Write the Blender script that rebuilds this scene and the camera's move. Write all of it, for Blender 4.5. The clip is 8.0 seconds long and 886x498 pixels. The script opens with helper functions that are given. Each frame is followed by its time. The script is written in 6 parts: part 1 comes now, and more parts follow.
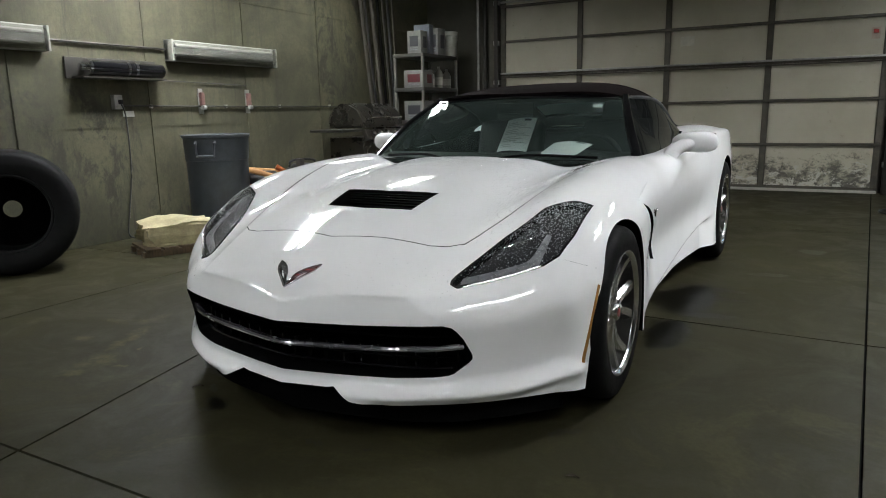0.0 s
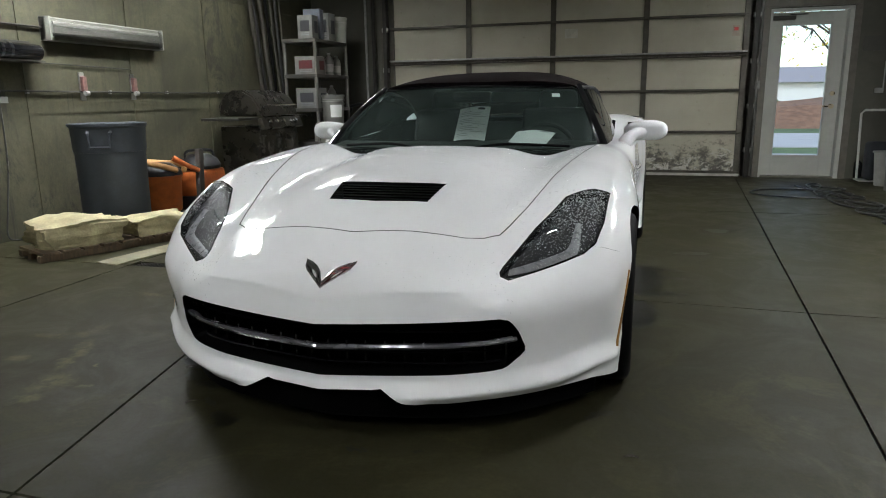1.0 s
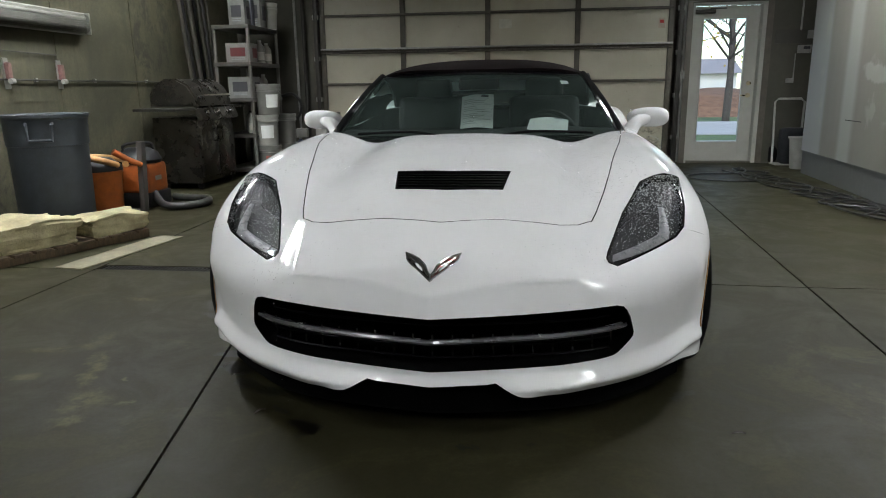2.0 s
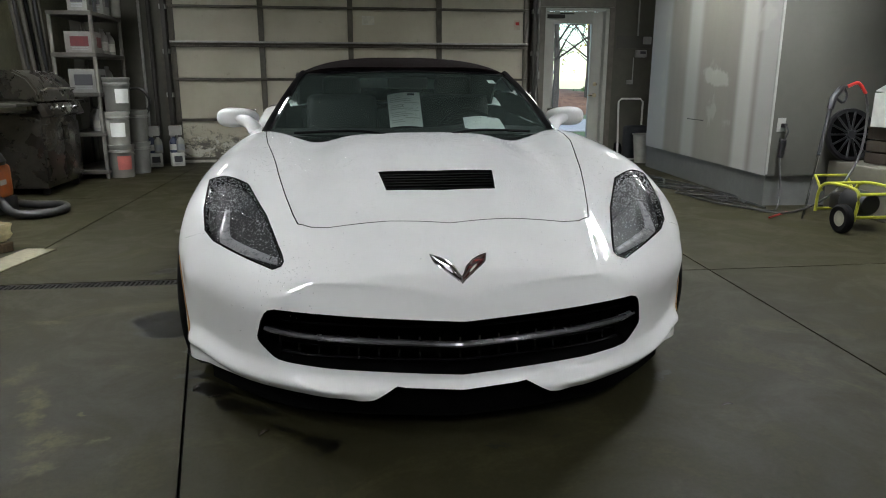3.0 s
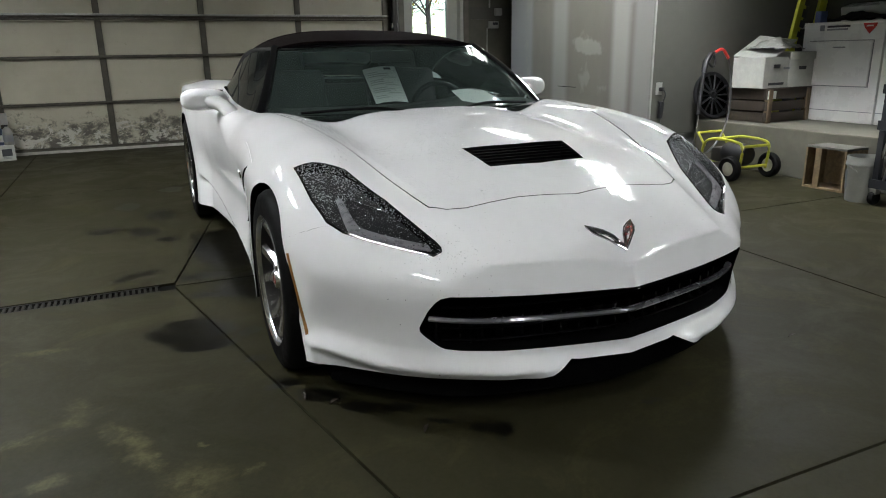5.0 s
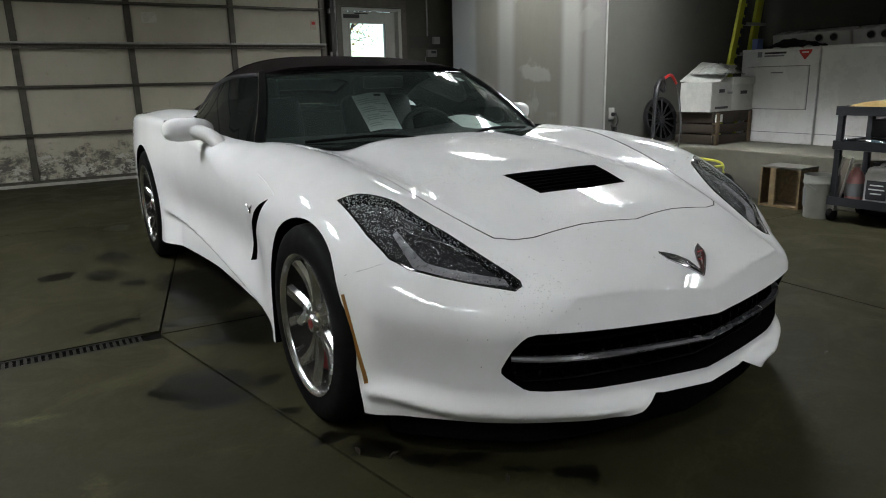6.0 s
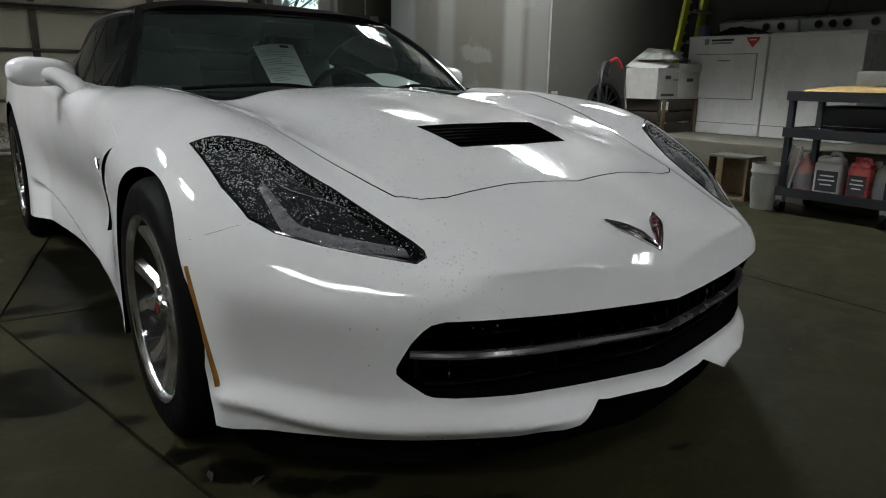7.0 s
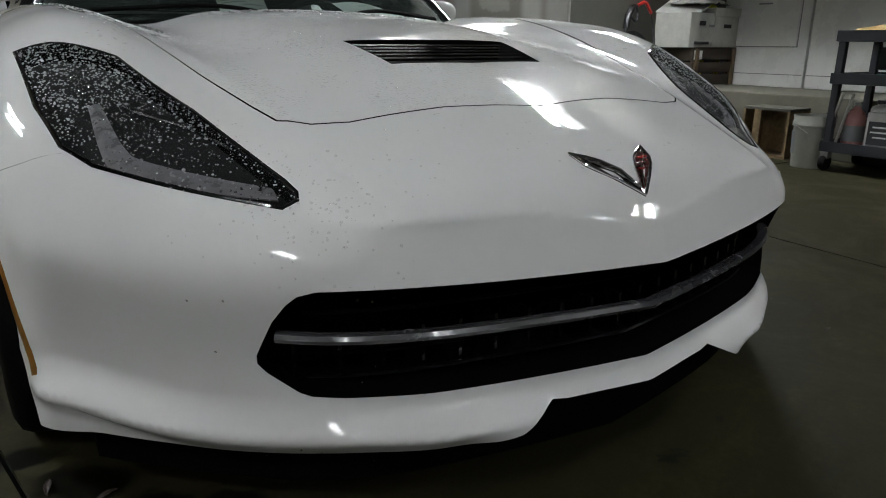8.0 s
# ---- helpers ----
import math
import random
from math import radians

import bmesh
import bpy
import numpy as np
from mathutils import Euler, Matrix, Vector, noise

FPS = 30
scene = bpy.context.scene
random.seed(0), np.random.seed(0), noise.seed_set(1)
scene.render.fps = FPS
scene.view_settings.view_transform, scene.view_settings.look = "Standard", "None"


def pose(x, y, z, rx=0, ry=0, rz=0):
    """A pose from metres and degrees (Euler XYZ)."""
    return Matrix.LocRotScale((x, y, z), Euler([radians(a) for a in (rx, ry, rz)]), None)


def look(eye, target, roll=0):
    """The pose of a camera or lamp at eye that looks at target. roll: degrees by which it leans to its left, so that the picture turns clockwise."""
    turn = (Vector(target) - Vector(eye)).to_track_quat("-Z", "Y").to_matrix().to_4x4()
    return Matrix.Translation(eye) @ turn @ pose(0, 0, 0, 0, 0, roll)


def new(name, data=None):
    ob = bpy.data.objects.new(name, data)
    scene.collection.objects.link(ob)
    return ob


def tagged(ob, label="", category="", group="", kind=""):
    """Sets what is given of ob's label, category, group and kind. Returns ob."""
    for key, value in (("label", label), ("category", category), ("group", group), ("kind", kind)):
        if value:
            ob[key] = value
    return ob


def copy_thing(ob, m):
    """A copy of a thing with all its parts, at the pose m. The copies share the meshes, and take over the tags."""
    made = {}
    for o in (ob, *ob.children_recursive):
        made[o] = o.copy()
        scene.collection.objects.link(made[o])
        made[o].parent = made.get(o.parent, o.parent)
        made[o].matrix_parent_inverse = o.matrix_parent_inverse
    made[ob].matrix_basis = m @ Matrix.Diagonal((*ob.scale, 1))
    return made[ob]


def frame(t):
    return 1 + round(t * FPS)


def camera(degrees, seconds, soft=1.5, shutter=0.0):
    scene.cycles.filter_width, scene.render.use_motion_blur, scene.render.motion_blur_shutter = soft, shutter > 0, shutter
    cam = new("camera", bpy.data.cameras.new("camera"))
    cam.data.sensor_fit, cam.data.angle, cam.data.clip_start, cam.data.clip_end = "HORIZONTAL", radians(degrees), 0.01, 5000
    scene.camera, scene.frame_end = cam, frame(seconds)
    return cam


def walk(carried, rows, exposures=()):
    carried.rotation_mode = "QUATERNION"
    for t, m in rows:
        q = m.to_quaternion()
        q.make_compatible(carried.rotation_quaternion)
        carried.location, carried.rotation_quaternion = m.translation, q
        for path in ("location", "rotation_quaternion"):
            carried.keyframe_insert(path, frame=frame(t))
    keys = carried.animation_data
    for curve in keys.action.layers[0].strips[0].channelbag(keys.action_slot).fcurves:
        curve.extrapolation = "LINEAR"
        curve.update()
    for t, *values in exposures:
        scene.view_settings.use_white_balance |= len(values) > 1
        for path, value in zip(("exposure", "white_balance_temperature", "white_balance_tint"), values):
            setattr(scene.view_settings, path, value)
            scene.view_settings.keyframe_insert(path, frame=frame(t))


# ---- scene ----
# The camera: one lens, an arc round the nose of the car and in towards its headlight.
cam = camera(66.1, 8.0, soft=1.0)
ROWS = [
    (0.0, 1.481, -2.375, 1.049, 78.621, 1.185, 28.463),
    (0.5, 1.231, -2.446, 1.049, 77.686, 1.128, 23.114),
    (1.0, 0.919, -2.55, 1.062, 77.435, 0.807, 16.157),
    (1.2, 0.786, -2.577, 1.059, 77.55, 0.95, 13.87),
    (2.3, 0.099, -2.615, 1.049, 76.10, 0.55, 3.45),
    (2.5, -0.02, -2.611, 1.059, 75.869, 0.397, 0.181),
    (3.0, -0.294, -2.592, 1.061, 76.26, -0.068, -7.309),
    (3.5, -0.566, -2.517, 1.076, 75.608, 0.199, -12.078),
    (4.0, -0.843, -2.457, 1.071, 74.721, 0.284, -15.361),
    (4.2, -0.937, -2.425, 1.070, 74.66, 0.55, -17.45),
    (5.3, -1.438, -2.195, 1.070, 73.95, 0.95, -27.05),
    (5.5, -1.541, -2.124, 1.071, 74.19, 0.941, -28.877),
    (6.0, -1.597, -1.942, 1.057, 76.155, 1.373, -31.814),
    (6.5, -1.457, -1.781, 0.966, 76.93, 0.466, -33.91),
    (7.0, -1.265, -1.647, 0.87, 75.914, -0.807, -36.115),
    (7.5, -1.08, -1.537, 0.788, 74.685, -0.858, -36.855),
    (8.0, -0.862, -1.469, 0.738, 73.181, -0.27, -33.124),
]
EXPOSURE = ((0.0, 0.0), (4.0, 0.0), (5.5, 0.0), (6.5, -0.61), (8.0, -0.61))
walk(cam, [(t, pose(x, y, z, rx, ry, rz)) for t, x, y, z, rx, ry, rz in ROWS], EXPOSURE)

# ---- daylight outside, lamps inside ----
sky_world = bpy.data.worlds.new("overcast_sky")
scene.world = sky_world
sky_world.use_nodes = True
wn = sky_world.node_tree
sky_tex = wn.nodes.new("ShaderNodeTexSky")
sky_tex.sky_type, sky_tex.sun_disc = "NISHITA", False
sky_tex.sun_elevation, sky_tex.sun_rotation = radians(28), radians(200)
wn.links.new(sky_tex.outputs[0], wn.nodes["Background"].inputs[0])
wn.nodes["Background"].inputs[1].default_value = 0.34
sun_data = bpy.data.lights.new("sun", "SUN")
sun_data.energy, sun_data.angle, sun_data.color = 2.4, radians(12), (1, 0.96, 0.9)
sun_ob = new("sun", sun_data)
sun_ob.matrix_world = look((0, 0, 20), (-4, 18, 0))
LAMP_POWER = 232.0

# ---- small tools ----
def tree_of(name):
    m = bpy.data.materials.new(name)
    m.use_nodes = True
    return m, m.node_tree, m.node_tree.nodes["Principled BSDF"]


def noise_at(nt, scale, detail=5, rough=0.6, stretch=(1, 1, 1), distort=0.0):
    co = nt.nodes.new("ShaderNodeTexCoord")
    mp = nt.nodes.new("ShaderNodeMapping")
    mp.inputs["Scale"].default_value = stretch
    nz = nt.nodes.new("ShaderNodeTexNoise")
    nz.inputs["Scale"].default_value, nz.inputs["Detail"].default_value = scale, detail
    nz.inputs["Roughness"].default_value, nz.inputs["Distortion"].default_value = rough, distort
    nt.links.new(co.outputs["Object"], mp.inputs["Vector"])
    nt.links.new(mp.outputs[0], nz.inputs["Vector"])
    return nz.outputs["Fac"]


def band(nt, fac, lo, hi, a=0.0, b=1.0):
    r = nt.nodes.new("ShaderNodeMapRange")
    r.interpolation_type = "SMOOTHSTEP"
    for i, v in enumerate((lo, hi, a, b)):
        r.inputs[i + 1].default_value = v
    nt.links.new(fac, r.inputs[0])
    return r.outputs[0]


def blend(nt, fac, a, b, mode="MIX"):
    mx = nt.nodes.new("ShaderNodeMix")
    mx.data_type, mx.blend_type = "RGBA", mode
    for sock, v in ((mx.inputs[0], fac), (mx.inputs[6], a), (mx.inputs[7], b)):
        if isinstance(v, (int, float)):
            sock.default_value = v
        elif isinstance(v, tuple):
            sock.default_value = (*v[:3], 1)
        else:
            nt.links.new(v, sock)
    return mx.outputs[2]


def relief(nt, bsdf, fac, strength=0.3, depth=0.01):
    b = nt.nodes.new("ShaderNodeBump")
    b.inputs["Strength"].default_value, b.inputs["Distance"].default_value = strength, depth
    nt.links.new(fac, b.inputs["Height"])
    nt.links.new(b.outputs[0], bsdf.inputs["Normal"])


def stuff(name, colour, rough=0.5, metal=0.0, vary=0.15, scale=12.0, bump=0.0, spec=0.5, coat=0.0, piece=0.0, stretch=(1, 1, 1)):
    """A plain surface with grain and wear at two scales."""
    m, nt, b = tree_of(name)
    dark = tuple(c * (1 - vary) for c in colour)
    light = tuple(min(1, c * (1 + vary)) for c in colour)
    n1 = noise_at(nt, scale, stretch=stretch)
    n2 = noise_at(nt, scale * 7, stretch=stretch)
    c1 = blend(nt, band(nt, n1, 0.3, 0.7), dark, light)
    c2 = blend(nt, band(nt, n2, 0.35, 0.65, 0, 0.35), c1, dark)
    if piece:
        info = nt.nodes.new("ShaderNodeObjectInfo")
        c2 = blend(nt, band(nt, info.outputs["Random"], 0, 1, 0, piece), c2, tuple(c * 0.4 for c in colour))
    nt.links.new(c2, b.inputs["Base Color"])
    nt.links.new(band(nt, n1, 0.25, 0.75, max(0.02, rough - 0.08), min(1, rough + 0.1)), b.inputs["Roughness"])
    b.inputs["Metallic"].default_value, b.inputs["Specular IOR Level"].default_value = metal, spec
    b.inputs["Coat Weight"].default_value, b.inputs["Coat Roughness"].default_value = coat, 0.03
    if bump:
        relief(nt, b, n2, bump, 0.004)
    return m


def glass(name, tint=(1, 1, 1), gloss=1.0, rough=0.0, ior=1.5, floor_gloss=0.0, film=0.0, film_colour=(0.6, 0.66, 0.63)):
    m = bpy.data.materials.new(name)
    m.use_nodes = True
    nt = m.node_tree
    nt.nodes.clear()
    out = nt.nodes.new("ShaderNodeOutputMaterial")
    tr, gl = nt.nodes.new("ShaderNodeBsdfTransparent"), nt.nodes.new("ShaderNodeBsdfGlossy")
    tr.inputs[0].default_value, gl.inputs[0].default_value = (*tint, 1), (gloss, gloss, gloss, 1)
    gl.inputs["Roughness"].default_value = rough
    fr = nt.nodes.new("ShaderNodeFresnel")
    fr.inputs[0].default_value = ior
    mx = nt.nodes.new("ShaderNodeMixShader")
    nt.links.new(band(nt, fr.outputs[0], 0, 1, floor_gloss, 1), mx.inputs[0])
    for i, s in ((1, tr), (2, gl)):
        nt.links.new(s.outputs[0], mx.inputs[i])
    last = mx
    if film:
        df = nt.nodes.new("ShaderNodeBsdfDiffuse")
        df.inputs[0].default_value = (*film_colour, 1)
        last = nt.nodes.new("ShaderNodeMixShader")
        nt.links.new(band(nt, noise_at(nt, 5.0, 5), 0.3, 0.7, film * 0.6, film * 1.4), last.inputs[0])
        nt.links.new(mx.outputs[0], last.inputs[1])
        nt.links.new(df.outputs[0], last.inputs[2])
    nt.links.new(last.outputs[0], out.inputs[0])
    return m


def glow(name, colour, power):
    m, nt, b = tree_of(name)
    b.inputs["Base Color"].default_value = (*colour, 1)
    b.inputs["Emission Color"].default_value = (*colour, 1)
    b.inputs["Emission Strength"].default_value = power
    return m


def mesh_of(name, bm, mats, smooth=40):
    me = bpy.data.meshes.new(name)
    bmesh.ops.recalc_face_normals(bm, faces=bm.faces)
    if smooth:
        for f in bm.faces:
            f.smooth = True
        for e in bm.edges:
            if len(e.link_faces) == 2 and e.calc_face_angle(0) > radians(smooth):
                e.smooth = False
    bm.to_mesh(me)
    bm.free()
    for m in mats if isinstance(mats, (list, tuple)) else [mats]:
        me.materials.append(m)
    return me


def part(name, bm, material, parent, label="", smooth=40):
    ob = new(name, mesh_of(name, bm, material, smooth))
    ob.parent = parent
    if label:
        tagged(ob, label)
    return ob


def thing(name, label, category, at=(0, 0, 0), turn=0.0, group="", kind=""):
    ob = new(name)
    ob.matrix_world = pose(*at, 0, 0, turn)
    ob.empty_display_size = 0.1
    return tagged(ob, label, category, group, kind)


def solo(name, bm, material, label, category, at=(0, 0, 0), turn=0.0, group="", kind="", smooth=40):
    ob = new(name, mesh_of(name, bm, material, smooth))
    ob.matrix_world = pose(*at, 0, 0, turn)
    return tagged(ob, label, category, group, kind)


def box(size, at=(0, 0, 0), bevel=0.0, m=None, into=None, seg=2, taper=1.0):
    """A box of that size, its middle at 'at'; taper scales its underside."""
    bm = bmesh.new()
    bmesh.ops.create_cube(bm, size=1)
    for v in bm.verts:
        k = taper if v.co.z < 0 else 1
        v.co = Vector((v.co.x * size[0] * k, v.co.y * size[1] * k, v.co.z * size[2]))
    if bevel:
        bmesh.ops.bevel(bm, geom=bm.edges[:], offset=bevel, segments=seg, affect="EDGES", profile=0.6)
    bmesh.ops.transform(bm, matrix=Matrix.Translation(at) @ (m or Matrix()), verts=bm.verts)
    return join(into, bm)


def join(into, bm):
    if into is None:
        return bm
    me = bpy.data.meshes.new("tmp")
    bm.to_mesh(me)
    bm.free()
    into.from_mesh(me)
    bpy.data.meshes.remove(me)
    return into


def lathe(profile, seg=32, m=None, into=None, caps=False):
    """Turns (radius, height) pairs round the z axis."""
    bm = bmesh.new()
    rings = [[bm.verts.new((r * math.cos(2 * math.pi * i / seg), r * math.sin(2 * math.pi * i / seg), z)) for i in range(seg)] for r, z in profile]
    for a, b in zip(rings, rings[1:]):
        for i in range(seg):
            bm.faces.new((a[i], a[(i + 1) % seg], b[(i + 1) % seg], b[i]))
    if caps:
        bm.faces.new(rings[0][::-1])
        bm.faces.new(rings[-1])
    bmesh.ops.remove_doubles(bm, verts=bm.verts, dist=1e-5)
    if m:
        bmesh.ops.transform(bm, matrix=m, verts=bm.verts)
    return join(into, bm)


def smooth_line(points, steps=8):
    """A Catmull-Rom line through the points."""
    p = [Vector(q) for q in points]
    p = [2 * p[0] - p[1], *p, 2 * p[-1] - p[-2]]
    out = []
    for a, b, c, d in zip(p, p[1:], p[2:], p[3:]):
        for i in range(steps):
            t = i / steps
            out.append(0.5 * (2 * b + (c - a) * t + (2 * a - 5 * b + 4 * c - d) * t * t + (3 * b - a - 3 * c + d) * t ** 3))
    return out + [p[-2]]


def tube(points, radius, seg=8, into=None, steps=0, closed=False, flat=1.0):
    """A pipe along the points; radius may be a list."""
    pts = smooth_line(points, steps) if steps else [Vector(q) for q in points]
    bm = bmesh.new()
    rings, up = [], Vector((0, 0, 1))
    for i, q in enumerate(pts):
        d = (pts[min(i + 1, len(pts) - 1)] - pts[max(i - 1, 0)]).normalized()
        side = d.cross(up)
        if side.length < 0.1:
            side = d.cross(Vector((0, 1, 0)))
        side.normalize()
        n = side.cross(d)
        r = radius[min(i * len(radius) // len(pts), len(radius) - 1)] if isinstance(radius, (list, tuple)) else radius
        rings.append([bm.verts.new(q + side * (r * math.cos(2 * math.pi * j / seg)) + n * (r * flat * math.sin(2 * math.pi * j / seg))) for j in range(seg)])
    for a, b in zip(rings, rings[1:]):
        for j in range(seg):
            bm.faces.new((a[j], a[(j + 1) % seg], b[(j + 1) % seg], b[j]))
    bm.faces.new(rings[0][::-1])
    bm.faces.new(rings[-1])
    return join(into, bm)


def prism(poly, lo, hi, axis="z", into=None):
    """A flat outline pushed from lo to hi along an axis: z takes (x, y), y takes (x, z), x takes (y, z)."""
    bm = bmesh.new()
    def place(a, b, h):
        return {"z": (a, b, h), "y": (a, h, b), "x": (h, a, b)}[axis]
    low = [bm.verts.new(place(a, b, lo)) for a, b in poly]
    high = [bm.verts.new(place(a, b, hi)) for a, b in poly]
    bm.faces.new(low)
    bm.faces.new(high)
    n = len(poly)
    for i in range(n):
        bm.faces.new((low[i], low[(i + 1) % n], high[(i + 1) % n], high[i]))
    bmesh.ops.recalc_face_normals(bm, faces=bm.faces)
    return join(into, bm)


def sheet(fn, nu, nv, into=None, thick=0.0):
    """A grid of fn(u, v), u and v from 0 to 1."""
    bm = bmesh.new()
    g = [[bm.verts.new(fn(i / nu, j / nv)) for j in range(nv + 1)] for i in range(nu + 1)]
    for i in range(nu):
        for j in range(nv):
            bm.faces.new((g[i][j], g[i + 1][j], g[i + 1][j + 1], g[i][j + 1]))
    if thick:
        bmesh.ops.recalc_face_normals(bm, faces=bm.faces)
        bmesh.ops.solidify(bm, geom=bm.faces[:], thickness=thick)
    return join(into, bm)


# ---- materials ----
# damp and worn places on the floor: middle x, y, half sizes, turn
DAMP = ((-1.17, .50, .19, .15, 0), (-1.12, .33, .14, .06, 0), (-1.35, 1.39, .17, .06, 25), (-1.16, 2.85, .10, .20, 0), (-1.28, 2.40, .10, .15, 0), (-1.16, 2.12, .08, .06, 0), (-.86, 1.75, .22, .55, 0), (-.80, 1.0, .22, .25, 0),
        (-1.03, 3.86, .10, .16, 0), (-1.52, 2.52, .13, .10, 0), (-1.38, 3.28, .10, .16, 0), (-1.00, .91, .17, .04, -15), (-1.03, 1.24, .15, .06, 0), (-.94, .41, .05, .05, 0), (-.91, -.13, .07, .04, 0), (-.96, .12, .05, .025, 0), (-.82, -.26, .09, .05, -30),
        (-.74, -.39, .07, .035, -25), (-.62, -.45, .07, .03, -20), (-.41, -.70, .05, .055, 0), (-.52, -.60, .05, .02, -30), (.12, -.76, .028, .010, 0), (.28, -.74, .022, .009, 0), (.82, -.35, .06, .02, 30),
        (1.52, 3.13, .10, .08, 0), (1.28, 2.27, .14, .05, 0), (1.05, 1.73, .15, .05, 0), (1.08, 1.55, .13, .03, 0), (.90, 1.5, .18, .36, 0), (.92, .82, .11, .26, 0), (1.05, 1.20, .16, .05, 10), (.84, .37, .05, .10, 0))
SCUFF = ((-1.56, -.03, .05, .12, -20), (-1.45, -.22, .05, .12, 28), (-1.36, -.42, .05, .13, 20), (-1.25, -.60, .11, .12, 0), (-1.6, -.42, .10, .05, 0), (-1.70, -.18, .13, .04, 0), (-1.71, .53, .11, .05, 0), (-1.20, -.40, .022, .016, 0), (-1.09, -.6, .045, .035, 0), (-1.24, -.74, .07, .06, 0), (-1.39, -.29, .05, .12, 20))


def places(nt, spots, soft, wobble):
    """One where any of the ragged ellipses lies, nought elsewhere."""
    co = nt.nodes.new("ShaderNodeTexCoord")
    nz = nt.nodes.new("ShaderNodeTexNoise")
    nz.inputs["Scale"].default_value, nz.inputs["Detail"].default_value, nz.inputs["Roughness"].default_value = 5.0, 7, 0.68
    nt.links.new(co.outputs["Object"], nz.inputs["Vector"])
    sh = nt.nodes.new("ShaderNodeVectorMath")
    sh.operation = "MULTIPLY_ADD"
    sh.inputs[1].default_value, sh.inputs[2].default_value = (wobble, wobble, 0), (-wobble / 2, -wobble / 2, 0)
    nt.links.new(nz.outputs["Color"], sh.inputs[0])
    ad = nt.nodes.new("ShaderNodeVectorMath")
    nt.links.new(co.outputs["Object"], ad.inputs[0])
    nt.links.new(sh.outputs[0], ad.inputs[1])
    total = None
    for x, y, a, b, turn in spots:
        mp = nt.nodes.new("ShaderNodeMapping")
        mp.vector_type = "TEXTURE"
        mp.inputs["Location"].default_value, mp.inputs["Scale"].default_value = (x, y, 0), (a, b, 1)
        mp.inputs["Rotation"].default_value = (0, 0, radians(turn))
        nt.links.new(ad.outputs[0], mp.inputs["Vector"])
        ln = nt.nodes.new("ShaderNodeVectorMath")
        ln.operation = "LENGTH"
        nt.links.new(mp.outputs[0], ln.inputs[0])
        here = band(nt, ln.outputs["Value"], 1.1, 1.1 - soft)
        if total is not None:
            mxm = nt.nodes.new("ShaderNodeMath")
            mxm.operation = "MAXIMUM"
            nt.links.new(total, mxm.inputs[0])
            nt.links.new(here, mxm.inputs[1])
            here = mxm.outputs[0]
        total = here
    return total


def concrete_floor():
    m, nt, b = tree_of("sealed_concrete")
    big, mid, fine = noise_at(nt, 0.55, 6, 0.65, distort=0.6), noise_at(nt, 2.6, 7, 0.7, distort=0.9), noise_at(nt, 60, 5, 0.7)
    c = blend(nt, band(nt, big, 0.2, 0.8), (0.0179, 0.0167, 0.0082), (0.0294, 0.0271, 0.0136))
    c = blend(nt, band(nt, noise_at(nt, 1.15, 8, 0.72, distort=1.6), 0.54, 0.64, 0, 0.45), c, (0.0524, 0.0477, 0.0211))
    c = blend(nt, band(nt, mid, 0.55, 0.66, 0, 0.45), c, (0.0445, 0.0410, 0.0196))
    c = blend(nt, band(nt, noise_at(nt, 1.7, 7, 0.75, distort=1.5), 0.58, 0.68, 0, 0.4), c, (0.0126, 0.0116, 0.0062))
    lightm = nt.nodes.new("ShaderNodeMath")
    lightm.operation = "MULTIPLY"
    nt.links.new(places(nt, SCUFF, 0.9, 0.24), lightm.inputs[0])
    nt.links.new(band(nt, noise_at(nt, 14, 6, 0.7), 0.38, 0.56, 0.25, 0.85), lightm.inputs[1])
    c = blend(nt, lightm.outputs[0], c, (0.0783, 0.0700, 0.0321))
    c = blend(nt, band(nt, fine, 0.35, 0.7, 0, 0.35), c, (0.0131, 0.0121, 0.0065))
    wetm = nt.nodes.new("ShaderNodeMath")
    wetm.operation = "MULTIPLY"
    damp = places(nt, DAMP, 0.38, 0.20)
    nt.links.new(damp, wetm.inputs[0])
    nt.links.new(band(nt, noise_at(nt, 4.0, 7, 0.7, distort=0.8), 0.36, 0.50, 0.62, 0.97), wetm.inputs[1])
    c = blend(nt, wetm.outputs[0], c, (0.0032, 0.0030, 0.0022))
    nt.links.new(c, b.inputs["Base Color"])
    dry = band(nt, mid, 0.3, 0.7, 0.46, 0.64)
    gloss = nt.nodes.new("ShaderNodeMix")
    nt.links.new(wetm.outputs[0], gloss.inputs[0])
    nt.links.new(dry, gloss.inputs[2])
    gloss.inputs[3].default_value = 0.30
    nt.links.new(gloss.outputs[0], b.inputs["Roughness"])
    b.inputs["Specular IOR Level"].default_value = 0.09
    relief(nt, b, fine, 0.12, 0.002)
    return m


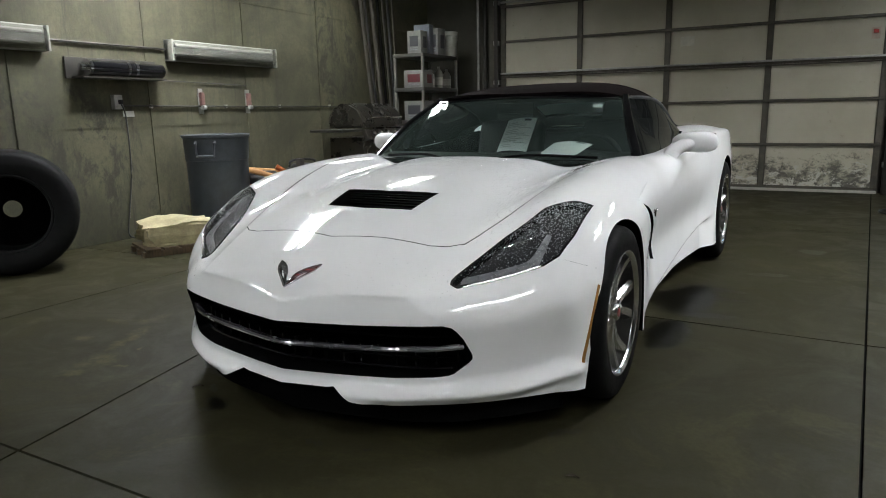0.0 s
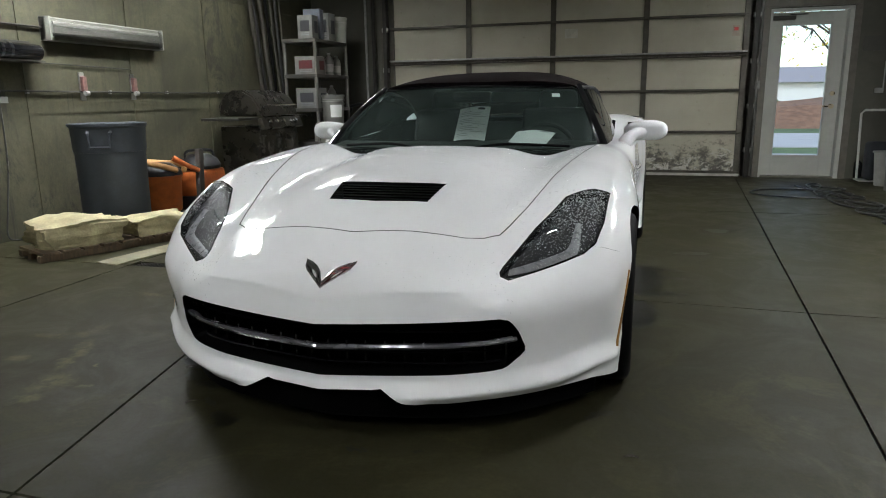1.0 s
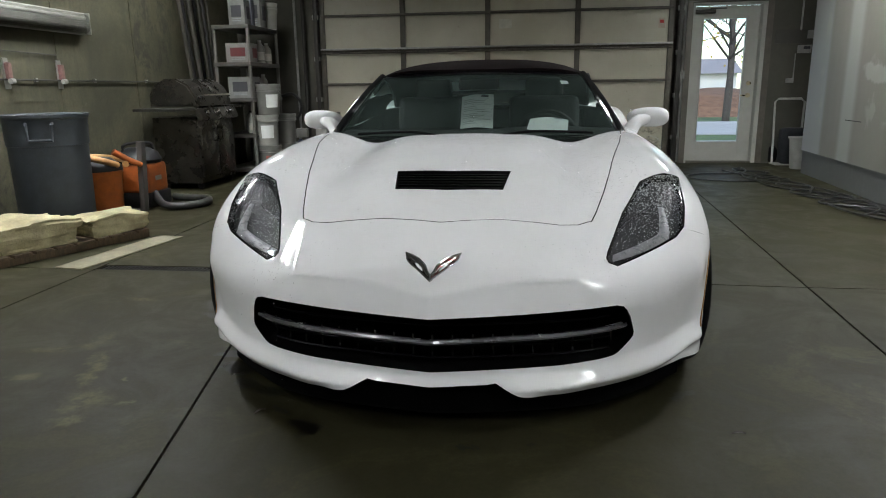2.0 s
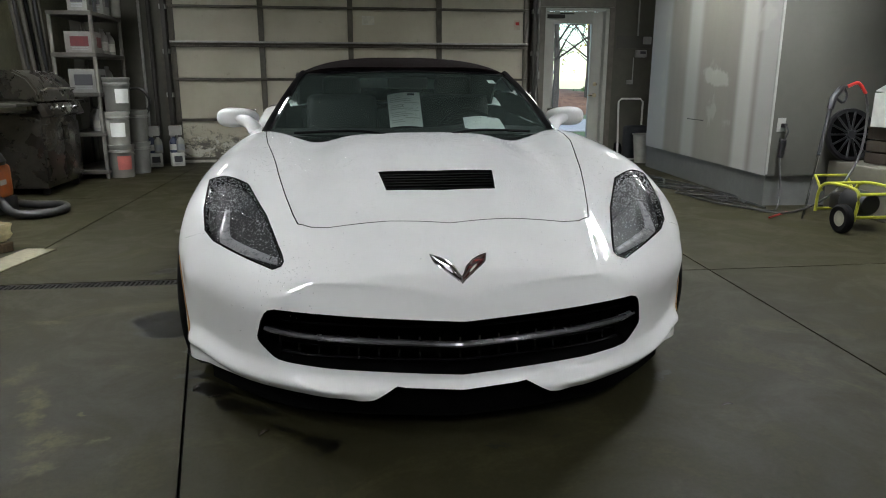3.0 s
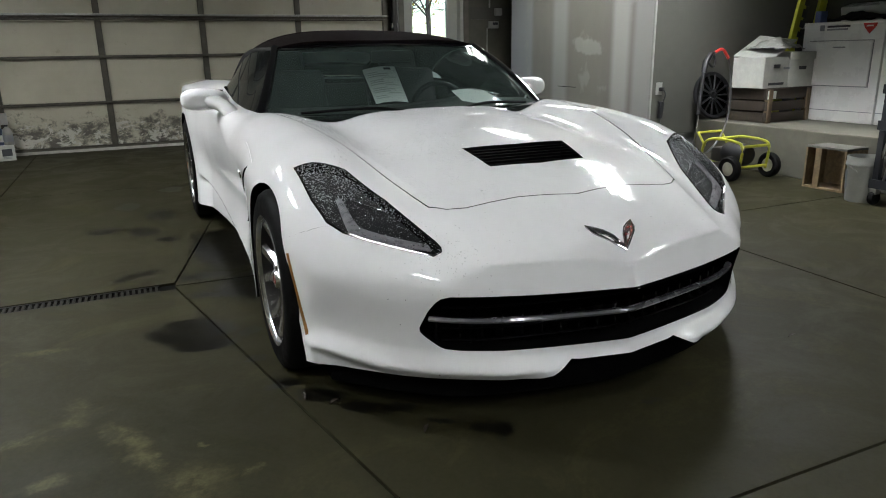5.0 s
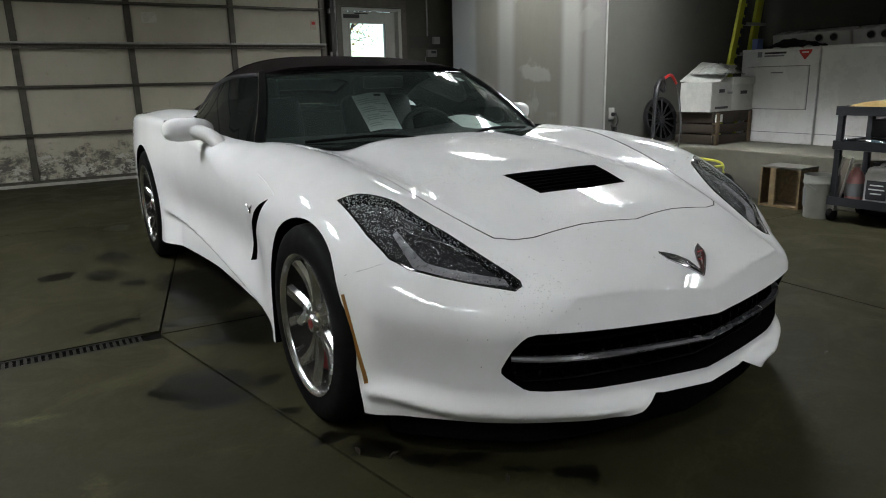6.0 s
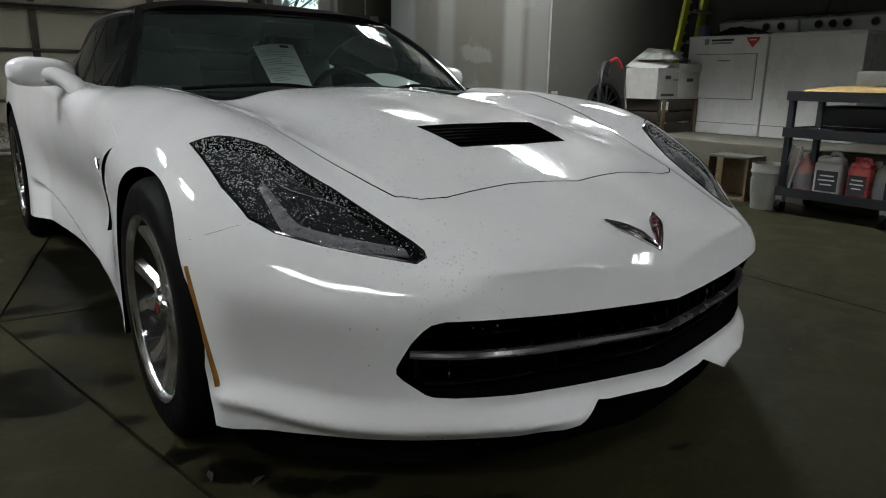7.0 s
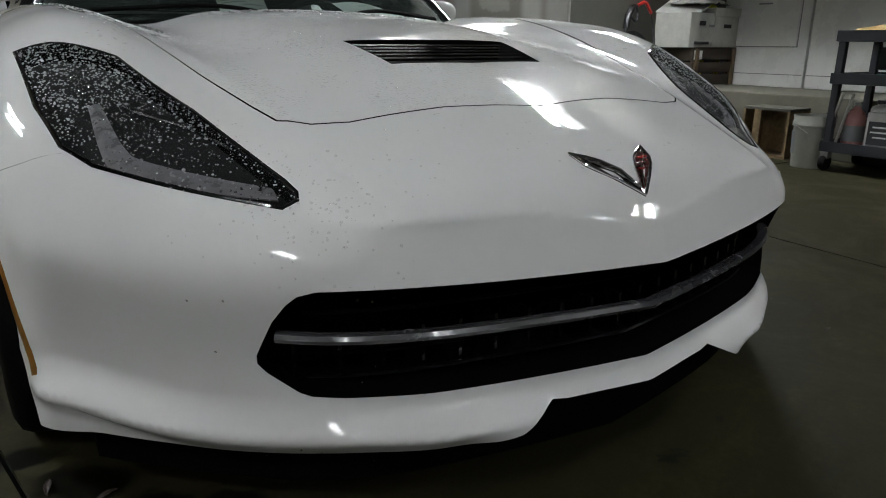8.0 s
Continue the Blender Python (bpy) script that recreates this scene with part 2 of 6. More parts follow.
def concrete_wall():
    m, nt, b = tree_of("poured_concrete")
    big = noise_at(nt, 0.75, 8, 0.70, distort=0.9)
    streak = noise_at(nt, 5.5, 9, 0.75, (1, 1, 0.10), 0.3)
    fine = noise_at(nt, 30, 9, 0.78)
    mould = noise_at(nt, 2.6, 12, 0.82, (1, 1, 0.6), 0.5)
    where = noise_at(nt, 0.55, 4, 0.55, (1, 1, 0.9), 0.4)
    c = blend(nt, band(nt, big, 0.36, 0.62), (0.038, 0.0365, 0.0187), (0.076, 0.0708, 0.0393))
    c = blend(nt, band(nt, streak, 0.50, 0.66, 0, 0.55), c, (0.028, 0.027, 0.0144))
    c = blend(nt, band(nt, noise_at(nt, 9, 6, 0.7, (1, 1, 0.06), 0.1), 0.63, 0.69, 0, 0.6), c, (0.0165, 0.0165, 0.0092))
    patch = nt.nodes.new("ShaderNodeMath")
    patch.operation = "MULTIPLY"
    nt.links.new(band(nt, mould, 0.47, 0.58), patch.inputs[0])
    nt.links.new(band(nt, where, 0.46, 0.58, 0.08, 0.92), patch.inputs[1])
    c = blend(nt, patch.outputs[0], c, (0.0150, 0.0150, 0.0080))
    c = blend(nt, band(nt, noise_at(nt, 3.1, 12, 0.88, distort=0.3), 0.60, 0.64, 0, 0.6), c, (0.128, 0.122, 0.081))
    c = blend(nt, band(nt, noise_at(nt, 1.3, 9, 0.75, (1, 1, 0.35), 0.8), 0.54, 0.60, 0, 0.5), c, (0.050, 0.046, 0.0205))
    c = blend(nt, band(nt, fine, 0.42, 0.62, 0, 0.4), c, (0.026, 0.025, 0.0138))
    nt.links.new(c, b.inputs["Base Color"])
    b.inputs["Roughness"].default_value = 0.85
    relief(nt, b, fine, 0.45, 0.008)
    return m


def door_panel_paint():
    m, nt, b = tree_of("worn_door_panel")
    wear = noise_at(nt, 7.0, 9, 0.80, (1, 1, 1.3), 0.2)
    co = nt.nodes.new("ShaderNodeTexCoord")
    sep = nt.nodes.new("ShaderNodeSeparateXYZ")
    nt.links.new(co.outputs["Object"], sep.inputs[0])
    low = band(nt, sep.outputs[2], 0.10, 0.95, 0.74, 0.31)
    ad = nt.nodes.new("ShaderNodeMath")
    ad.operation = "MULTIPLY"
    nt.links.new(wear, ad.inputs[0])
    nt.links.new(low, ad.inputs[1])
    c = blend(nt, band(nt, noise_at(nt, 1.2, 5), 0.3, 0.7), (0.355, 0.329, 0.251), (0.428, 0.403, 0.318))
    c = blend(nt, band(nt, ad.outputs[0], 0.30, 0.37), c, (0.1672, 0.1584, 0.1232))
    c = blend(nt, band(nt, ad.outputs[0], 0.36, 0.40, 0, 0.8), c, (0.0528, 0.04928, 0.0396))
    chip = nt.nodes.new("ShaderNodeMath")
    chip.operation = "MULTIPLY"
    nt.links.new(noise_at(nt, 5.0, 9, 0.78, (1, 1, 1.5), 0.5), chip.inputs[0])
    nt.links.new(low, chip.inputs[1])
    c = blend(nt, band(nt, chip.outputs[0], 0.375, 0.40), c, (0.44, 0.4224, 0.3696))
    c = blend(nt, band(nt, noise_at(nt, 9, 6, 0.7), 0.62, 0.75, 0, 0.4), c, (0.132, 0.1232, 0.088))
    nt.links.new(c, b.inputs["Base Color"])
    b.inputs["Roughness"].default_value = 0.5
    return m


def car_paint(wet=False):
    m, nt, b = tree_of("wet_white_paint" if wet else "white_paint")
    c = blend(nt, band(nt, noise_at(nt, 3.0, 4), 0.35, 0.65), (0.87, 0.87, 0.87), (0.90, 0.90, 0.90))
    nt.links.new(c, b.inputs["Base Color"])
    b.inputs["Roughness"].default_value = 0.55
    b.inputs["Specular IOR Level"].default_value = 0.0
    b.inputs["Coat Weight"].default_value, b.inputs["Coat Roughness"].default_value = 1.0, 0.03
    if wet:
        vor = nt.nodes.new("ShaderNodeTexVoronoi")
        co = nt.nodes.new("ShaderNodeTexCoord")
        vor.inputs["Scale"].default_value = 170
        nt.links.new(co.outputs["Object"], vor.inputs["Vector"])
        drop = band(nt, vor.outputs["Distance"], 0.42, 0.10)
        mask = band(nt, noise_at(nt, 3.2, 7, 0.72, (1, 0.7, 1), 0.8), 0.44, 0.60)
        mul = nt.nodes.new("ShaderNodeMath")
        mul.operation = "MULTIPLY"
        nt.links.new(drop, mul.inputs[0])
        nt.links.new(mask, mul.inputs[1])
        bp = nt.nodes.new("ShaderNodeBump")
        bp.inputs["Strength"].default_value, bp.inputs["Distance"].default_value = 0.75, 0.0018
        nt.links.new(mul.outputs[0], bp.inputs["Height"])
        nt.links.new(bp.outputs[0], b.inputs["Coat Normal"])
        nt.links.new(bp.outputs[0], b.inputs["Normal"])
    return m


PAINT = car_paint()
WETPAINT = car_paint(True)
FLOOR, WALL, PANEL = concrete_floor(), concrete_wall(), door_panel_paint()
BLACK = stuff("black_plastic", (0.009, 0.009, 0.010), 0.5, vary=0.3, spec=0.3)
GLOSS = stuff("gloss_black_trim", (0.006, 0.006, 0.007), 0.12, vary=0.2, coat=0.6)
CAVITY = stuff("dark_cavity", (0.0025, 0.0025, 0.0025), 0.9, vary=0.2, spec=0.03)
CHROME = stuff("chrome", (0.72, 0.72, 0.73), 0.09, 1.0, vary=0.05)
RUBBER = stuff("tyre_rubber", (0.006, 0.006, 0.006), 0.65, vary=0.35, scale=20, bump=0.15, spec=0.05)
CLOTH = stuff("black_canvas", (0.008, 0.0052, 0.0052), 0.95, vary=0.25, scale=30, bump=0.35, spec=0.05)
SEAT = stuff("black_leather", (0.012, 0.012, 0.012), 0.6, vary=0.3, scale=25, bump=0.2, spec=0.25)
PAPER = stuff("paper", (0.68, 0.70, 0.68), 0.7, vary=0.05)
INK = stuff("grey_print", (0.20, 0.21, 0.22), 0.7, vary=0.1)
PALEINK = stuff("pale_grey_print", (0.42, 0.44, 0.43), 0.7, vary=0.1)
DARKINK = stuff("dark_print", (0.03, 0.03, 0.035), 0.6, vary=0.1)
AMBER = stuff("amber_reflector", (0.30, 0.135, 0.022), 0.35, vary=0.12, scale=60, coat=0.5)
RED = stuff("red_paint", (0.45, 0.02, 0.015), 0.35, vary=0.15)
# film: wet haze plus the pale green reflection, mixed in as diffuse colour
SCREEN = glass("windscreen_glass", (0.56, 0.66, 0.62), 1.0, ior=1.5, film=0.052, film_colour=(0.42, 0.58, 0.52))
SIDEGLASS = glass("side_glass", (0.035, 0.045, 0.045), 1.0, ior=1.5, film=0.014)
LENS = glass("headlight_lens", (0.80, 0.80, 0.80), 1.0, ior=1.45, film=0.008)
WATER = glass("water", (0.9, 0.9, 0.9), 1.0, ior=1.6, floor_gloss=0.10)
# the white diffuse share paints the droplets' glints
SPECK = glass("glint_white_droplets", (0.85, 0.85, 0.85), 1.0, 0.05, 1.6, 0.50, 0.32, (0.85, 0.87, 0.88))
SILVER = stuff("satin_silver", (0.55, 0.55, 0.56), 0.22, 0.7, vary=0.1)
CLEAR = glass("clear_pane", (0.93, 0.96, 0.97), 1.0)
STEEL = stuff("galvanised_steel", (0.34, 0.34, 0.32), 0.38, 0.85, vary=0.2, scale=18)
DARKSTEEL = stuff("dark_steel", (0.022, 0.020, 0.016), 0.55, 0.2, vary=0.3)
RIB = stuff("brown_steel_rib", (0.060, 0.054, 0.040), 0.5, 0.2, vary=0.3)
GREYPAINT = stuff("grey_wall_paint", (0.060, 0.060, 0.049), 0.75, vary=0.12, scale=1.5)
BASEGREY = stuff("grey_base_paint", (0.115, 0.118, 0.112), 0.6, vary=0.2, scale=3)
CEIL = stuff("ceiling_board", (0.26, 0.26, 0.25), 0.9, vary=0.1, scale=2)
WHITE = stuff("white_enamel", (0.66, 0.66, 0.64), 0.28, vary=0.015, scale=4)
WHITEPLASTIC = stuff("white_plastic", (0.27, 0.27, 0.25), 0.45, vary=0.12)
TUBEGLOW = glow("lit_tubes", (0.93, 0.96, 0.99), LAMP_POWER * 0.92)
OLDGLOW = glow("aged_tubes", (0.945, 0.975, 0.955), LAMP_POWER * 0.30)
# glow of the added fill lamps at the front
FILLGLOW = glow("fill_tubes", (0.935, 0.965, 1.0), LAMP_POWER * 0.26)
FRONTGLOW = glow("cool_tubes", (0.945, 0.97, 0.975), LAMP_POWER * 0.34)
LAMPGREY = stuff("dusty_diffuser", (0.34, 0.34, 0.31), 0.4, vary=0.1)
GREYBIN = stuff("grey_blue_plastic", (0.036, 0.043, 0.050), 0.6, vary=0.25)
ORANGE = stuff("orange_plastic", (0.34, 0.085, 0.016), 0.45, vary=0.2)
YELLOW = stuff("yellow_paint", (0.36, 0.36, 0.03), 0.4, vary=0.15)
LIME = stuff("lime_fibreglass", (0.42, 0.44, 0.03), 0.5, vary=0.15)
CARD = stuff("cardboard", (0.17, 0.12, 0.062), 0.85, vary=0.2)
WOOD = stuff("weathered_wood", (0.095, 0.066, 0.036), 0.8, vary=0.35, scale=8, stretch=(1, 8, 1), bump=0.3)
STONE = stuff("cream_limestone", (0.33, 0.29, 0.165), 0.9, vary=0.3, scale=9, bump=0.6)
HOSE = stuff("black_hose", (0.016, 0.016, 0.016), 0.45, vary=0.2)
BLUECART = stuff("dark_blue_enamel", (0.008, 0.010, 0.014), 0.5, vary=0.25)
PINK = stuff("pink_fluid", (0.55, 0.10, 0.10), 0.3, vary=0.15)
GRILLSTEEL = stuff("grill_steel", (0.078, 0.072, 0.060), 0.27, 0.85, vary=0.25, scale=6)

# ---- the room ----
LEFT, RIGHT, BACK, FRONT, TOP = -3.85, 5.35, 7.02, -5.2, 3.45


def drywall():
    m, nt, b = tree_of("taped_drywall")
    co = nt.nodes.new("ShaderNodeTexCoord")
    sep = nt.nodes.new("ShaderNodeSeparateXYZ")
    nt.links.new(co.outputs["Object"], sep.inputs[0])
    along = sep.outputs[1]
    nz = noise_at(nt, 1.4, 5, 0.6, (1, 1, 0.3))
    c = blend(nt, band(nt, nz, 0.3, 0.7), (0.194, 0.187, 0.160), (0.232, 0.225, 0.196))
    # taped joints skimmed white, each with its own soft edges
    for lo, hi, soft, tone in ((2.9, 3.26, .05, (0.333, 0.329, 0.314)), (3.34, 3.62, .06, (0.410, 0.402, 0.383)), (4.52, 4.84, .07, (0.342, 0.338, 0.326)), (5.36, 6.1, .06, (0.324, 0.329, 0.337))):
        tape = nt.nodes.new("ShaderNodeMath")
        tape.operation = "MULTIPLY"
        nt.links.new(band(nt, along, lo - soft, lo + soft), tape.inputs[0])
        nt.links.new(band(nt, along, hi + soft, hi - soft, 0, 0.9), tape.inputs[1])
        c = blend(nt, tape.outputs[0], c, tone)
    # one smear of filler on the bare board
    mp = nt.nodes.new("ShaderNodeMapping")
    mp.vector_type = "TEXTURE"
    mp.inputs["Location"].default_value, mp.inputs["Scale"].default_value = (3.35, 4.10, 1.12), (1, 0.36, 0.085)
    mp.inputs["Rotation"].default_value = (radians(7), 0, 0)
    nt.links.new(co.outputs["Object"], mp.inputs["Vector"])
    ln = nt.nodes.new("ShaderNodeVectorMath")
    ln.operation = "LENGTH"
    nt.links.new(mp.outputs[0], ln.inputs[0])
    wob = nt.nodes.new("ShaderNodeMath")
    wob.operation = "ADD"
    nt.links.new(ln.outputs["Value"], wob.inputs[0])
    nt.links.new(band(nt, noise_at(nt, 6, 5, 0.6), 0.3, 0.7, -0.25, 0.25), wob.inputs[1])
    c = blend(nt, band(nt, wob.outputs[0], 1.1, 0.7, 0, 0.6), c, (0.396, 0.387, 0.360))
    c = blend(nt, band(nt, noise_at(nt, 2.3, 4, 0.5), 0.62, 0.68, 0, 0.4), c, (0.396, 0.387, 0.351))
    nt.links.new(c, b.inputs["Base Color"])
    b.inputs["Roughness"].default_value = 0.6
    return m


DRYWALL = drywall()


def setting(name, bm, material, label, category):
    return tagged(new(name, mesh_of(name, bm, material, 0)), label, category, kind="structure")


floor_ob = setting("floor", box((RIGHT - LEFT + 0.6, BACK - FRONT + 0.6, 0.2), ((LEFT + RIGHT) / 2, (BACK + FRONT) / 2, -0.112)), CAVITY, "dark stained concrete floor with saw-cut joints", "floor")


def joint_left(y):
    return -1.19 + (1.14 - y) * (0.196 if y < 1.14 else -0.24)


def joint_right(y):
    return 1.735 + (y - 0.96) * 0.058


COLS = [lambda y: LEFT, lambda y: -2.33, joint_left, joint_right, lambda y: 3.79]
# cross joints: their y at each column line
CROSS = [[FRONT] * 5, [-1.25] * 5, [1.09, 1.09, 1.14, 1.02, 1.02], [4.1] * 5, [BACK + 0.3] * 5]
for c in range(4):
    for r in range(4):
        g = 0.0050
        lo, hi = list(CROSS[r][c:c + 2]), list(CROSS[r + 1][c:c + 2])
        if c == 1 and r == 1:
            hi = [1.09, 1.09]
        if c < 2 and r == 2:
            lo = [1.19, 1.19] if c == 1 else [1.09, 1.09]
        a, b = COLS[c], COLS[c + 1]
        outline = [(a(lo[0]) + g, lo[0] + g), (b(lo[1]) - g, lo[1] + g), (b(hi[1]) - g, hi[1] - g), (a(hi[0]) + g, hi[0] - g)]
        part("slab", prism(outline, -0.05, 0.0), FLOOR, floor_ob, smooth=0)

# the trench drain: dark bars over a channel
IRON = stuff("wet_cast_iron", (0.0045, 0.0042, 0.0036), 0.6, 0.1, vary=0.3, spec=0.2)
drain = thing("trench_drain", "black slotted iron trench drain set in the concrete floor", "drain")
for side in (1.098, 1.182):
    part("rail", box((1.06, 0.012, 0.03), (-1.785, side, -0.018)), IRON, drain)
bar_mesh = mesh_of("bar", box((0.012, 0.075, 0.02), (0, 0, 0)), IRON, 0)
for i in range(41):
    ob = new("bar", bar_mesh)
    ob.parent = drain
    ob.location = (-1.27 - i * 0.0255, 1.14, -0.014)

wall_left = setting("wall_left", box((0.3, BACK - FRONT + 0.6, TOP), (LEFT - 0.15, (BACK + FRONT) / 2, TOP / 2)), WALL, "stained poured concrete wall with form lines", "wall")
for i in range(9):
    part("form_line", box((0.012, 0.014, TOP - 0.02), (LEFT + 0.003, -4.2 + i * 1.22, TOP / 2)), WALL, wall_left, smooth=0)
for z in (.98, 2.2):
    part("form_line", box((0.010, BACK - FRONT - 0.1, 0.012), (LEFT + 0.002, (BACK + FRONT) / 2, z)), WALL, wall_left, smooth=0)
# back wall round the two doors
DX0, DX1, DH = -2.66, 2.20, 3.05
PX0, PX1, PH = 2.33, 3.27, 2.06
back_bm = box((DX0 - LEFT + 0.3, 0.3, TOP), ((DX0 + LEFT - 0.3) / 2, BACK + 0.15, TOP / 2))
box((PX0 - DX1, 0.3, TOP), ((PX0 + DX1) / 2, BACK + 0.15, TOP / 2), into=back_bm)
box((RIGHT + 0.3 - PX1, 0.3, TOP), ((RIGHT + 0.3 + PX1) / 2, BACK + 0.15, TOP / 2), into=back_bm)
box((DX1 - DX0, 0.3, TOP - DH), ((DX1 + DX0) / 2, BACK + 0.15, (TOP + DH) / 2), into=back_bm)
box((PX1 - PX0, 0.3, TOP - PH), ((PX1 + PX0) / 2, BACK + 0.15, (TOP + PH) / 2), into=back_bm)
BACKPAINT = stuff("dull_back_wall", (0.064, 0.062, 0.048), 0.8, vary=0.2, scale=2)
setting("wall_back", back_bm, BACKPAINT, "dull grey-brown masonry wall with two doorways", "wall")
setting("wall_right", box((0.3, BACK - FRONT + 0.6, TOP), (RIGHT + 0.15, (BACK + FRONT) / 2, TOP / 2)), GREYPAINT, "grey painted block wall", "wall")
setting("wall_front", box((RIGHT - LEFT + 0.6, 0.3, TOP), ((LEFT + RIGHT) / 2, FRONT - 0.15, TOP / 2)), GREYPAINT, "grey painted wall behind the walk", "wall")
setting("ceiling", box((RIGHT - LEFT + 0.6, BACK - FRONT + 0.6, 0.2), ((LEFT + RIGHT) / 2, (BACK + FRONT) / 2, TOP + 0.1)), CEIL, "dull grey ceiling boards", "ceiling")
# the boxed-out room on the right, with a painted base
BX = lambda y: 3.27 + (y - 2.97) * 0.066
setting("wall_jut", prism([(BX(2.97), 2.97), (BX(5.95), 5.95), (RIGHT - 0.003, 5.95), (RIGHT - 0.003, 2.90)], 0.268, TOP - 0.003), [DRYWALL], "taped unpainted drywall on a boxed-out wall", "wall")
jut_base = setting("wall_base", prism([(BX(2.97) + 0.012, 2.982), (BX(5.95) + 0.012, 5.938), (RIGHT - 0.003, 5.938), (RIGHT - 0.003, 2.912)], 0.0, 0.267), BASEGREY, "grey painted concrete base under the drywall", "wall")
setting("wall_jut_face", prism([(BX(2.97) + 0.004, 2.966), (RIGHT - 0.004, 2.896), (RIGHT - 0.004, 2.886), (BX(2.97) + 0.004, 2.956)], 0.268, TOP - 0.004), GREYPAINT, "grey painted wall face above the ledge", "wall")
part("cut_line", box((0.004, 0.40, 0.008), (BX(4.50) - 0.001, 4.50, 0.675), m=pose(0, 0, 0, 0, 0, -3.8)), DARKSTEEL, jut_base, smooth=0)
part("corner_bead", box((0.02, 0.02, TOP - 0.30), (BX(2.97) + 0.004, 2.963, (TOP + 0.262) / 2)), WHITEPLASTIC, jut_base, smooth=0)
# the raised ledge
LEDGE = stuff("ledge_concrete", (0.105, 0.10, 0.076), 0.75, vary=0.25, scale=2, bump=0.2)
setting("ledge", box((RIGHT - 3.80, 2.885 - FRONT, 0.41), ((RIGHT + 3.80) / 2, (2.885 + FRONT) / 2, 0.20), 0.012), LEDGE, "raised concrete ledge along the wall", "ledge")

# unseen block added under the ceiling to keep lamp light off the ledge
setting("ledge_shade_block", box((RIGHT - 3.40, 2.30 - FRONT, TOP - 2.13), ((RIGHT + 3.39) / 2, (2.30 + FRONT) / 2, (TOP + 2.12) / 2)), GREYPAINT, "unseen grey block added to shade the raised ledge", "ceiling")

# ---- the overhead garage door ----
gdoor = thing("garage_door", "beige sectional overhead door with brown steel ribs, scuffed low down", "garage door", kind="structure")
COLX = [-2.62, -1.48, -0.31, 0.89, 2.10]
ROWZ = [0.05, 0.57, 1.10, 1.55, 2.02, 2.50, 3.02]
part("backing", box((DX1 - DX0, 0.02, DH), ((DX0 + DX1) / 2, BACK + 0.10, DH / 2)), RIB, gdoor, smooth=0)
for x0, x1 in zip(COLX, COLX[1:]):
    for z0, z1 in zip(ROWZ, ROWZ[1:]):
        part("panel", box((x1 - x0 - 0.055, 0.03, z1 - z0 - 0.03), ((x0 + x1) / 2, BACK + 0.075, (z0 + z1) / 2), 0.006, seg=1), PANEL, gdoor)
for x in COLX:
    part("stile", box((0.07, 0.04, ROWZ[-1] - 0.03), (x, BACK + 0.045, ROWZ[-1] / 2 + 0.02), 0.004, seg=1), RIB, gdoor)
for z in ROWZ:
    part("rail", box((COLX[-1] - COLX[0] + 0.07, 0.024, 0.034), ((COLX[0] + COLX[-1]) / 2, BACK + 0.03, z), 0.004, seg=1), RIB, gdoor)
for z in (1.575, 2.56):
    part("strut", box((COLX[-1] - COLX[0] + 0.05, 0.05, 0.022), ((COLX[0] + COLX[-1]) / 2, BACK - 0.004, z), 0.004, seg=1), STEEL, gdoor)
    part("strut", box((COLX[-1] - COLX[0] + 0.05, 0.03, 0.018), ((COLX[0] + COLX[-1]) / 2, BACK - 0.002, z - 0.055), 0.004, seg=1), RIB, gdoor)
part("bottom_seal", box((COLX[-1] - COLX[0] + 0.07, 0.05, 0.035), ((COLX[0] + COLX[-1]) / 2, BACK + 0.03, 0.018), 0.008), stuff("pale_seal", (0.36, 0.35, 0.31), 0.6), gdoor, "pale rubber bottom seal")
part("sticker", box((0.17, 0.004, 0.12), (-0.07, BACK + 0.058, 1.87)), stuff("pale_sticker", (0.42, 0.41, 0.35), 0.6), gdoor)
part("sticker", box((0.085, 0.004, 0.13), (1.98, BACK + 0.058, 1.83)), stuff("warning_sticker", (0.40, 0.33, 0.26), 0.6), gdoor)
part("sticker_print", box((0.05, 0.003, 0.04), (1.98, BACK + 0.053, 1.85)), RED, gdoor)
for x in (DX0 - 0.02, DX1 + 0.0):
    tr = thing("door_track", "galvanised vertical door track beside the overhead door", "door track", kind="structure")
    part("channel", box((0.055, 0.08, 2.95), (x, BACK - 0.05, 1.475), 0.008), DARKSTEEL, tr)
    part("flange", box((0.11, 0.012, 2.95), (x + (0.03 if x > 0 else -0.03), BACK - 0.006, 1.475)), RIB, tr)
    for z in (0.35, 0.9, 1.45, 2.0, 2.55):
        part("bracket", box((0.09, 0.05, 0.06), (x, BACK - 0.055, z), 0.006), STEEL, tr)
rod = thing("lock_rod", "thin grey conduit standing beside the overhead door", "conduit")
part("pipe", tube([(2.255, BACK - 0.05, 0.02), (2.255, BACK - 0.05, 3.3)], 0.014), STEEL, rod)
part("box", box((0.07, 0.05, 0.10), (2.255, BACK - 0.03, 1.16), 0.006), WHITEPLASTIC, rod)

# ---- the glazed door ----
DOORPAINT = stuff("off_white_door", (0.36, 0.36, 0.325), 0.45, vary=0.08, scale=3)
door1 = thing("door_1", "off-white steel door with a full-height glass pane", "door", kind="structure")
jamb = stuff("brown_jamb", (0.085, 0.078, 0.06), 0.5, vary=0.2)
GX0, GX1, GZ0, GZ1 = 2.51, 3.065, 0.27, 1.875
part("slab", box((GX0 - 2.385, 0.045, 2.0), ((GX0 + 2.385) / 2, BACK + 0.10, 1.02), 0.003, seg=1), DOORPAINT, door1)
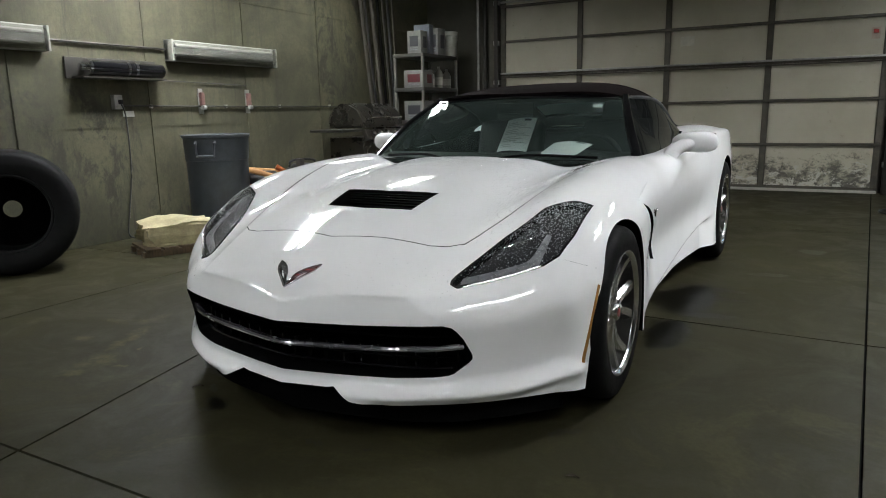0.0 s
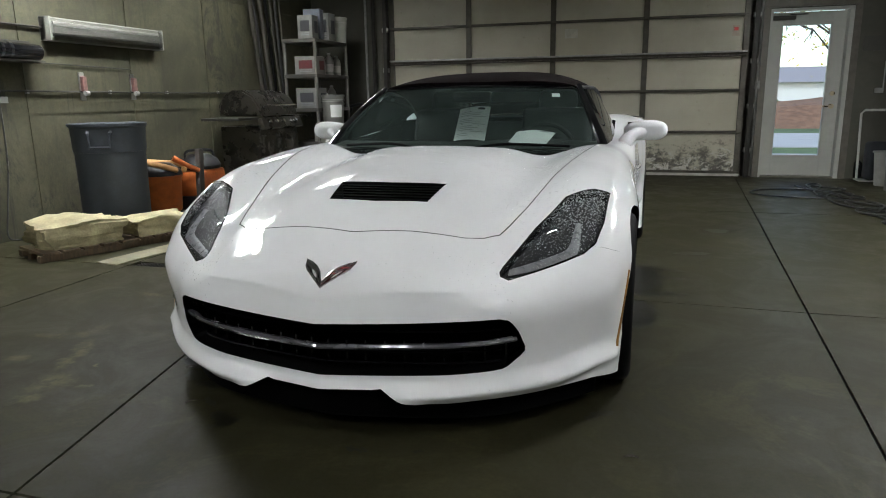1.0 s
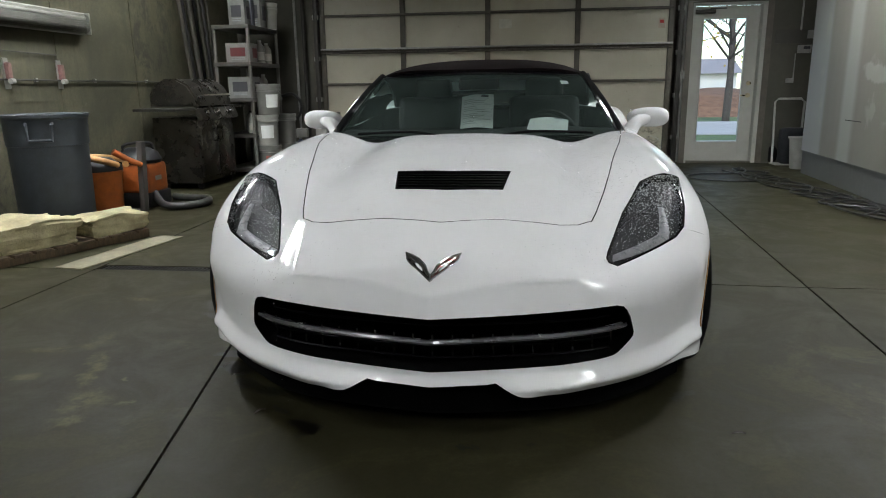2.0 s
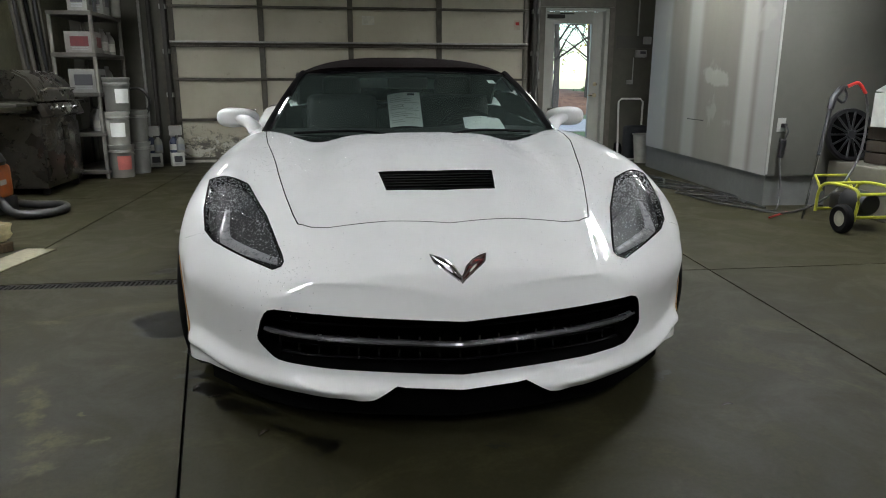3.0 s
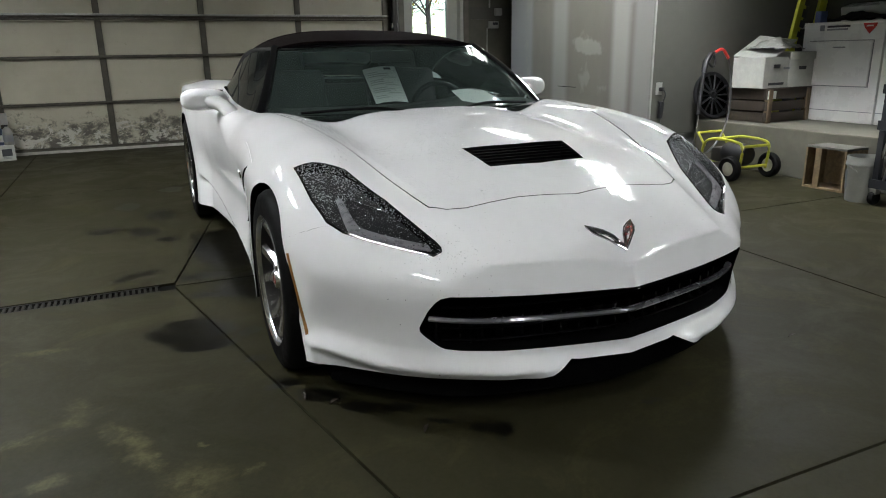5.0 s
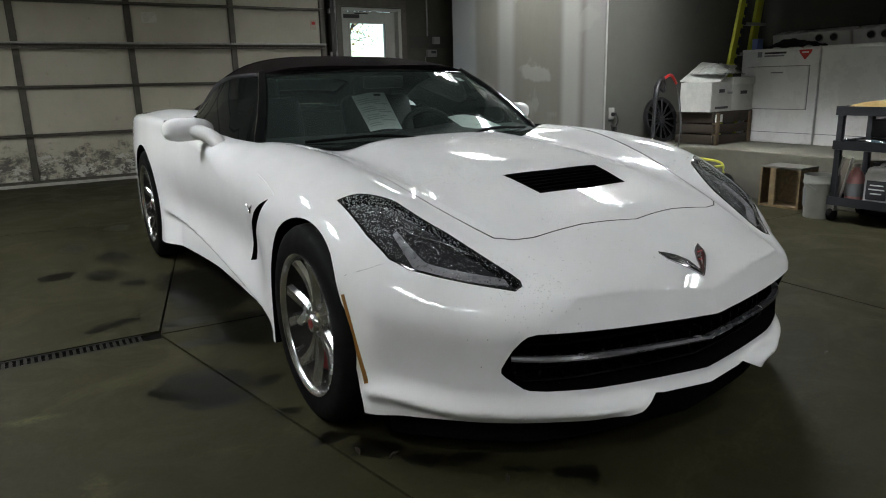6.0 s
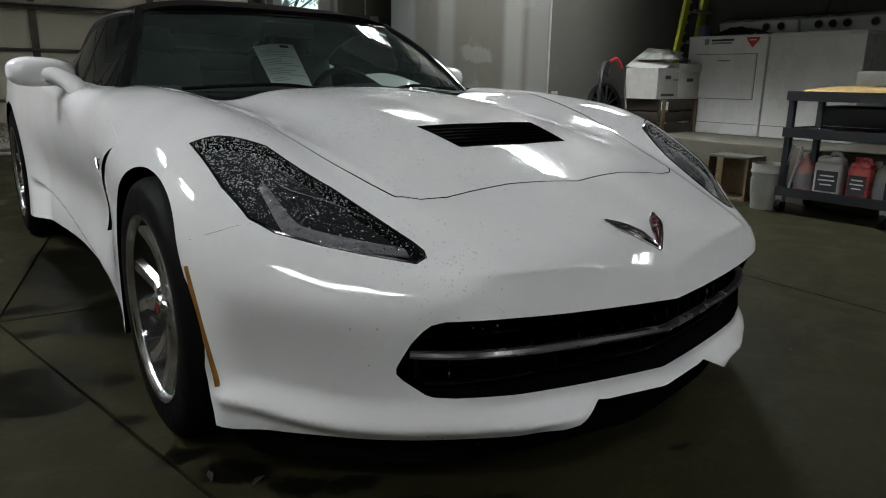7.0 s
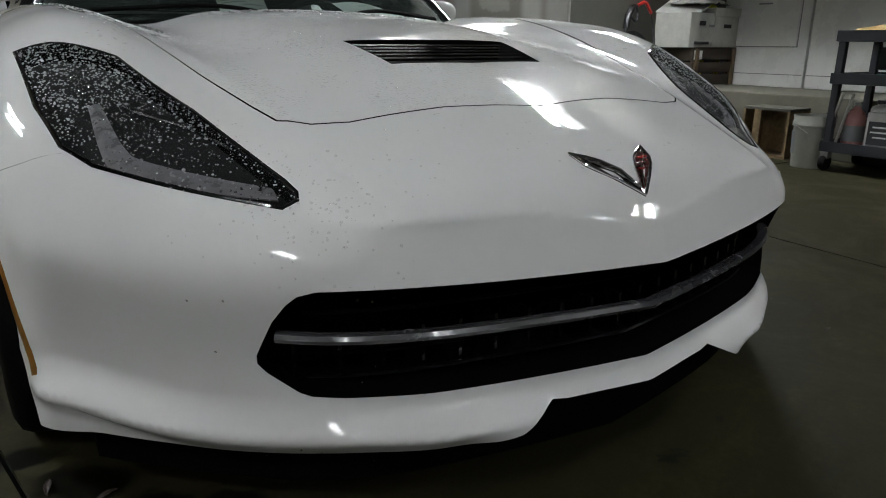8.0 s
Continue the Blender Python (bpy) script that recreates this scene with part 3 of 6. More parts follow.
part("slab", box((3.215 - GX1, 0.045, 2.0), ((GX1 + 3.215) / 2, BACK + 0.10, 1.02), 0.003, seg=1), DOORPAINT, door1)
part("slab", box((GX1 - GX0, 0.045, GZ0 - 0.02), ((GX1 + GX0) / 2, BACK + 0.10, (GZ0 + 0.02) / 2)), DOORPAINT, door1)
part("slab", box((GX1 - GX0, 0.045, 2.02 - GZ1), ((GX1 + GX0) / 2, BACK + 0.10, (2.02 + GZ1) / 2)), DOORPAINT, door1)
for x, w, z, h in ((GX0, 0.022, (GZ0 + GZ1) / 2, GZ1 - GZ0), (GX1, 0.022, (GZ0 + GZ1) / 2, GZ1 - GZ0)):
    part("glazing_bead", box((w, 0.06, h), (x, BACK + 0.10, z), 0.004), DOORPAINT, door1)
for z in (GZ0, GZ1):
    part("glazing_bead", box((GX1 - GX0 - 0.024, 0.058, 0.022), ((GX0 + GX1) / 2, BACK + 0.10, z), 0.004), DOORPAINT, door1)
pane = part("pane", box((GX1 - GX0 - 0.02, 0.006, GZ1 - GZ0 - 0.02), ((GX0 + GX1) / 2, BACK + 0.10, (GZ0 + GZ1) / 2)), CLEAR, door1, smooth=0)
pane.visible_shadow = False
for x in (2.355, 3.245):
    part("jamb", box((0.05, 0.16, 2.06), (x, BACK + 0.05, 1.03)), DOORPAINT, door1)
part("jamb", box((0.94, 0.16, 0.03), (2.80, BACK + 0.05, 2.045)), DOORPAINT, door1)
for x in (2.315, 3.31):
    part("casing", box((0.075, 0.05, 2.07), (x, BACK - 0.015, 1.035)), jamb, door1)
part("casing", box((1.07, 0.05, 0.10), (2.81, BACK - 0.015, 2.125)), jamb, door1)
part("threshold", box((0.86, 0.16, 0.018), (2.80, BACK + 0.06, 0.009)), jamb, door1)
BRASS = stuff("brushed_brass", (0.42, 0.36, 0.24), 0.3, 0.9)
part("lever", tube([(3.14, BACK + 0.08, 0.885), (3.14, BACK + 0.02, 0.885), (3.03, BACK + 0.02, 0.885)], 0.011), BRASS, door1, "brass door lever")
part("rose", lathe([(0, 0), (0.032, 0), (0.03, 0.012), (0, 0.014)], 20, pose(3.14, BACK + 0.078, 0.885, 90)), BRASS, door1)
part("deadbolt", lathe([(0, 0), (0.03, 0), (0.027, 0.018), (0, 0.02)], 20, pose(3.14, BACK + 0.078, 1.04, 90)), BRASS, door1)
part("closer", box((0.26, 0.05, 0.05), (2.52, BACK + 0.05, 1.955), 0.008), DARKSTEEL, door1, "dark hydraulic door closer")
part("closer_arm", box((0.20, 0.012, 0.014), (2.68, BACK + 0.03, 1.99), 0.003), DARKSTEEL, door1)

# ---- outside the door ----
GRASS = stuff("lawn", (0.10, 0.15, 0.055), 0.9, vary=0.3, scale=3)
WALK = stuff("pale_pavement", (0.40, 0.40, 0.40), 0.8, vary=0.1, scale=1)
SIDING = stuff("pale_siding", (0.50, 0.53, 0.56), 0.7, vary=0.08)
ROOFING = stuff("grey_shingles", (0.24, 0.24, 0.27), 0.9, vary=0.15)
BARK = stuff("bark", (0.06, 0.055, 0.05), 0.9, vary=0.3, bump=0.5)
LEAF = stuff("autumn_leaves", (0.42, 0.34, 0.06), 0.8, vary=0.35, scale=3)
BUSH = stuff("shrub_leaves", (0.09, 0.16, 0.06), 0.8, vary=0.4, scale=6)
MULCH = stuff("brown_mulch", (0.21, 0.12, 0.075), 0.95, vary=0.3, scale=4)
setting("ground", box((140, 120, 0.1), (10, BACK + 60.35, -0.16)), GRASS, "mown green lawn outside the door", "ground")
setting("pavement", box((140, 4.0, 0.06), (10, BACK + 2.4, -0.075)), WALK, "pale concrete pavement outside", "pavement")
setting("road", box((140, 5.5, 0.02), (10, BACK + 9.5, -0.095)), WALK, "pale wet road beyond the pavement", "road")
mound = sheet(lambda u, v: (-1 + 17 * u, BACK + 15.5 + 8 * v, -0.12 + 1.15 * math.sin(math.pi * u) * math.sin(math.pi * v) * (0.8 + 0.3 * noise.noise((u * 6, v * 4, 0)))), 24, 12)
setting("mulch_bank", mound, MULCH, "bare brown mulch bank beyond the road", "bank")
house = thing("house", "pale sided house with a grey shingle roof beyond the road", "house", (6, BACK + 76, 0))
part("wall", box((34, 8, 2.3), (0, 0, 0.95)), SIDING, house, smooth=0)
part("roof", prism([(-4.6, 2.08), (4.6, 2.08), (0, 3.8)], -17.6, 17.6, "x"), ROOFING, house, smooth=0)
for x in (-8, -4.5, -1, 3, 7):
    w = part("window", box((1.2, 0.1, 0.9), (x, -4.04, 1.2)), GLOSS, house, smooth=0)
    part("frame", box((1.34, 0.06, 0.1), (x, -4.06, 1.72)), WHITEPLASTIC, w, smooth=0)


def tree(at, height, seed, leaf, n_leaf, lean=0.0):
    rnd = random.Random(seed)
    t = thing("tree", "street tree with dark bare limbs and sparse yellow leaves", "tree", at)
    bm = tube([(0, 0, -0.15), (0.04, 0, height * 0.2), (lean, 0.05, height * 0.42), (lean * 1.5, 0, height * 0.62)], [0.12, 0.10, 0.08, 0.05], 8, steps=5)
    tips = []
    for i in range(16):
        z0 = height * rnd.uniform(0.22, 0.6)
        a, ln = rnd.uniform(0, 6.28), height * rnd.uniform(0.22, 0.45)
        p0 = Vector((lean * z0 / height * 2, 0, z0))
        p1 = p0 + Vector((math.cos(a) * ln * 0.5, math.sin(a) * ln * 0.5, ln * 0.35))
        p2 = p0 + Vector((math.cos(a + 0.3) * ln, math.sin(a + 0.3) * ln, ln * rnd.uniform(0.3, 0.9)))
        tube([p0, p1, p2], [0.035, 0.022, 0.012], 5, into=bm, steps=4)
        for _ in range(5):
            q = p1.lerp(p2, rnd.uniform(0, 1)) + Vector([rnd.uniform(-0.7, 0.7) for _ in "xyz"])
            tube([p1.lerp(p2, rnd.uniform(0.1, 0.8)), q], [0.016, 0.007], 4, into=bm, steps=2)
            tips.append(q)
    part("trunk", bm, BARK, t)
    lv = bmesh.new()
    for _ in range(n_leaf):
        q = rnd.choice(tips) + Vector([rnd.gauss(0, 0.35) for _ in "xyz"])
        d1, d2 = (Vector([rnd.gauss(0, 1) for _ in "xyz"]).normalized() * 0.05 for _ in "ab")
        lv.faces.new([lv.verts.new(q + s) for s in (d1, d2, -d1, -d2)])
    part("crown", lv, leaf, t, smooth=0)
    return t


tree((6.3, BACK + 12.8, 0), 7.5, 3, LEAF, 700)
tree((9.0, BACK + 17.5, 0), 8.5, 5, LEAF, 900)
tree((2.6, BACK + 19.0, 0), 8.0, 9, BUSH, 1500)
tree((9.4, BACK + 15.5, 0), 9.0, 12, LEAF, 260)
tree((13.5, BACK + 30, 0), 8.0, 15, BUSH, 2600)
for i, (x, y, s) in enumerate(((6.2, 23.5, 0.9), (7.6, 24.2, 0.8), (5.0, 24.5, 0.8), (3.6, 23.0, 0.9), (11.5, 25, 1.0))):
    rnd = random.Random(40 + i)
    bm = bmesh.new()
    for _ in range(260):
        d = Vector([rnd.gauss(0, 1) for _ in "xyz"]).normalized() * s * rnd.uniform(0.6, 1)
        d.z = abs(d.z) * 0.9
        d1, d2 = (Vector([rnd.gauss(0, 1) for _ in "xyz"]).normalized() * 0.11 for _ in "ab")
        bm.faces.new([bm.verts.new(d + q) for q in (d1, d2, -d1, -d2)])
    solo("shrub", bm, BUSH, "low green shrub beyond the road", "shrub", (x, BACK + y, -0.05), group="shrubs", smooth=0)

# ---- ceiling lamps ----
HANG = 2.95


def ceiling_lamp(tubes):
    t = thing("ceiling_light", "lit twin-tube fluorescent fixture below the ceiling, the frontmost row added fill", "ceiling light", (0, 0, HANG), group="ceiling lights")
    part("housing", box((.52, .94, .03), (0, 0, .075), .006), WHITE, t)
    # skirts added to hold the lamp's light off the upper walls
    for x in (-.254, .254):
        part("side_skirt", box((.012, .94, .14), (x, 0, -.012)), WHITE, t, smooth=0)
    for y in (-.464, .464):
        part("end_skirt", box((.496, .012, .14), (0, y, -.012)), WHITE, t, smooth=0)
    for x in (-.145, .145):
        part("diffuser", box((.13, .82, .03), (x, 0, .02), .006), tubes, t)
    for y in (-.35, .35):
        part("hanger", tube([(0, y, .09), (0, y, TOP - HANG)], .006, 6), STEEL, t)
    return t


# the last three, beyond y = -4, are added fill for the nose
for tubes, spots in ((OLDGLOW, ((2.70, 4.15), (-2.80, 4.2))), (TUBEGLOW, ((-2.90, 1.7), (2.85, 1.85))), (FRONTGLOW, ((2.85, -2.05), (-3.05, -2.05))), (FILLGLOW, ((-2.6, -4.4), (.1, -4.6), (2.6, -4.5)))):
    src = ceiling_lamp(tubes)
    src.matrix_world = pose(*spots[0], HANG)
    for x, y in spots[1:]:
        copy_thing(src, pose(x, y, HANG, 0, 0, 0))

# ---- the car: one solid body, described by a few curves ----
def curve_at(t, knots):
    """A smooth curve through (t, value) knots."""
    k = np.array(knots, float)
    xs, ys = k[:, 0], k[:, 1]
    d = np.diff(ys) / np.diff(xs)
    m = np.concatenate([[d[0]], (d[:-1] + d[1:]) / 2, [d[-1]]])
    t = np.clip(t, xs[0], xs[-1])
    i = np.clip(np.searchsorted(xs, t, side="right") - 1, 0, len(xs) - 2)
    h = xs[i + 1] - xs[i]
    s = (t - xs[i]) / h
    return (1 + 2 * s) * (1 - s) ** 2 * ys[i] + s * (1 - s) ** 2 * h * m[i] + s * s * (3 - 2 * s) * ys[i + 1] + s * s * (s - 1) * h * m[i + 1]


def ramp(t, a, b):
    s = np.clip((t - a) / (b - a), 0, 1)
    return s * s * (3 - 2 * s)


def smax(a, b, k):
    h = np.maximum(k - np.abs(a - b), 0)
    return np.maximum(a, b) + h * h / (4 * k)


def bell(t, c, w):
    return np.exp(-((t - c) / w) ** 2)


CENTRE = [(-.90, .37), (-.80, .450), (-.74, .509), (-.71, .5345), (-.69, .5460), (-.65, .566), (-.5, .622), (-.255, .703), (-.08, .748), (.3, .809), (.7, .836), (.95, .841), (1.6, .86), (2.3, .915), (3.0, .925), (3.45, .90), (3.7, .86)]
CROWN = [(-.9, .30), (-.6, .22), (-.4, .155), (0, .15), (.5, .14), (1, .10), (2, .06), (3.7, .06)]
FENDER = [(-.9, 0), (-.45, 0), (-.3, .03), (-.05, .089), (.25, .082), (.6, .068), (1.0, .04), (1.6, .02), (2.2, .03), (2.8, .03), (3.7, 0)]
VALLEY = [(-.9, 0), (-.4, 0), (0, .018), (.5, .03), (1, .02), (1.5, 0), (3.7, 0)]
SIDE = [(-.9, .930), (-.2, .925), (0, .924), (.3, .916), (.55, .902), (1.0, .895), (1.6, .90), (2.1, .925), (2.6, .95), (2.9, .95), (3.3, .92), (3.7, .86)]


def car_top(x, y):
    x = np.abs(x)
    fold = x - .4366 - .17 * (y + .62)
    crease = .008 * (1 - (1 - np.clip(fold / .065, 0, 1)) ** 2) * (1 - ramp(y, -.25, .25))
    return curve_at(y, CENTRE) - curve_at(y, CROWN) * x * x + curve_at(y, FENDER) * bell(x, .75, .17) - curve_at(y, VALLEY) * bell(x, .47, .11) - crease + .001


NOSE = [(0, -.803), (.1, -.789), (.2, -.772), (.3, -.752), (.4, -.727), (.5, -.686), (.56, -.646), (.62, -.594), (.7, -.520), (.8, -.413), (.9, -.285), (1.0, -.125), (1.3, .5)]
# how far the front splitter stands out under the grille
JUT = [(0, .018), (.165, .018), (.19, .021), (.26, .040), (.34, .042), (.5, .036), (.7, .03), (1.0, .03)]


def nose(x):
    return curve_at(x, NOSE)


def car_plan(x, y, z):
    x = np.abs(x)
    mid = 1 - ramp(x, .45, .65)
    lean = (.34 * np.clip(z - .405, 0, .09) + .13 * np.clip(.405 - z, 0, .17)) * mid
    front = (nose(x) + lean - y) / np.sqrt(1 + (.96 * x + .8 * x ** 3) ** 2)
    waist = ramp(y, .35, .7) * (1 - ramp(y, 1.9, 2.4))
    tuck = .050 * ramp(.240 + .0775 * (y - .51) - z, 0, .055) * ramp(y, .36, .55) * (1 - ramp(y, 2.1, 2.32))
    side = x - curve_at(y, SIDE) + .035 * waist * bell(z, .43, .13) + .03 * ramp(z, .62, .95) * ramp(y, .5, .9) + tuck
    rear = y - 3.60 + .10 * x * x
    ahead = 1 - ramp(y, -.40, -.29)
    corner = ramp(x, .36, .58) * ahead
    edge = .192 + .032 * ramp(y, -.56, -.32)
    flare = ramp(z, edge - .010, edge + .062)
    scoop = .026 * flare * (1 - ramp(z, .27, .47)) * corner
    bulge = .016 * ramp(z, .10, .17) * (1 - ramp(z, .44, .60)) * corner
    jut = curve_at(x, JUT) * (1 - ramp(z, edge - .010, edge + .034)) * (1 - corner) * ahead
    under = .030 * ramp(edge + .004 - z, 0, .05) * ramp(x, .24, .36) * ahead
    return smax(smax(front, side, .10) + scoop - bulge - jut + under, rear, .15)


def car_body(x, y, z):
    ax = np.abs(x)
    a = (z - car_top(x, y)) * .88
    k = .004 + .100 * ramp(ax, .40, .70) * (1 - ramp(y, .9, 1.4)) + .028 * ramp(y, .9, 1.4)
    f = smax(a, car_plan(x, y, z), k)
    return np.maximum(f, .10 - z)


def slope(f, p, e=1e-3):
    x, y, z = p.T
    g = np.stack([f(x + e, y, z) - f(x - e, y, z), f(x, y + e, z) - f(x, y - e, z), f(x, y, z + e) - f(x, y, z - e)], -1) / (2 * e)
    return g


def skin(f, lo, hi, step):
    """The surface f = 0 inside a box, as vertices and quads."""
    ax = [np.arange(a, b + step, step) for a, b in zip(lo, hi)]
    val = f(*np.meshgrid(*ax, indexing="ij"))
    neg = val < 0
    n = np.array(val.shape)
    count = sum(neg[i:n[0] - 1 + i, j:n[1] - 1 + j, k:n[2] - 1 + k].astype(np.int8) for i in (0, 1) for j in (0, 1) for k in (0, 1))
    cells = np.argwhere((count > 0) & (count < 8))
    index = -np.ones(n - 1, np.int64)
    index[tuple(cells.T)] = np.arange(len(cells))
    total, hits = np.zeros((len(cells), 3)), np.zeros(len(cells))
    corners = [(i, j, k) for i in (0, 1) for j in (0, 1) for k in (0, 1)]
    for c in corners:
        for d in range(3):
            if c[d]:
                continue
            e = list(c)
            e[d] = 1
            va, vb = val[tuple((cells + c).T)], val[tuple((cells + e).T)]
            cross = (va < 0) != (vb < 0)
            s = np.where(cross, va / np.where(cross, va - vb, 1), 0)
            p = cells + np.array(c, float)
            p[:, d] += s
            total += p * cross[:, None]
            hits += cross
    verts = total / hits[:, None] * step + np.array(lo)
    for _ in range(3):
        g = slope(f, verts)
        move = f(*verts.T) / np.maximum((g * g).sum(1), .05)
        verts -= g * np.clip(move, -step, step)[:, None]
    quads = []
    for d in range(3):
        u, v = (d + 1) % 3, (d + 2) % 3
        sl = [slice(None)] * 3
        a, b = sl.copy(), sl.copy()
        a[d], b[d] = slice(0, -1), slice(1, None)
        flip = neg[tuple(a)] != neg[tuple(b)]
        at = np.argwhere(flip)
        at = at[(at[:, u] > 0) & (at[:, v] > 0) & (at[:, u] < n[u] - 1) & (at[:, v] < n[v] - 1)]
        eu, ev = np.eye(3, dtype=int)[u], np.eye(3, dtype=int)[v]
        q = np.stack([index[tuple((at - o).T)] for o in (eu + ev, ev, 0 * eu, eu)], 1)
        inside = neg[tuple(at.T)]
        q[~inside] = q[~inside][:, ::-1]
        quads.append(q)
    return verts, np.concatenate(quads)


def mirror_poly(half):
    """Closes a half outline (x, y) with its mirror image."""
    return list(half) + [(-x, y) for x, y in half[::-1] if abs(x) > 1e-6]


def carve(name, mesh, cutter, mode):
    """The body less a cutter, or what they share; its own skin keeps the true slope of the surface."""
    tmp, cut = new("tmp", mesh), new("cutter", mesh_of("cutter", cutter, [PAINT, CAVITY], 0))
    # cut faces turn near-black: the shade of the recesses is put into their colour
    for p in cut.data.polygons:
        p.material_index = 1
    mod = tmp.modifiers.new("cut", "BOOLEAN")
    mod.operation, mod.solver, mod.object = mode, "EXACT", cut
    dg = bpy.context.evaluated_depsgraph_get()
    out = bpy.data.meshes.new_from_object(tmp.evaluated_get(dg))
    out.name = name
    bpy.data.objects.remove(tmp)
    cm = cut.data
    bpy.data.objects.remove(cut)
    bpy.data.meshes.remove(cm)
    return out


def polish(me, walls=True):
    """Smooth shading from the body's own slope on its skin, flat shading on cut walls."""
    if not walls:
        bm = bmesh.new()
        bm.from_mesh(me)
        bmesh.ops.delete(bm, geom=[f for f in bm.faces if f.material_index], context="FACES")
        bm.to_mesh(me)
        bm.free()
    nv, npoly, nl = len(me.vertices), len(me.polygons), len(me.loops)
    co, mi, tot, ln = np.empty(nv * 3), np.empty(npoly, np.int32), np.empty(npoly, np.int32), np.empty(nl, np.int32)
    fn = np.empty(npoly * 3)
    me.vertices.foreach_get("co", co)
    me.polygons.foreach_get("material_index", mi)
    me.polygons.foreach_get("loop_total", tot)
    me.polygons.foreach_get("normal", fn)
    me.loops.foreach_get("vertex_index", ln)
    g = slope(car_body, co.reshape(-1, 3), .0045)
    g /= np.maximum(np.linalg.norm(g, axis=1, keepdims=True), 1e-9)
    poly = np.repeat(np.arange(npoly), tot)
    flat = fn.reshape(-1, 3)[poly]
    nrm = g[ln]
    off = (mi[poly] > 0) | ((nrm * flat).sum(1) < .5)
    nrm[off] = flat[off]
    me.polygons.foreach_set("use_smooth", np.ones(npoly, bool))
    me.normals_split_custom_set(nrm.tolist())
    return me


HEADLIGHT = [(.817, -.068), (.761, -.090), (.667, -.150), (.590, -.320), (.522, -.535), (.516, -.566), (.522, -.584), (.549, -.588), (.67, -.470), (.755, -.389), (.789, -.338), (.808, -.245)]
GRILLE = [(0, .237), (.28, .243), (.50, .249), (.541, .253), (.555, .259), (.592, .290), (.603, .304), (.604, .318), (.588, .374), (.574, .402), (.562, .415), (.540, .422), (.50, .422), (.3, .415), (0, .407)]
HOOD = [(0, -.490), (.10, -.472), (.20, -.458), (.30, -.456), (.38, -.456), (.44, -.440), (.485, -.405), (.505, -.340), (.545, -.18), (.578, -.03), (.602, .10), (.662, .385), (.70, .66), (.715, .80), (.60, .74), (.40, .665), (.2, .632), (0, .62)]
VENT = [(0, -.272), (.191, -.255), (.213, -.081), (0, -.098)]
ARCH = [(q.x, q.y) for q in smooth_line([Vector((a, b, 0)) for a, b in ((-.318, .0), (-.312, .142), (-.296, .25), (-.268, .38), (-.238, .50), (-.185, .59), (-.09, .645), (.03, .662), (.14, .635), (.24, .565), (.31, .46), (.340, .34), (.345, .17), (.345, .0))], 4)]
SLOT = [(.325, .682), (.42, .652), (.52, .608), (.60, .555), (.67, .485), (.715, .415), (.735, .375), (.655, .392), (.62, .45), (.565, .51), (.49, .57), (.41, .625)]
LIP = [(0, .196), (.165, .199), (.192, .203), (.262, .170), (.30, .163), (.60, .159), (.78, .152), (1.1, .142)]
SILL = [(-.31, .0), (-.31, .14), (.34, .155), (.80, .185), (1.4, .195), (2.0, .175), (2.35, .16), (3.0, .20), (3.72, .30), (3.72, .0)]
COCKPIT = [(0, .628), (.2, .640), (.4, .675), (.60, .75), (.70, .80), (.750, .87), (.762, 1.2), (.742, 2.1), (.58, 2.32), (0, 2.36)]


def grow(poly, d):
    """Moves an outline outwards by d (inwards: minus)."""
    n, out = len(poly), []
    area = sum(a[0] * b[1] - b[0] * a[1] for a, b in zip(poly, poly[1:] + poly[:1]))
    for i in range(n):
        (ax, ay), (bx, by), (cx, cy) = poly[i - 1], poly[i], poly[(i + 1) % n]
        e1, e2 = Vector((bx - ax, by - ay)).normalized(), Vector((cx - bx, cy - by)).normalized()
        nn = (Vector((e1.y, -e1.x)) + Vector((e2.y, -e2.x)))
        nn = nn.normalized() * d * (1 if area > 0 else -1) / max(0.5, nn.length / 2)
        out.append((bx + nn.x, by + nn.y))
    return out


def flip(poly):
    return [(-x, y) for x, y in poly]


verts, quads = skin(car_body, (-1.0, -.87, .09), (1.0, 3.70, 1.0), .0122)
solid = bpy.data.meshes.new("solid")
solid.from_pydata(verts.tolist(), [], quads.tolist())
for m in (PAINT, CAVITY):
    solid.materials.append(m)

car = thing("sports_car", "white low two-seat convertible sports car with a black canvas top", "car")
hood_poly = mirror_poly(HOOD)
cutter = prism(mirror_poly(GRILLE), -1.2, -.50, "y")
for poly in (HEADLIGHT, flip(HEADLIGHT)):
    prism(poly, .46, 1.3, "z", into=cutter)
for s in (-1, 1):
    lathe([(0, .55 * s), (.372, .55 * s), (.372, 1.2 * s), (0, 1.2 * s)], 64, pose(0, 2.71, .345, 0, 90, 0), into=cutter)
    prism(ARCH, .55 * s, 1.2 * s, "x", into=cutter)
    prism(SLOT, .82 * s, 1.2 * s, "x", into=cutter)
bmesh.ops.recalc_face_normals(cutter, faces=cutter.faces)
shell = carve("body", solid, cutter, "DIFFERENCE")
shell = carve("body", shell, prism(mirror_poly(COCKPIT), .30, 1.3), "DIFFERENCE")
shell = carve("body", shell, prism(mirror_poly(LIP + [(1.1, 0), (0, 0)]), -1.2, -.305, "y"), "DIFFERENCE")
shell = carve("body", shell, prism(SILL, -1.2, 1.2, "x"), "DIFFERENCE")
shell = carve("body", shell, prism(hood_poly, .50, 1.3), "DIFFERENCE")
body_ob = new("body", polish(shell))
body_ob.parent = car
tagged(body_ob, "glossy white painted body shell")
lid = carve("hood", solid, prism(grow(hood_poly, -.0034), .52, 1.3), "INTERSECT")
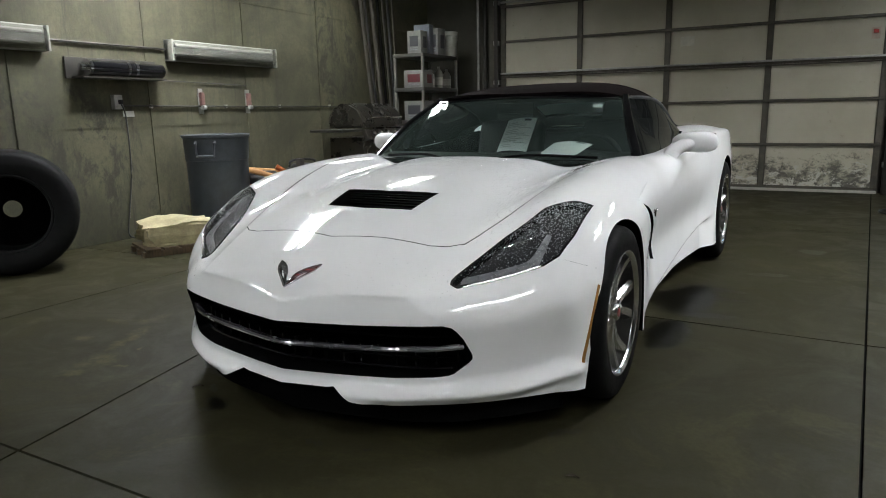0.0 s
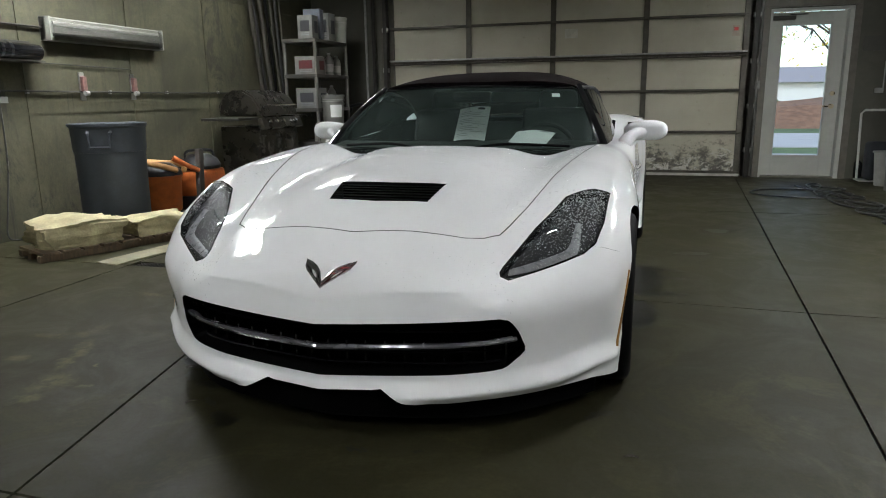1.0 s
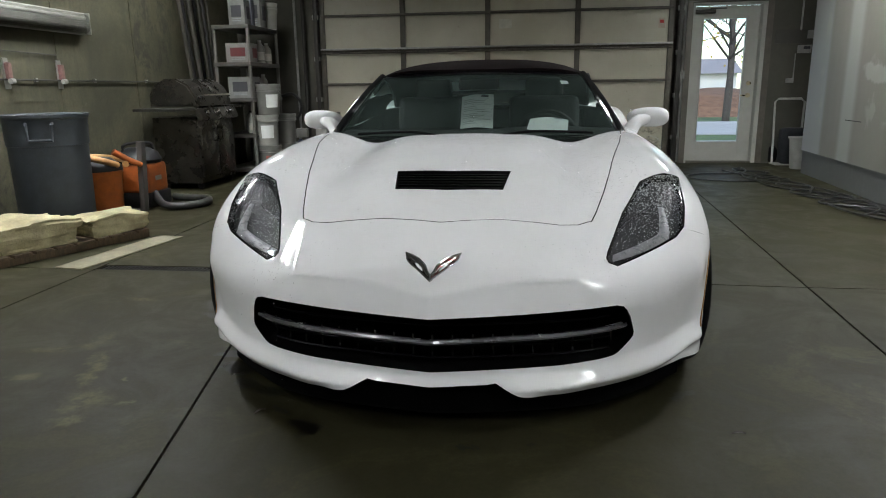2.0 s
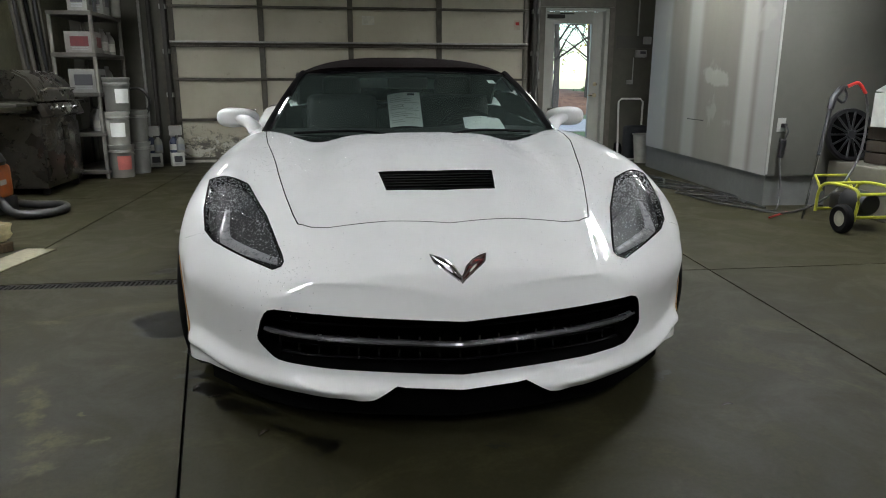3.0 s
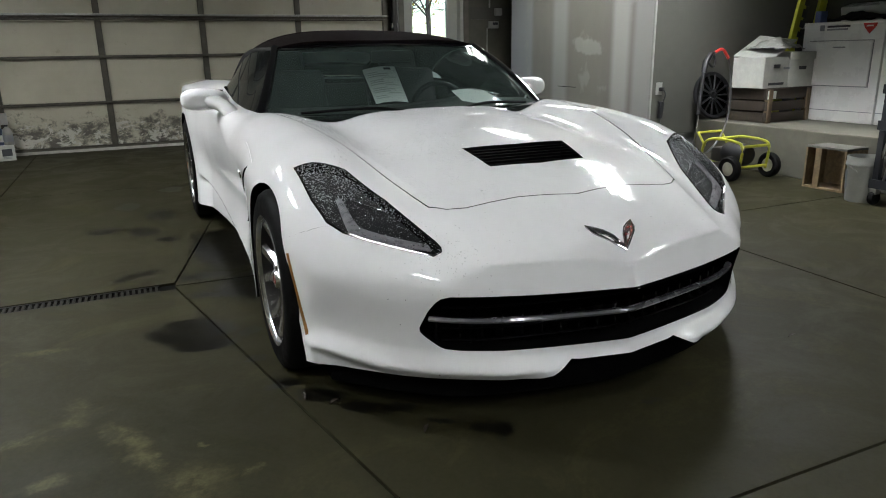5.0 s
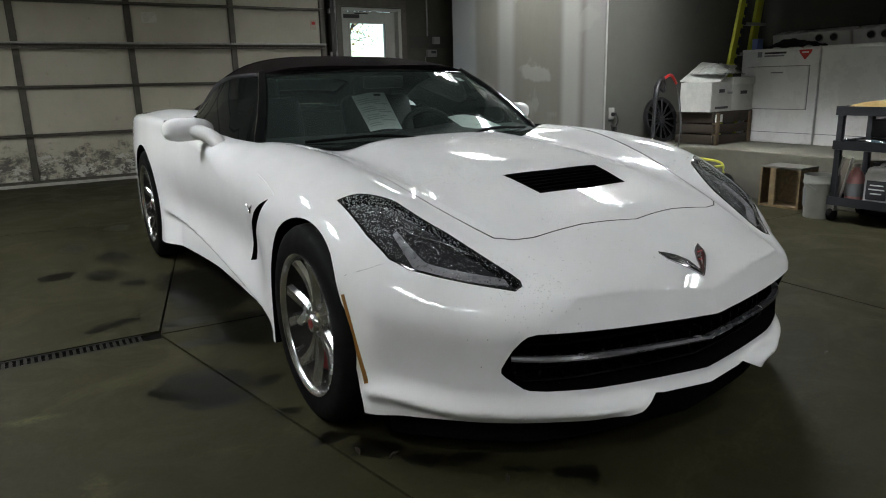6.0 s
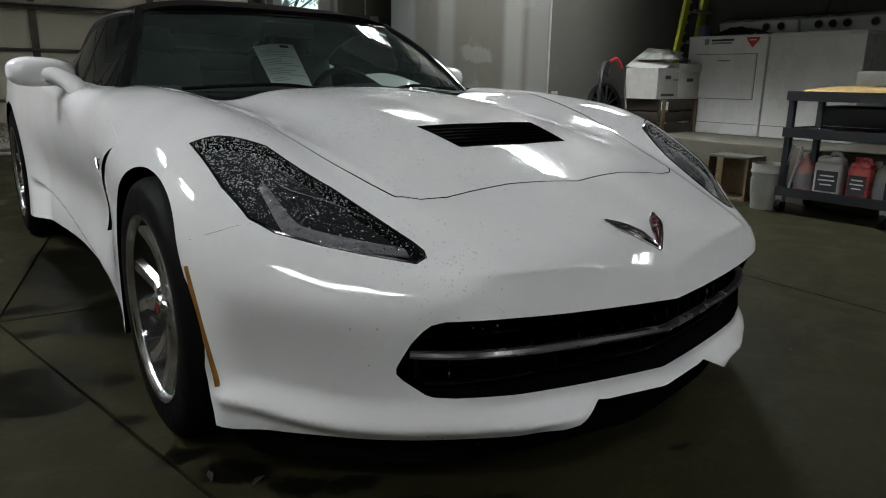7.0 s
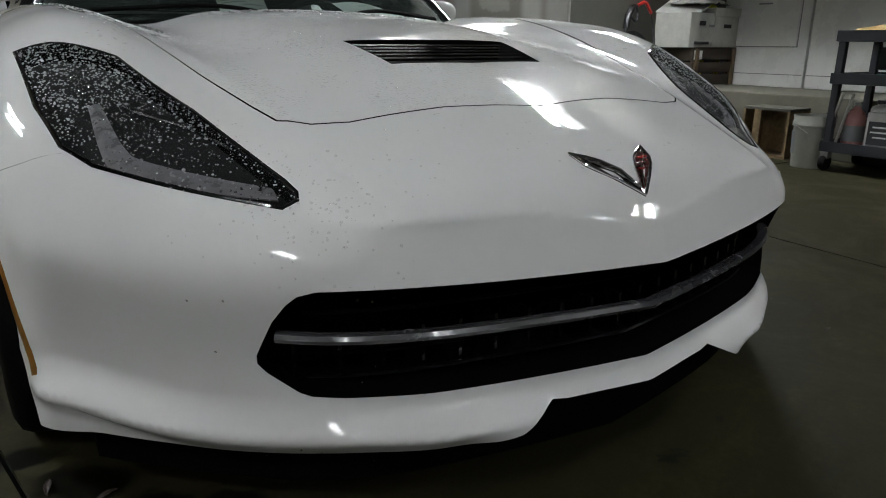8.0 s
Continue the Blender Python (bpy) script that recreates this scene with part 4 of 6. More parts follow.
lid = carve("hood", lid, prism(mirror_poly(VENT), .60, 1.3), "DIFFERENCE")
lid.materials[0] = WETPAINT
hood_ob = new("hood", polish(lid))
hood_ob.parent = car
tagged(hood_ob, "white hood beaded with water")


def on_top(x, y, up=0.0):
    """A point on the body's upper skin."""
    z = float(car_top(np.array(x), np.array(y)))
    for _ in range(30):
        z -= float(car_body(np.array(x), np.array(y), np.array(z))) * .9
    return Vector((x, y, z + up))


# hood vent slats
vent = part("vent_tray", prism(mirror_poly(grow(VENT, -.001)), .604, .612), CAVITY, hood_ob, "black hood vent")
for i in range(7):
    y = -.245 + i * .025
    w = .185 + (y + .255) * .12
    part("slat", box((2 * w, .019, .0035), (0, y - .006, .0), m=Matrix.Translation((0, 0, float(car_top(np.array(.12), np.array(y))) - .012)) @ pose(0, 0, 0, -12)), GLOSS, vent, smooth=0)

# headlights
GUIDE_OUT = [(.735, -.262), (.738, -.343), (.733, -.387), (.716, -.409), (.662, -.454), (.593, -.509), (.540, -.548)]
GUIDE_IN = [(.716, -.262), (.710, -.331), (.703, -.368), (.691, -.390), (.640, -.434), (.583, -.483), (.540, -.520)]
FROST = stuff("frosted_guide", (.21, .21, .22), .3, vary=.15, scale=40)
for s in (1, -1):
    poly = HEADLIGHT if s > 0 else flip(HEADLIGHT)
    lens_me = polish(carve("lens", solid, prism(grow(poly, -.002), .46, 1.3), "INTERSECT"), walls=False)
    unit = new("headlight", None)
    unit.parent = car
    tagged(unit, "dark swept-back headlight beaded with water")
    lens = new("lens", lens_me)
    lens.parent = unit
    lens_me.materials.clear()
    lens_me.materials.append(LENS)
    lens.visible_shadow = False
    bm = bmesh.new()
    bm.from_mesh(lens_me)
    bm.normal_update()
    for v in bm.verts:
        v.co -= v.normal * .030
    part("housing", bm, BLACK, unit)
    rim_pts = [on_top(x, y, -.001) for x, y in grow(poly, -.004)]
    rim = []
    for a, b in zip(rim_pts, rim_pts[1:] + rim_pts[:1]):
        k = max(1, int((b - a).length / .02))
        rim += [on_top(*a.lerp(b, i / k).xy, -.0015) for i in range(k)]
    part("seal", tube(rim + rim[:1], .0032, 6), GLOSS, unit)
    outer = smooth_line([Vector((x, y, 0)) for x, y in GUIDE_OUT], 6)
    inner = smooth_line([Vector((x, y, 0)) for x, y in GUIDE_IN], 6)
    n_g = len(outer) - 1

    def guide(u, v, s=s):
        q = outer[round(u * n_g)].lerp(inner[round(u * n_g)], v)
        return on_top(s * q.x, q.y, -.016 + .004 * math.sin(math.pi * v))

    part("light_guide", sheet(guide, n_g, 4, thick=.004), FROST, unit, "frosted grey light guide")
    ridge = [on_top(s * x, y, -.020) for x, y in ((.697, -.241), (.669, -.283), (.606, -.337), (.554, -.42), (.532, -.49))]
    part("bezel_edge", tube(ridge, .003, 6, steps=5), CHROME, unit)

# grille
bar_pts = [Vector((x, nose(abs(x)) + .030, .327 + .015 * abs(x) / .57)) for x in np.linspace(-.575, .575, 41)]
grille = new("grille", None)
grille.parent = car
tagged(grille, "gloss black grille with one long satin bar")
part("bar", tube(bar_pts, .012, 8, flat=.75), stuff("satin_black_bar", (.055, .055, .06), .22, vary=.1, coat=.5), grille)
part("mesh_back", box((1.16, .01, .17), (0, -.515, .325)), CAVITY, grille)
for i in range(-9, 10):
    x = i * .06
    part("fin", box((.006, .06, .085), (x, float(nose(abs(x))) + .12, .285)), GLOSS, grille, smooth=0)
for z in (.262, .300, .365, .392):
    part("louvre", tube([Vector((x, nose(abs(x)) + .075, z)) for x in np.linspace(-.53, .53, 31)], .006, 6, flat=.6), GLOSS, grille)

# emblem: two small crossed flags
emblem = new("emblem", None)
emblem.parent = car
tagged(emblem, "small chrome crossed-flag emblem")


def decal(outline, lo, hi):
    bm = bmesh.new()
    a = [bm.verts.new(on_top(x, y, lo)) for x, y in outline]
    b = [bm.verts.new(on_top(x, y, hi)) for x, y in outline]
    bm.faces.new(a)
    bm.faces.new(b)
    for i in range(len(a)):
        bm.faces.new((a[i], a[i - 1], b[i - 1], b[i]))
    return bm


MAROON = stuff("maroon_enamel", (.10, .030, .027), .25, vary=.2, coat=.5)
FLAG = [(.0, -.748), (.010, -.741), (.036, -.722), (.063, -.700), (.076, -.684), (.084, -.654), (.060, -.667), (.038, -.682), (.017, -.706), (.007, -.727), (.0, -.734)]
for s in (1, -1):
    wing = [(s * x, y) for x, y in FLAG]
    part("flag", decal(wing, -.003, .0035), SILVER, emblem, smooth=0)
    part("flag_inlay", decal(grow(wing, -.0032), .003, .0044), GRILLSTEEL if s < 0 else MAROON, emblem, smooth=0)
    edge = [on_top(x, y, .004) for x, y in wing]
    part("flag_rim", tube(edge + edge[:1], .0021, 6), CHROME, emblem, "chrome rim")
    part("flag_fold", tube([on_top(s * x, y, .005) for x, y in ((.006, -.738), (.030, -.708), (.056, -.688), (.080, -.660))], .0018, 6), CHROME, emblem)
    for i in range(3):
        for j in range(2):
            x, y = .030 + i * .016 + j * .004, -.709 + i * .013 + j * .011
            part("check", box((.008, .007, .002), on_top(s * x, y, .005)), SILVER if (i + j) % 2 or s < 0 else RED, emblem, smooth=0)

# front lip dam and underside
dam = [(x, float(nose(x)) + .085) for x in np.linspace(0, .80, 14)]
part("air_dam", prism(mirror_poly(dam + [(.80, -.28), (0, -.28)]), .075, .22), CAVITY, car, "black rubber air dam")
part("undertray", box((1.5, 3.6, .03), (0, 1.4, .185)), BLACK, car)

def side_on(s, y, z):
    """A point on the flank at that length and height."""
    p = np.array([[.93, y, z]])
    for _ in range(40):
        p[0, 0] -= float(car_body(*p.T)[0]) * .8
    return Vector((s * p[0, 0], y, z))


# side markers, body seams
for s in (-1, 1):
    pts = []
    for i in range(13):
        k = i / 12
        p = np.array([[.875 + .020 * k, -.326 + .070 * k, .243 + .247 * k]])
        for _ in range(20):
            n = slope(car_body, p)[0]
            p[0, :2] -= (n * float(car_body(*p.T)[0]) / max(.05, n @ n))[:2]
        q = p[0] - n / np.linalg.norm(n) * .0082
        pts.append(Vector((s * q[0], q[1], q[2])))
    part("side_marker", tube(pts, .0112, 12), AMBER, car, "long amber side marker")
    seam = [on_top(s * x, y, -.0004) for x, y in ((.787, -.348), (.812, -.332), (.837, -.315), (.862, -.290), (.885, -.258))]
    part("bumper_seam", tube(seam, .0004, 5, steps=3), CAVITY, car)

    ridge = [side_on(s, y, z) for y, z in ((.52, .742), (.42, .728), (.34, .712), (.285, .698))]
    part("fender_ridge", tube(ridge, .0025, 6, steps=4), PAINT, car)
    b = [side_on(s, y, z) for y, z in ((.535, .628), (.56, .612), (.575, .595), (.61, .625))]
    part("side_badge", tube(b, [.008, .007, .006, .004], 6, flat=.5), CHROME, car, "small chrome side badge")

# wheels
CAPRED = stuff("dark_red_enamel", (.16, .012, .012), .35, vary=.15)
ALLOY = stuff("polished_alloy", (.82, .82, .84), .20, 1.0, vary=.06)
TYRE = [(.228, -.100), (.250, -.108), (.280, -.112), (.302, -.106), (.315, -.090), (.320, -.06), (.321, .055), (.317, .080), (.306, .098), (.285, .107), (.250, .108), (.228, .104)]


def wheel(x, y, r, s):
    k = r / .322
    w = new("wheel", None)
    w.parent = car
    w.matrix_world = pose(x, y, r, 0, 90 * s, 0)
    tagged(w, "chrome five-spoke wheel with a black tyre")
    part("tyre", lathe([(a * k, b) for a, b in TYRE], 72), RUBBER, w, "black low-profile tyre")
    rim = [(.230, -.10), (.220, -.085), (.210, -.02), (.205, .05), (.214, .092), (.222, .104), (.230, .108), (.232, .098)]
    # barrel and disc are coloured dark for the shade behind the spokes
    part("barrel", lathe([(a * k, b) for a, b in rim[:5]], 64), DARKSTEEL, w)
    part("rim", lathe([(a * k, b) for a, b in rim[3:]], 64), ALLOY, w, "bright polished rim")
    part("brake_disc", lathe([(.06, -.005), (.165, -.005), (.165, .012), (.06, .012)], 40), DARKSTEEL, w)
    part("caliper", box((.07, .17, .07), (-.135, .02, .01), .02), CAPRED, w, "dark red brake caliper")
    hub = lathe([(0, .088), (.026, .088), (.031, .083), (.034, .074), (.062, .066), (.07, .03), (.07, -.02)], 32)
    part("hub", hub, ALLOY, w)
    part("cap", lathe([(0, .0905), (.015, .0900), (.017, .086)], 24), CAPRED, w, "dark red centre cap")
    for i in range(5):
        bm = bmesh.new()
        a = 2 * math.pi * i / 5 + .3
        for side in (-1, 1):
            ring = []
            for t in np.linspace(0, 1, 7):
                rad = (.045 + .168 * t) * k
                ang = a + side * (.20 - .14 * t + .22 * t ** 1.6)
                wd = .020 + .007 * t
                zt = .070 + .020 * t - .012 * math.sin(math.pi * t)
                c, e = Vector((math.cos(ang), math.sin(ang), 0)), Vector((-math.sin(ang), math.cos(ang), 0))
                ring.append([c * rad - e * wd + Vector((0, 0, zt - .014)), c * rad - e * wd * .55 + Vector((0, 0, zt)), c * rad + e * wd * .55 + Vector((0, 0, zt)), c * rad + e * wd + Vector((0, 0, zt - .014)), c * rad + e * wd * .8 + Vector((0, 0, zt - .05)), c * rad - e * wd * .8 + Vector((0, 0, zt - .05))])
            vs = [[bm.verts.new(p) for p in q] for q in ring]
            for p, q in zip(vs, vs[1:]):
                for j in range(6):
                    bm.faces.new((p[j], p[(j + 1) % 6], q[(j + 1) % 6], q[j]))
        part("spoke", bm, ALLOY, w)
    for i in range(5):
        a = 2 * math.pi * (i + .5) / 5 + .3
        part("lug_nut", lathe([(0, .072), (.009, .072), (.011, .05)], 8, Matrix.Translation((.052 * math.cos(a), .052 * math.sin(a), 0))), CHROME, w)
    return w


for s in (1, -1):
    wheel(s * .806, .022, .320, s)
    wheel(s * .842, 2.71, .342, s)

# windscreen, pillars, canvas top
def screen(u, v, sink=0.0):
    a = 2 * u - 1
    low = Vector((.735 * a, .60 + .30 * a * a, .800 - .010 * a * a))
    high = Vector((.555 * a, 1.245 + .10 * a * a, 1.128 - .016 * a * a))
    p = low.lerp(high, v)
    p.y -= .035 * math.sin(math.pi * v)
    p.z += .012 * math.sin(math.pi * v) - sink
    return p


wind = part("windscreen", sheet(screen, 32, 14), SCREEN, car, "tinted windscreen flecked with water")
wind.visible_shadow = False
part("screen_band", sheet(lambda u, v: screen(.02 + .96 * u, .945 + .06 * v) + Vector((0, -.002, .003)), 32, 2), GLOSS, car, "black tinted band above the windscreen")
part("cowl", sheet(lambda u, v: screen(u, -.12 + .19 * v, .006), 32, 3), CAVITY, car, "black plastic cowl")
for s in (1, -1):
    pill = [screen(.5 + .5 * s * 1.005, v) + Vector((.006 * s, .010, .0)) for v in np.linspace(0, 1, 9)]
    part("pillar", tube(pill, [.026, .024, .022, .02], 8, flat=.8), GLOSS, car, "black windscreen pillar")
    wiper = [screen(.5 + s * .08, .02) + Vector((0, -.02, .012)), screen(.5 + s * .2, .07) + Vector((0, -.012, .016)), screen(.5 + s * .40, .05) + Vector((0, -.016, .012))]
    part("wiper", tube(wiper, .007, 6, steps=6), RUBBER, car, "black wiper arm")

TOPZ = [(1.22, 1.135), (1.35, 1.165), (1.6, 1.197), (1.85, 1.208), (2.1, 1.195), (2.35, 1.135), (2.6, 1.03), (2.85, .93)]
RAILX = [(1.22, .545), (1.35, .575), (1.6, .615), (1.85, .635), (2.1, .650), (2.3, .670), (2.6, .66), (2.85, .60)]
RAILZ = [(1.22, 1.105), (1.35, 1.105), (1.6, 1.105), (1.85, 1.08), (2.05, 1.02), (2.2, .95), (2.32, .895), (2.6, .90), (2.85, .905)]


def canvas(u, v):
    y = 1.245 + .10 * (2 * u - 1) ** 2 * (1 - v) + 1.58 * v
    a = 2 * u - 1
    zt, rx, rz = (float(curve_at(np.array(y), k)) for k in (TOPZ, RAILX, RAILZ))
    drop = abs(a) ** 3.2
    return Vector((rx * (a - .10 * a ** 3) / .90, y, rz + (zt - rz) * (1 - drop)))


roof = sheet(canvas, 40, 44)
bmesh.ops.delete(roof, geom=[f for f in roof.faces if 2.42 < f.calc_center_median().y < 2.66 and abs(f.calc_center_median().x) < .36], context="FACES")
bmesh.ops.solidify(roof, geom=roof.faces[:], thickness=.012)
top_ob = part("canvas_top", roof, CLOTH, car, "black canvas convertible top")
part("seam", tube([canvas(u, .42) + Vector((0, 0, .003)) for u in np.linspace(.02, .98, 40)], .004, 5), CLOTH, top_ob)
back_glass = part("rear_window", sheet(lambda u, v: canvas(.5 + (u - .5) * .56, .74 + .155 * v), 8, 4), SIDEGLASS, car)
for s in (1, -1):
    def side_pane(u, v, s=s):
        y = .90 + 1.40 * u
        if y < 1.36:
            k = (y - .90) / .46
            hi = screen(.5 + .5 * s, max(0, min(1, k)))
            hx, hz = abs(hi.x), hi.z
        else:
            hx, hz = float(curve_at(np.array(y), RAILX)), float(curve_at(np.array(y), RAILZ))
        lx, lz = .775 - .03 * u, .79 + .085 * u
        return Vector((s * (lx + (hx - lx) * v), y, lz + (max(hz, lz) - lz) * v))
    g = part("side_window", sheet(side_pane, 20, 4), SIDEGLASS, car, "dark side window")
    g.visible_shadow = False
    part("window_seal", tube([side_pane(u, 1) for u in np.linspace(0, 1, 20)], .011, 6), BLACK, car)
    part("belt_seal", tube([side_pane(u, 0) + Vector((s * .004, 0, .0)) for u in np.linspace(0, 1, 20)], .007, 6), BLACK, car)

# door mirrors
for s in (1, -1):
    mir = new("door_mirror", None)
    mir.parent = car
    tagged(mir, "white door mirror on a thin stalk")
    bm = bmesh.new()
    bmesh.ops.create_uvsphere(bm, u_segments=24, v_segments=14, radius=1)
    for v in bm.verts:
        q = v.co.copy()
        flat = .055 if q.y < 0 else .03
        k = 1 + .18 * q.x * s
        q = Vector((q.x * .115, q.y * flat, q.z * .052 * k))
        q = Vector((abs(q.x / .115) ** .8 * .115 * (1 if q.x > 0 else -1), q.y, abs(q.z / .06) ** .8 * .06 * (1 if q.z > 0 else -1)))
        v.co = q + Vector((s * .930, 1.352, .872))
    part("cap", bm, PAINT, mir)
    part("stalk", tube([(s * .790, 1.20, .745), (s * .815, 1.235, .785), (s * .850, 1.285, .838), (s * .915, 1.335, .868)], [.042, .042, .042, .044], 12, steps=4, flat=.8), PAINT, mir)
    part("mirror_glass", box((.19, .004, .085), (s * .930, 1.385, .872), .0015), CHROME, mir)

# cabin
cabin_floor = part("cabin_floor", box((1.36, 1.65, .04), (0, 1.50, .34)), SEAT, car)
dash = sheet(lambda u, v: ((2 * u - 1) * .70, (.66 + .20 * (2 * u - 1) ** 2) * (1 - v) + 1.22 * v, .788 + .022 * math.sin(math.pi * v) - .10 * max(0, v - .8) * 5 * .8 + (.03 * bell(2 * u - 1, .52, .28) * v if v < .85 else 0)), 30, 14, thick=-.02)
part("dashboard", dash, SEAT, car, "black dashboard")
wheel_at = Matrix.Translation((.37, 1.36, .735)) @ pose(0, 0, 0, 68)
part("steering_wheel", lathe([(.185 + .014 * math.cos(a), .014 * math.sin(a)) for a in np.linspace(0, 2 * math.pi, 9)], 36, wheel_at), SEAT, car, "black steering wheel")
for s in (1, -1):
    seat = new("seat", None)
    seat.parent = car
    part("backrest", box((.46, .14, .62), (s * .37, 1.98, .68), .06, pose(0, 0, 0, -16), seg=4), SEAT, seat)
    part("headrest", box((.25, .10, .20), (s * .37, 2.085, 1.00), .05, pose(0, 0, 0, -12), seg=4), SEAT, seat)
    part("cushion", box((.48, .52, .14), (s * .37, 1.66, .42), .05, seg=3), SEAT, seat)
part("bulkhead", box((1.30, .06, .30), (0, 2.26, .74), .02), SEAT, car)
part("rear_view_mirror", box((.22, .03, .06), (0, 1.20, 1.06), .014), BLACK, car)

# papers inside the screen
def card(name, corners, n_bars, label):
    a, b, c, d = (Vector(q) for q in corners)
    t = thing(name, label, "paper")
    at = lambda u, v: a.lerp(b, u).lerp(d.lerp(c, u), v)
    up = (b - a).cross(d - a).normalized()
    up = up if up.y < 0 or up.z > .9 else -up
    part("sheet", sheet(lambda u, v: at(u, v) + up * (.012 * math.sin(math.pi * u)), 8, 4, thick=.0006), PAPER, t)
    rnd = random.Random(n_bars)
    for i in range(n_bars):
        v0 = .14 + .78 * i / n_bars
        u0, u1 = .08, rnd.uniform(.35, .9)
        if i % 4 == 3:
            u0, u1 = .5, .92
        bm = sheet(lambda u, v: at(u0 + (u1 - u0) * u, v0 + .022 * v) + up * (.0016 + .012 * math.sin(math.pi * (u0 + (u1 - u0) * u))), 6, 1)
        part("print_bar", bm, PALEINK, t, smooth=0)
    bm = sheet(lambda u, v: at(.62 + .22 * u, .04 + .06 * v) + up * (.0016 + .012 * math.sin(math.pi * (.62 + .22 * u))), 4, 1)
    part("print_block", bm, DARKINK, t, smooth=0)
    return t


card("price_sheet", ((-.107, 1.357, .991), (.075, 1.345, 1.005), (.079, 1.161, .824), (-.10, 1.165, .822)), 14, "white printed price sheet leaning inside the windscreen")
card("dash_paper", ((.28, 1.05, .880), (.48, 1.06, .872), (.46, .77, .822), (.26, .83, .822)), 0, "white sheet of paper lying on the dashboard")
part("inspection_sticker", sheet(lambda u, v: screen(.875 + .035 * u, .80 + .06 * v) + Vector((0, .004, -.004)), 3, 2), PAPER, car, "small white sticker on the glass")

# ---- along the concrete wall ----
WX = LEFT + 0.001


WTUBE0 = stuff("dusty_white_enamel", (.23, .23, .20), .45, vary=.12)


def strip_lamp(y0, y1, z, name="wall_light"):
    L = y1 - y0
    t = thing(name, "unlit dusty fluorescent strip light fixed to the concrete wall", "wall light", (WX, (y0 + y1) / 2, z), group="wall lights")
    part("housing", box((.07, L, .19), (.036, 0, 0), .01), WTUBE0, t)
    for dz in (-.045, .045):
        part("tube", tube([(.085, -L / 2 + .05, dz), (.085, L / 2 - .05, dz)], .016, 10), LAMPGREY, t, "grey-white fluorescent tube")
    part("lens_cover", sheet(lambda u, v: (.072 + .055 * math.sin(math.pi * v) ** .5, (u - .5) * (L - .04), (v - .5) * .17), 4, 10), glass("dusty_cover", (.72, .72, .68), .4, .35, 1.4, 0, .22, (.40, .40, .36)), t)
    for s in (-1, 1):
        part("end_cap", box((.11, .02, .19), (.056, s * (L / 2 - .01), 0), .006), WTUBE0, t)
    return t


strip_lamp(2.11, 3.50, 1.655)
strip_lamp(-.45, .97, 1.665)
pipes = thing("conduit", "thin grey conduit running along the concrete wall", "conduit")
part("pipe", tube([(WX + .02, .97, 1.665), (WX + .02, 2.11, 1.665)], .010, 6), DARKSTEEL, pipes)
part("pipe", tube([(WX + .02, 1.56, 1.16), (WX + .02, 3.0, 1.15), (WX + .02, 5.1, 1.145)], .008, 6), DARKSTEEL, pipes)
part("pipe", tube([(WX + .015, 2.0, 1.385), (WX + .015, 3.1, 1.365)], .005, 6), DARKSTEEL, pipes)
for y in (1.9, 2.8, 3.6, 4.5):
    part("clip", box((.02, .025, .03), (WX + .012, y, 1.152)), STEEL, pipes)
sock = thing("wall_socket", "grey metal socket box with a black cord plugged in", "socket", (WX, 1.545, 1.19))
part("box", box((.05, .08, .12), (.026, 0, 0), .006), STEEL, sock)
part("plug", box((.04, .03, .04), (.06, .01, .0), .008), BLACK, sock)
part("label_tag", box((.004, .11, .05), (.004, .12, -.10)), WHITEPLASTIC, sock)
cord = thing("power_cord", "black power cord hanging from the socket to the floor", "cord")
part("cable", tube([(WX + .06, 1.555, 1.19), (WX + .05, 1.60, 1.05), (WX + .03, 1.61, .6), (WX + .03, 1.55, .25), (WX + .06, 1.50, .04), (WX + .12, 1.62, .012), (WX + .16, 1.80, .012)], .007, 6, steps=6), HOSE, cord)
# roll holder
rack = thing("film_rack", "black roll of film on a steel wall bracket", "roll rack", (WX, 1.55, 1.46))
part("back_plate", box((.02, .86, .17), (.011, 0, 0), .004), DARKSTEEL, rack)
part("tray", box((.15, .80, .012), (.09, .02, -.075)), DARKSTEEL, rack)
roll = part("roll", tube([(.10, -.30, .005), (.10, .42, -.005)], .062, 20), GLOSS, rack, "gloss black film roll")
for y in (-.29, .06, .14):
    part("band", tube([(.10, y - .012, .004), (.10, y + .012, .004)], .066, 20), CHROME, rack)
part("lamp_cap", tube([(.10, -.36, .005), (.10, -.30, .005)], .03, 12), CHROME, rack)
FADED = stuff("faded_red_clip", (.15, .075, .065), .6, vary=.3, scale=40)
for y in (2.48, 3.11, .42):
    h = thing("tool_holder", "red and white spring tool holder screwed to the wall", "tool holder", (WX, y, 1.20), group="tool holders")
    part("plate", box((.015, .055, .24), (.008, 0, 0), .004), STEEL, h)
    part("clip", box((.04, .045, .13), (.03, 0, .02), .01), FADED, h, "faded red clip")
    part("roller", tube([(.05, -.02, -.06), (.05, .02, -.06)], .022, 10), WHITEPLASTIC, h)
meter = thing("switch_panel", "small grey switch panel on the wall", "switch", (WX, .42, 1.02))
part("box", box((.05, .10, .14), (.026, 0, 0), .006), STEEL, meter)
part("cover", box((.01, .06, .08), (.056, 0, 0), .003), DARKSTEEL, meter)

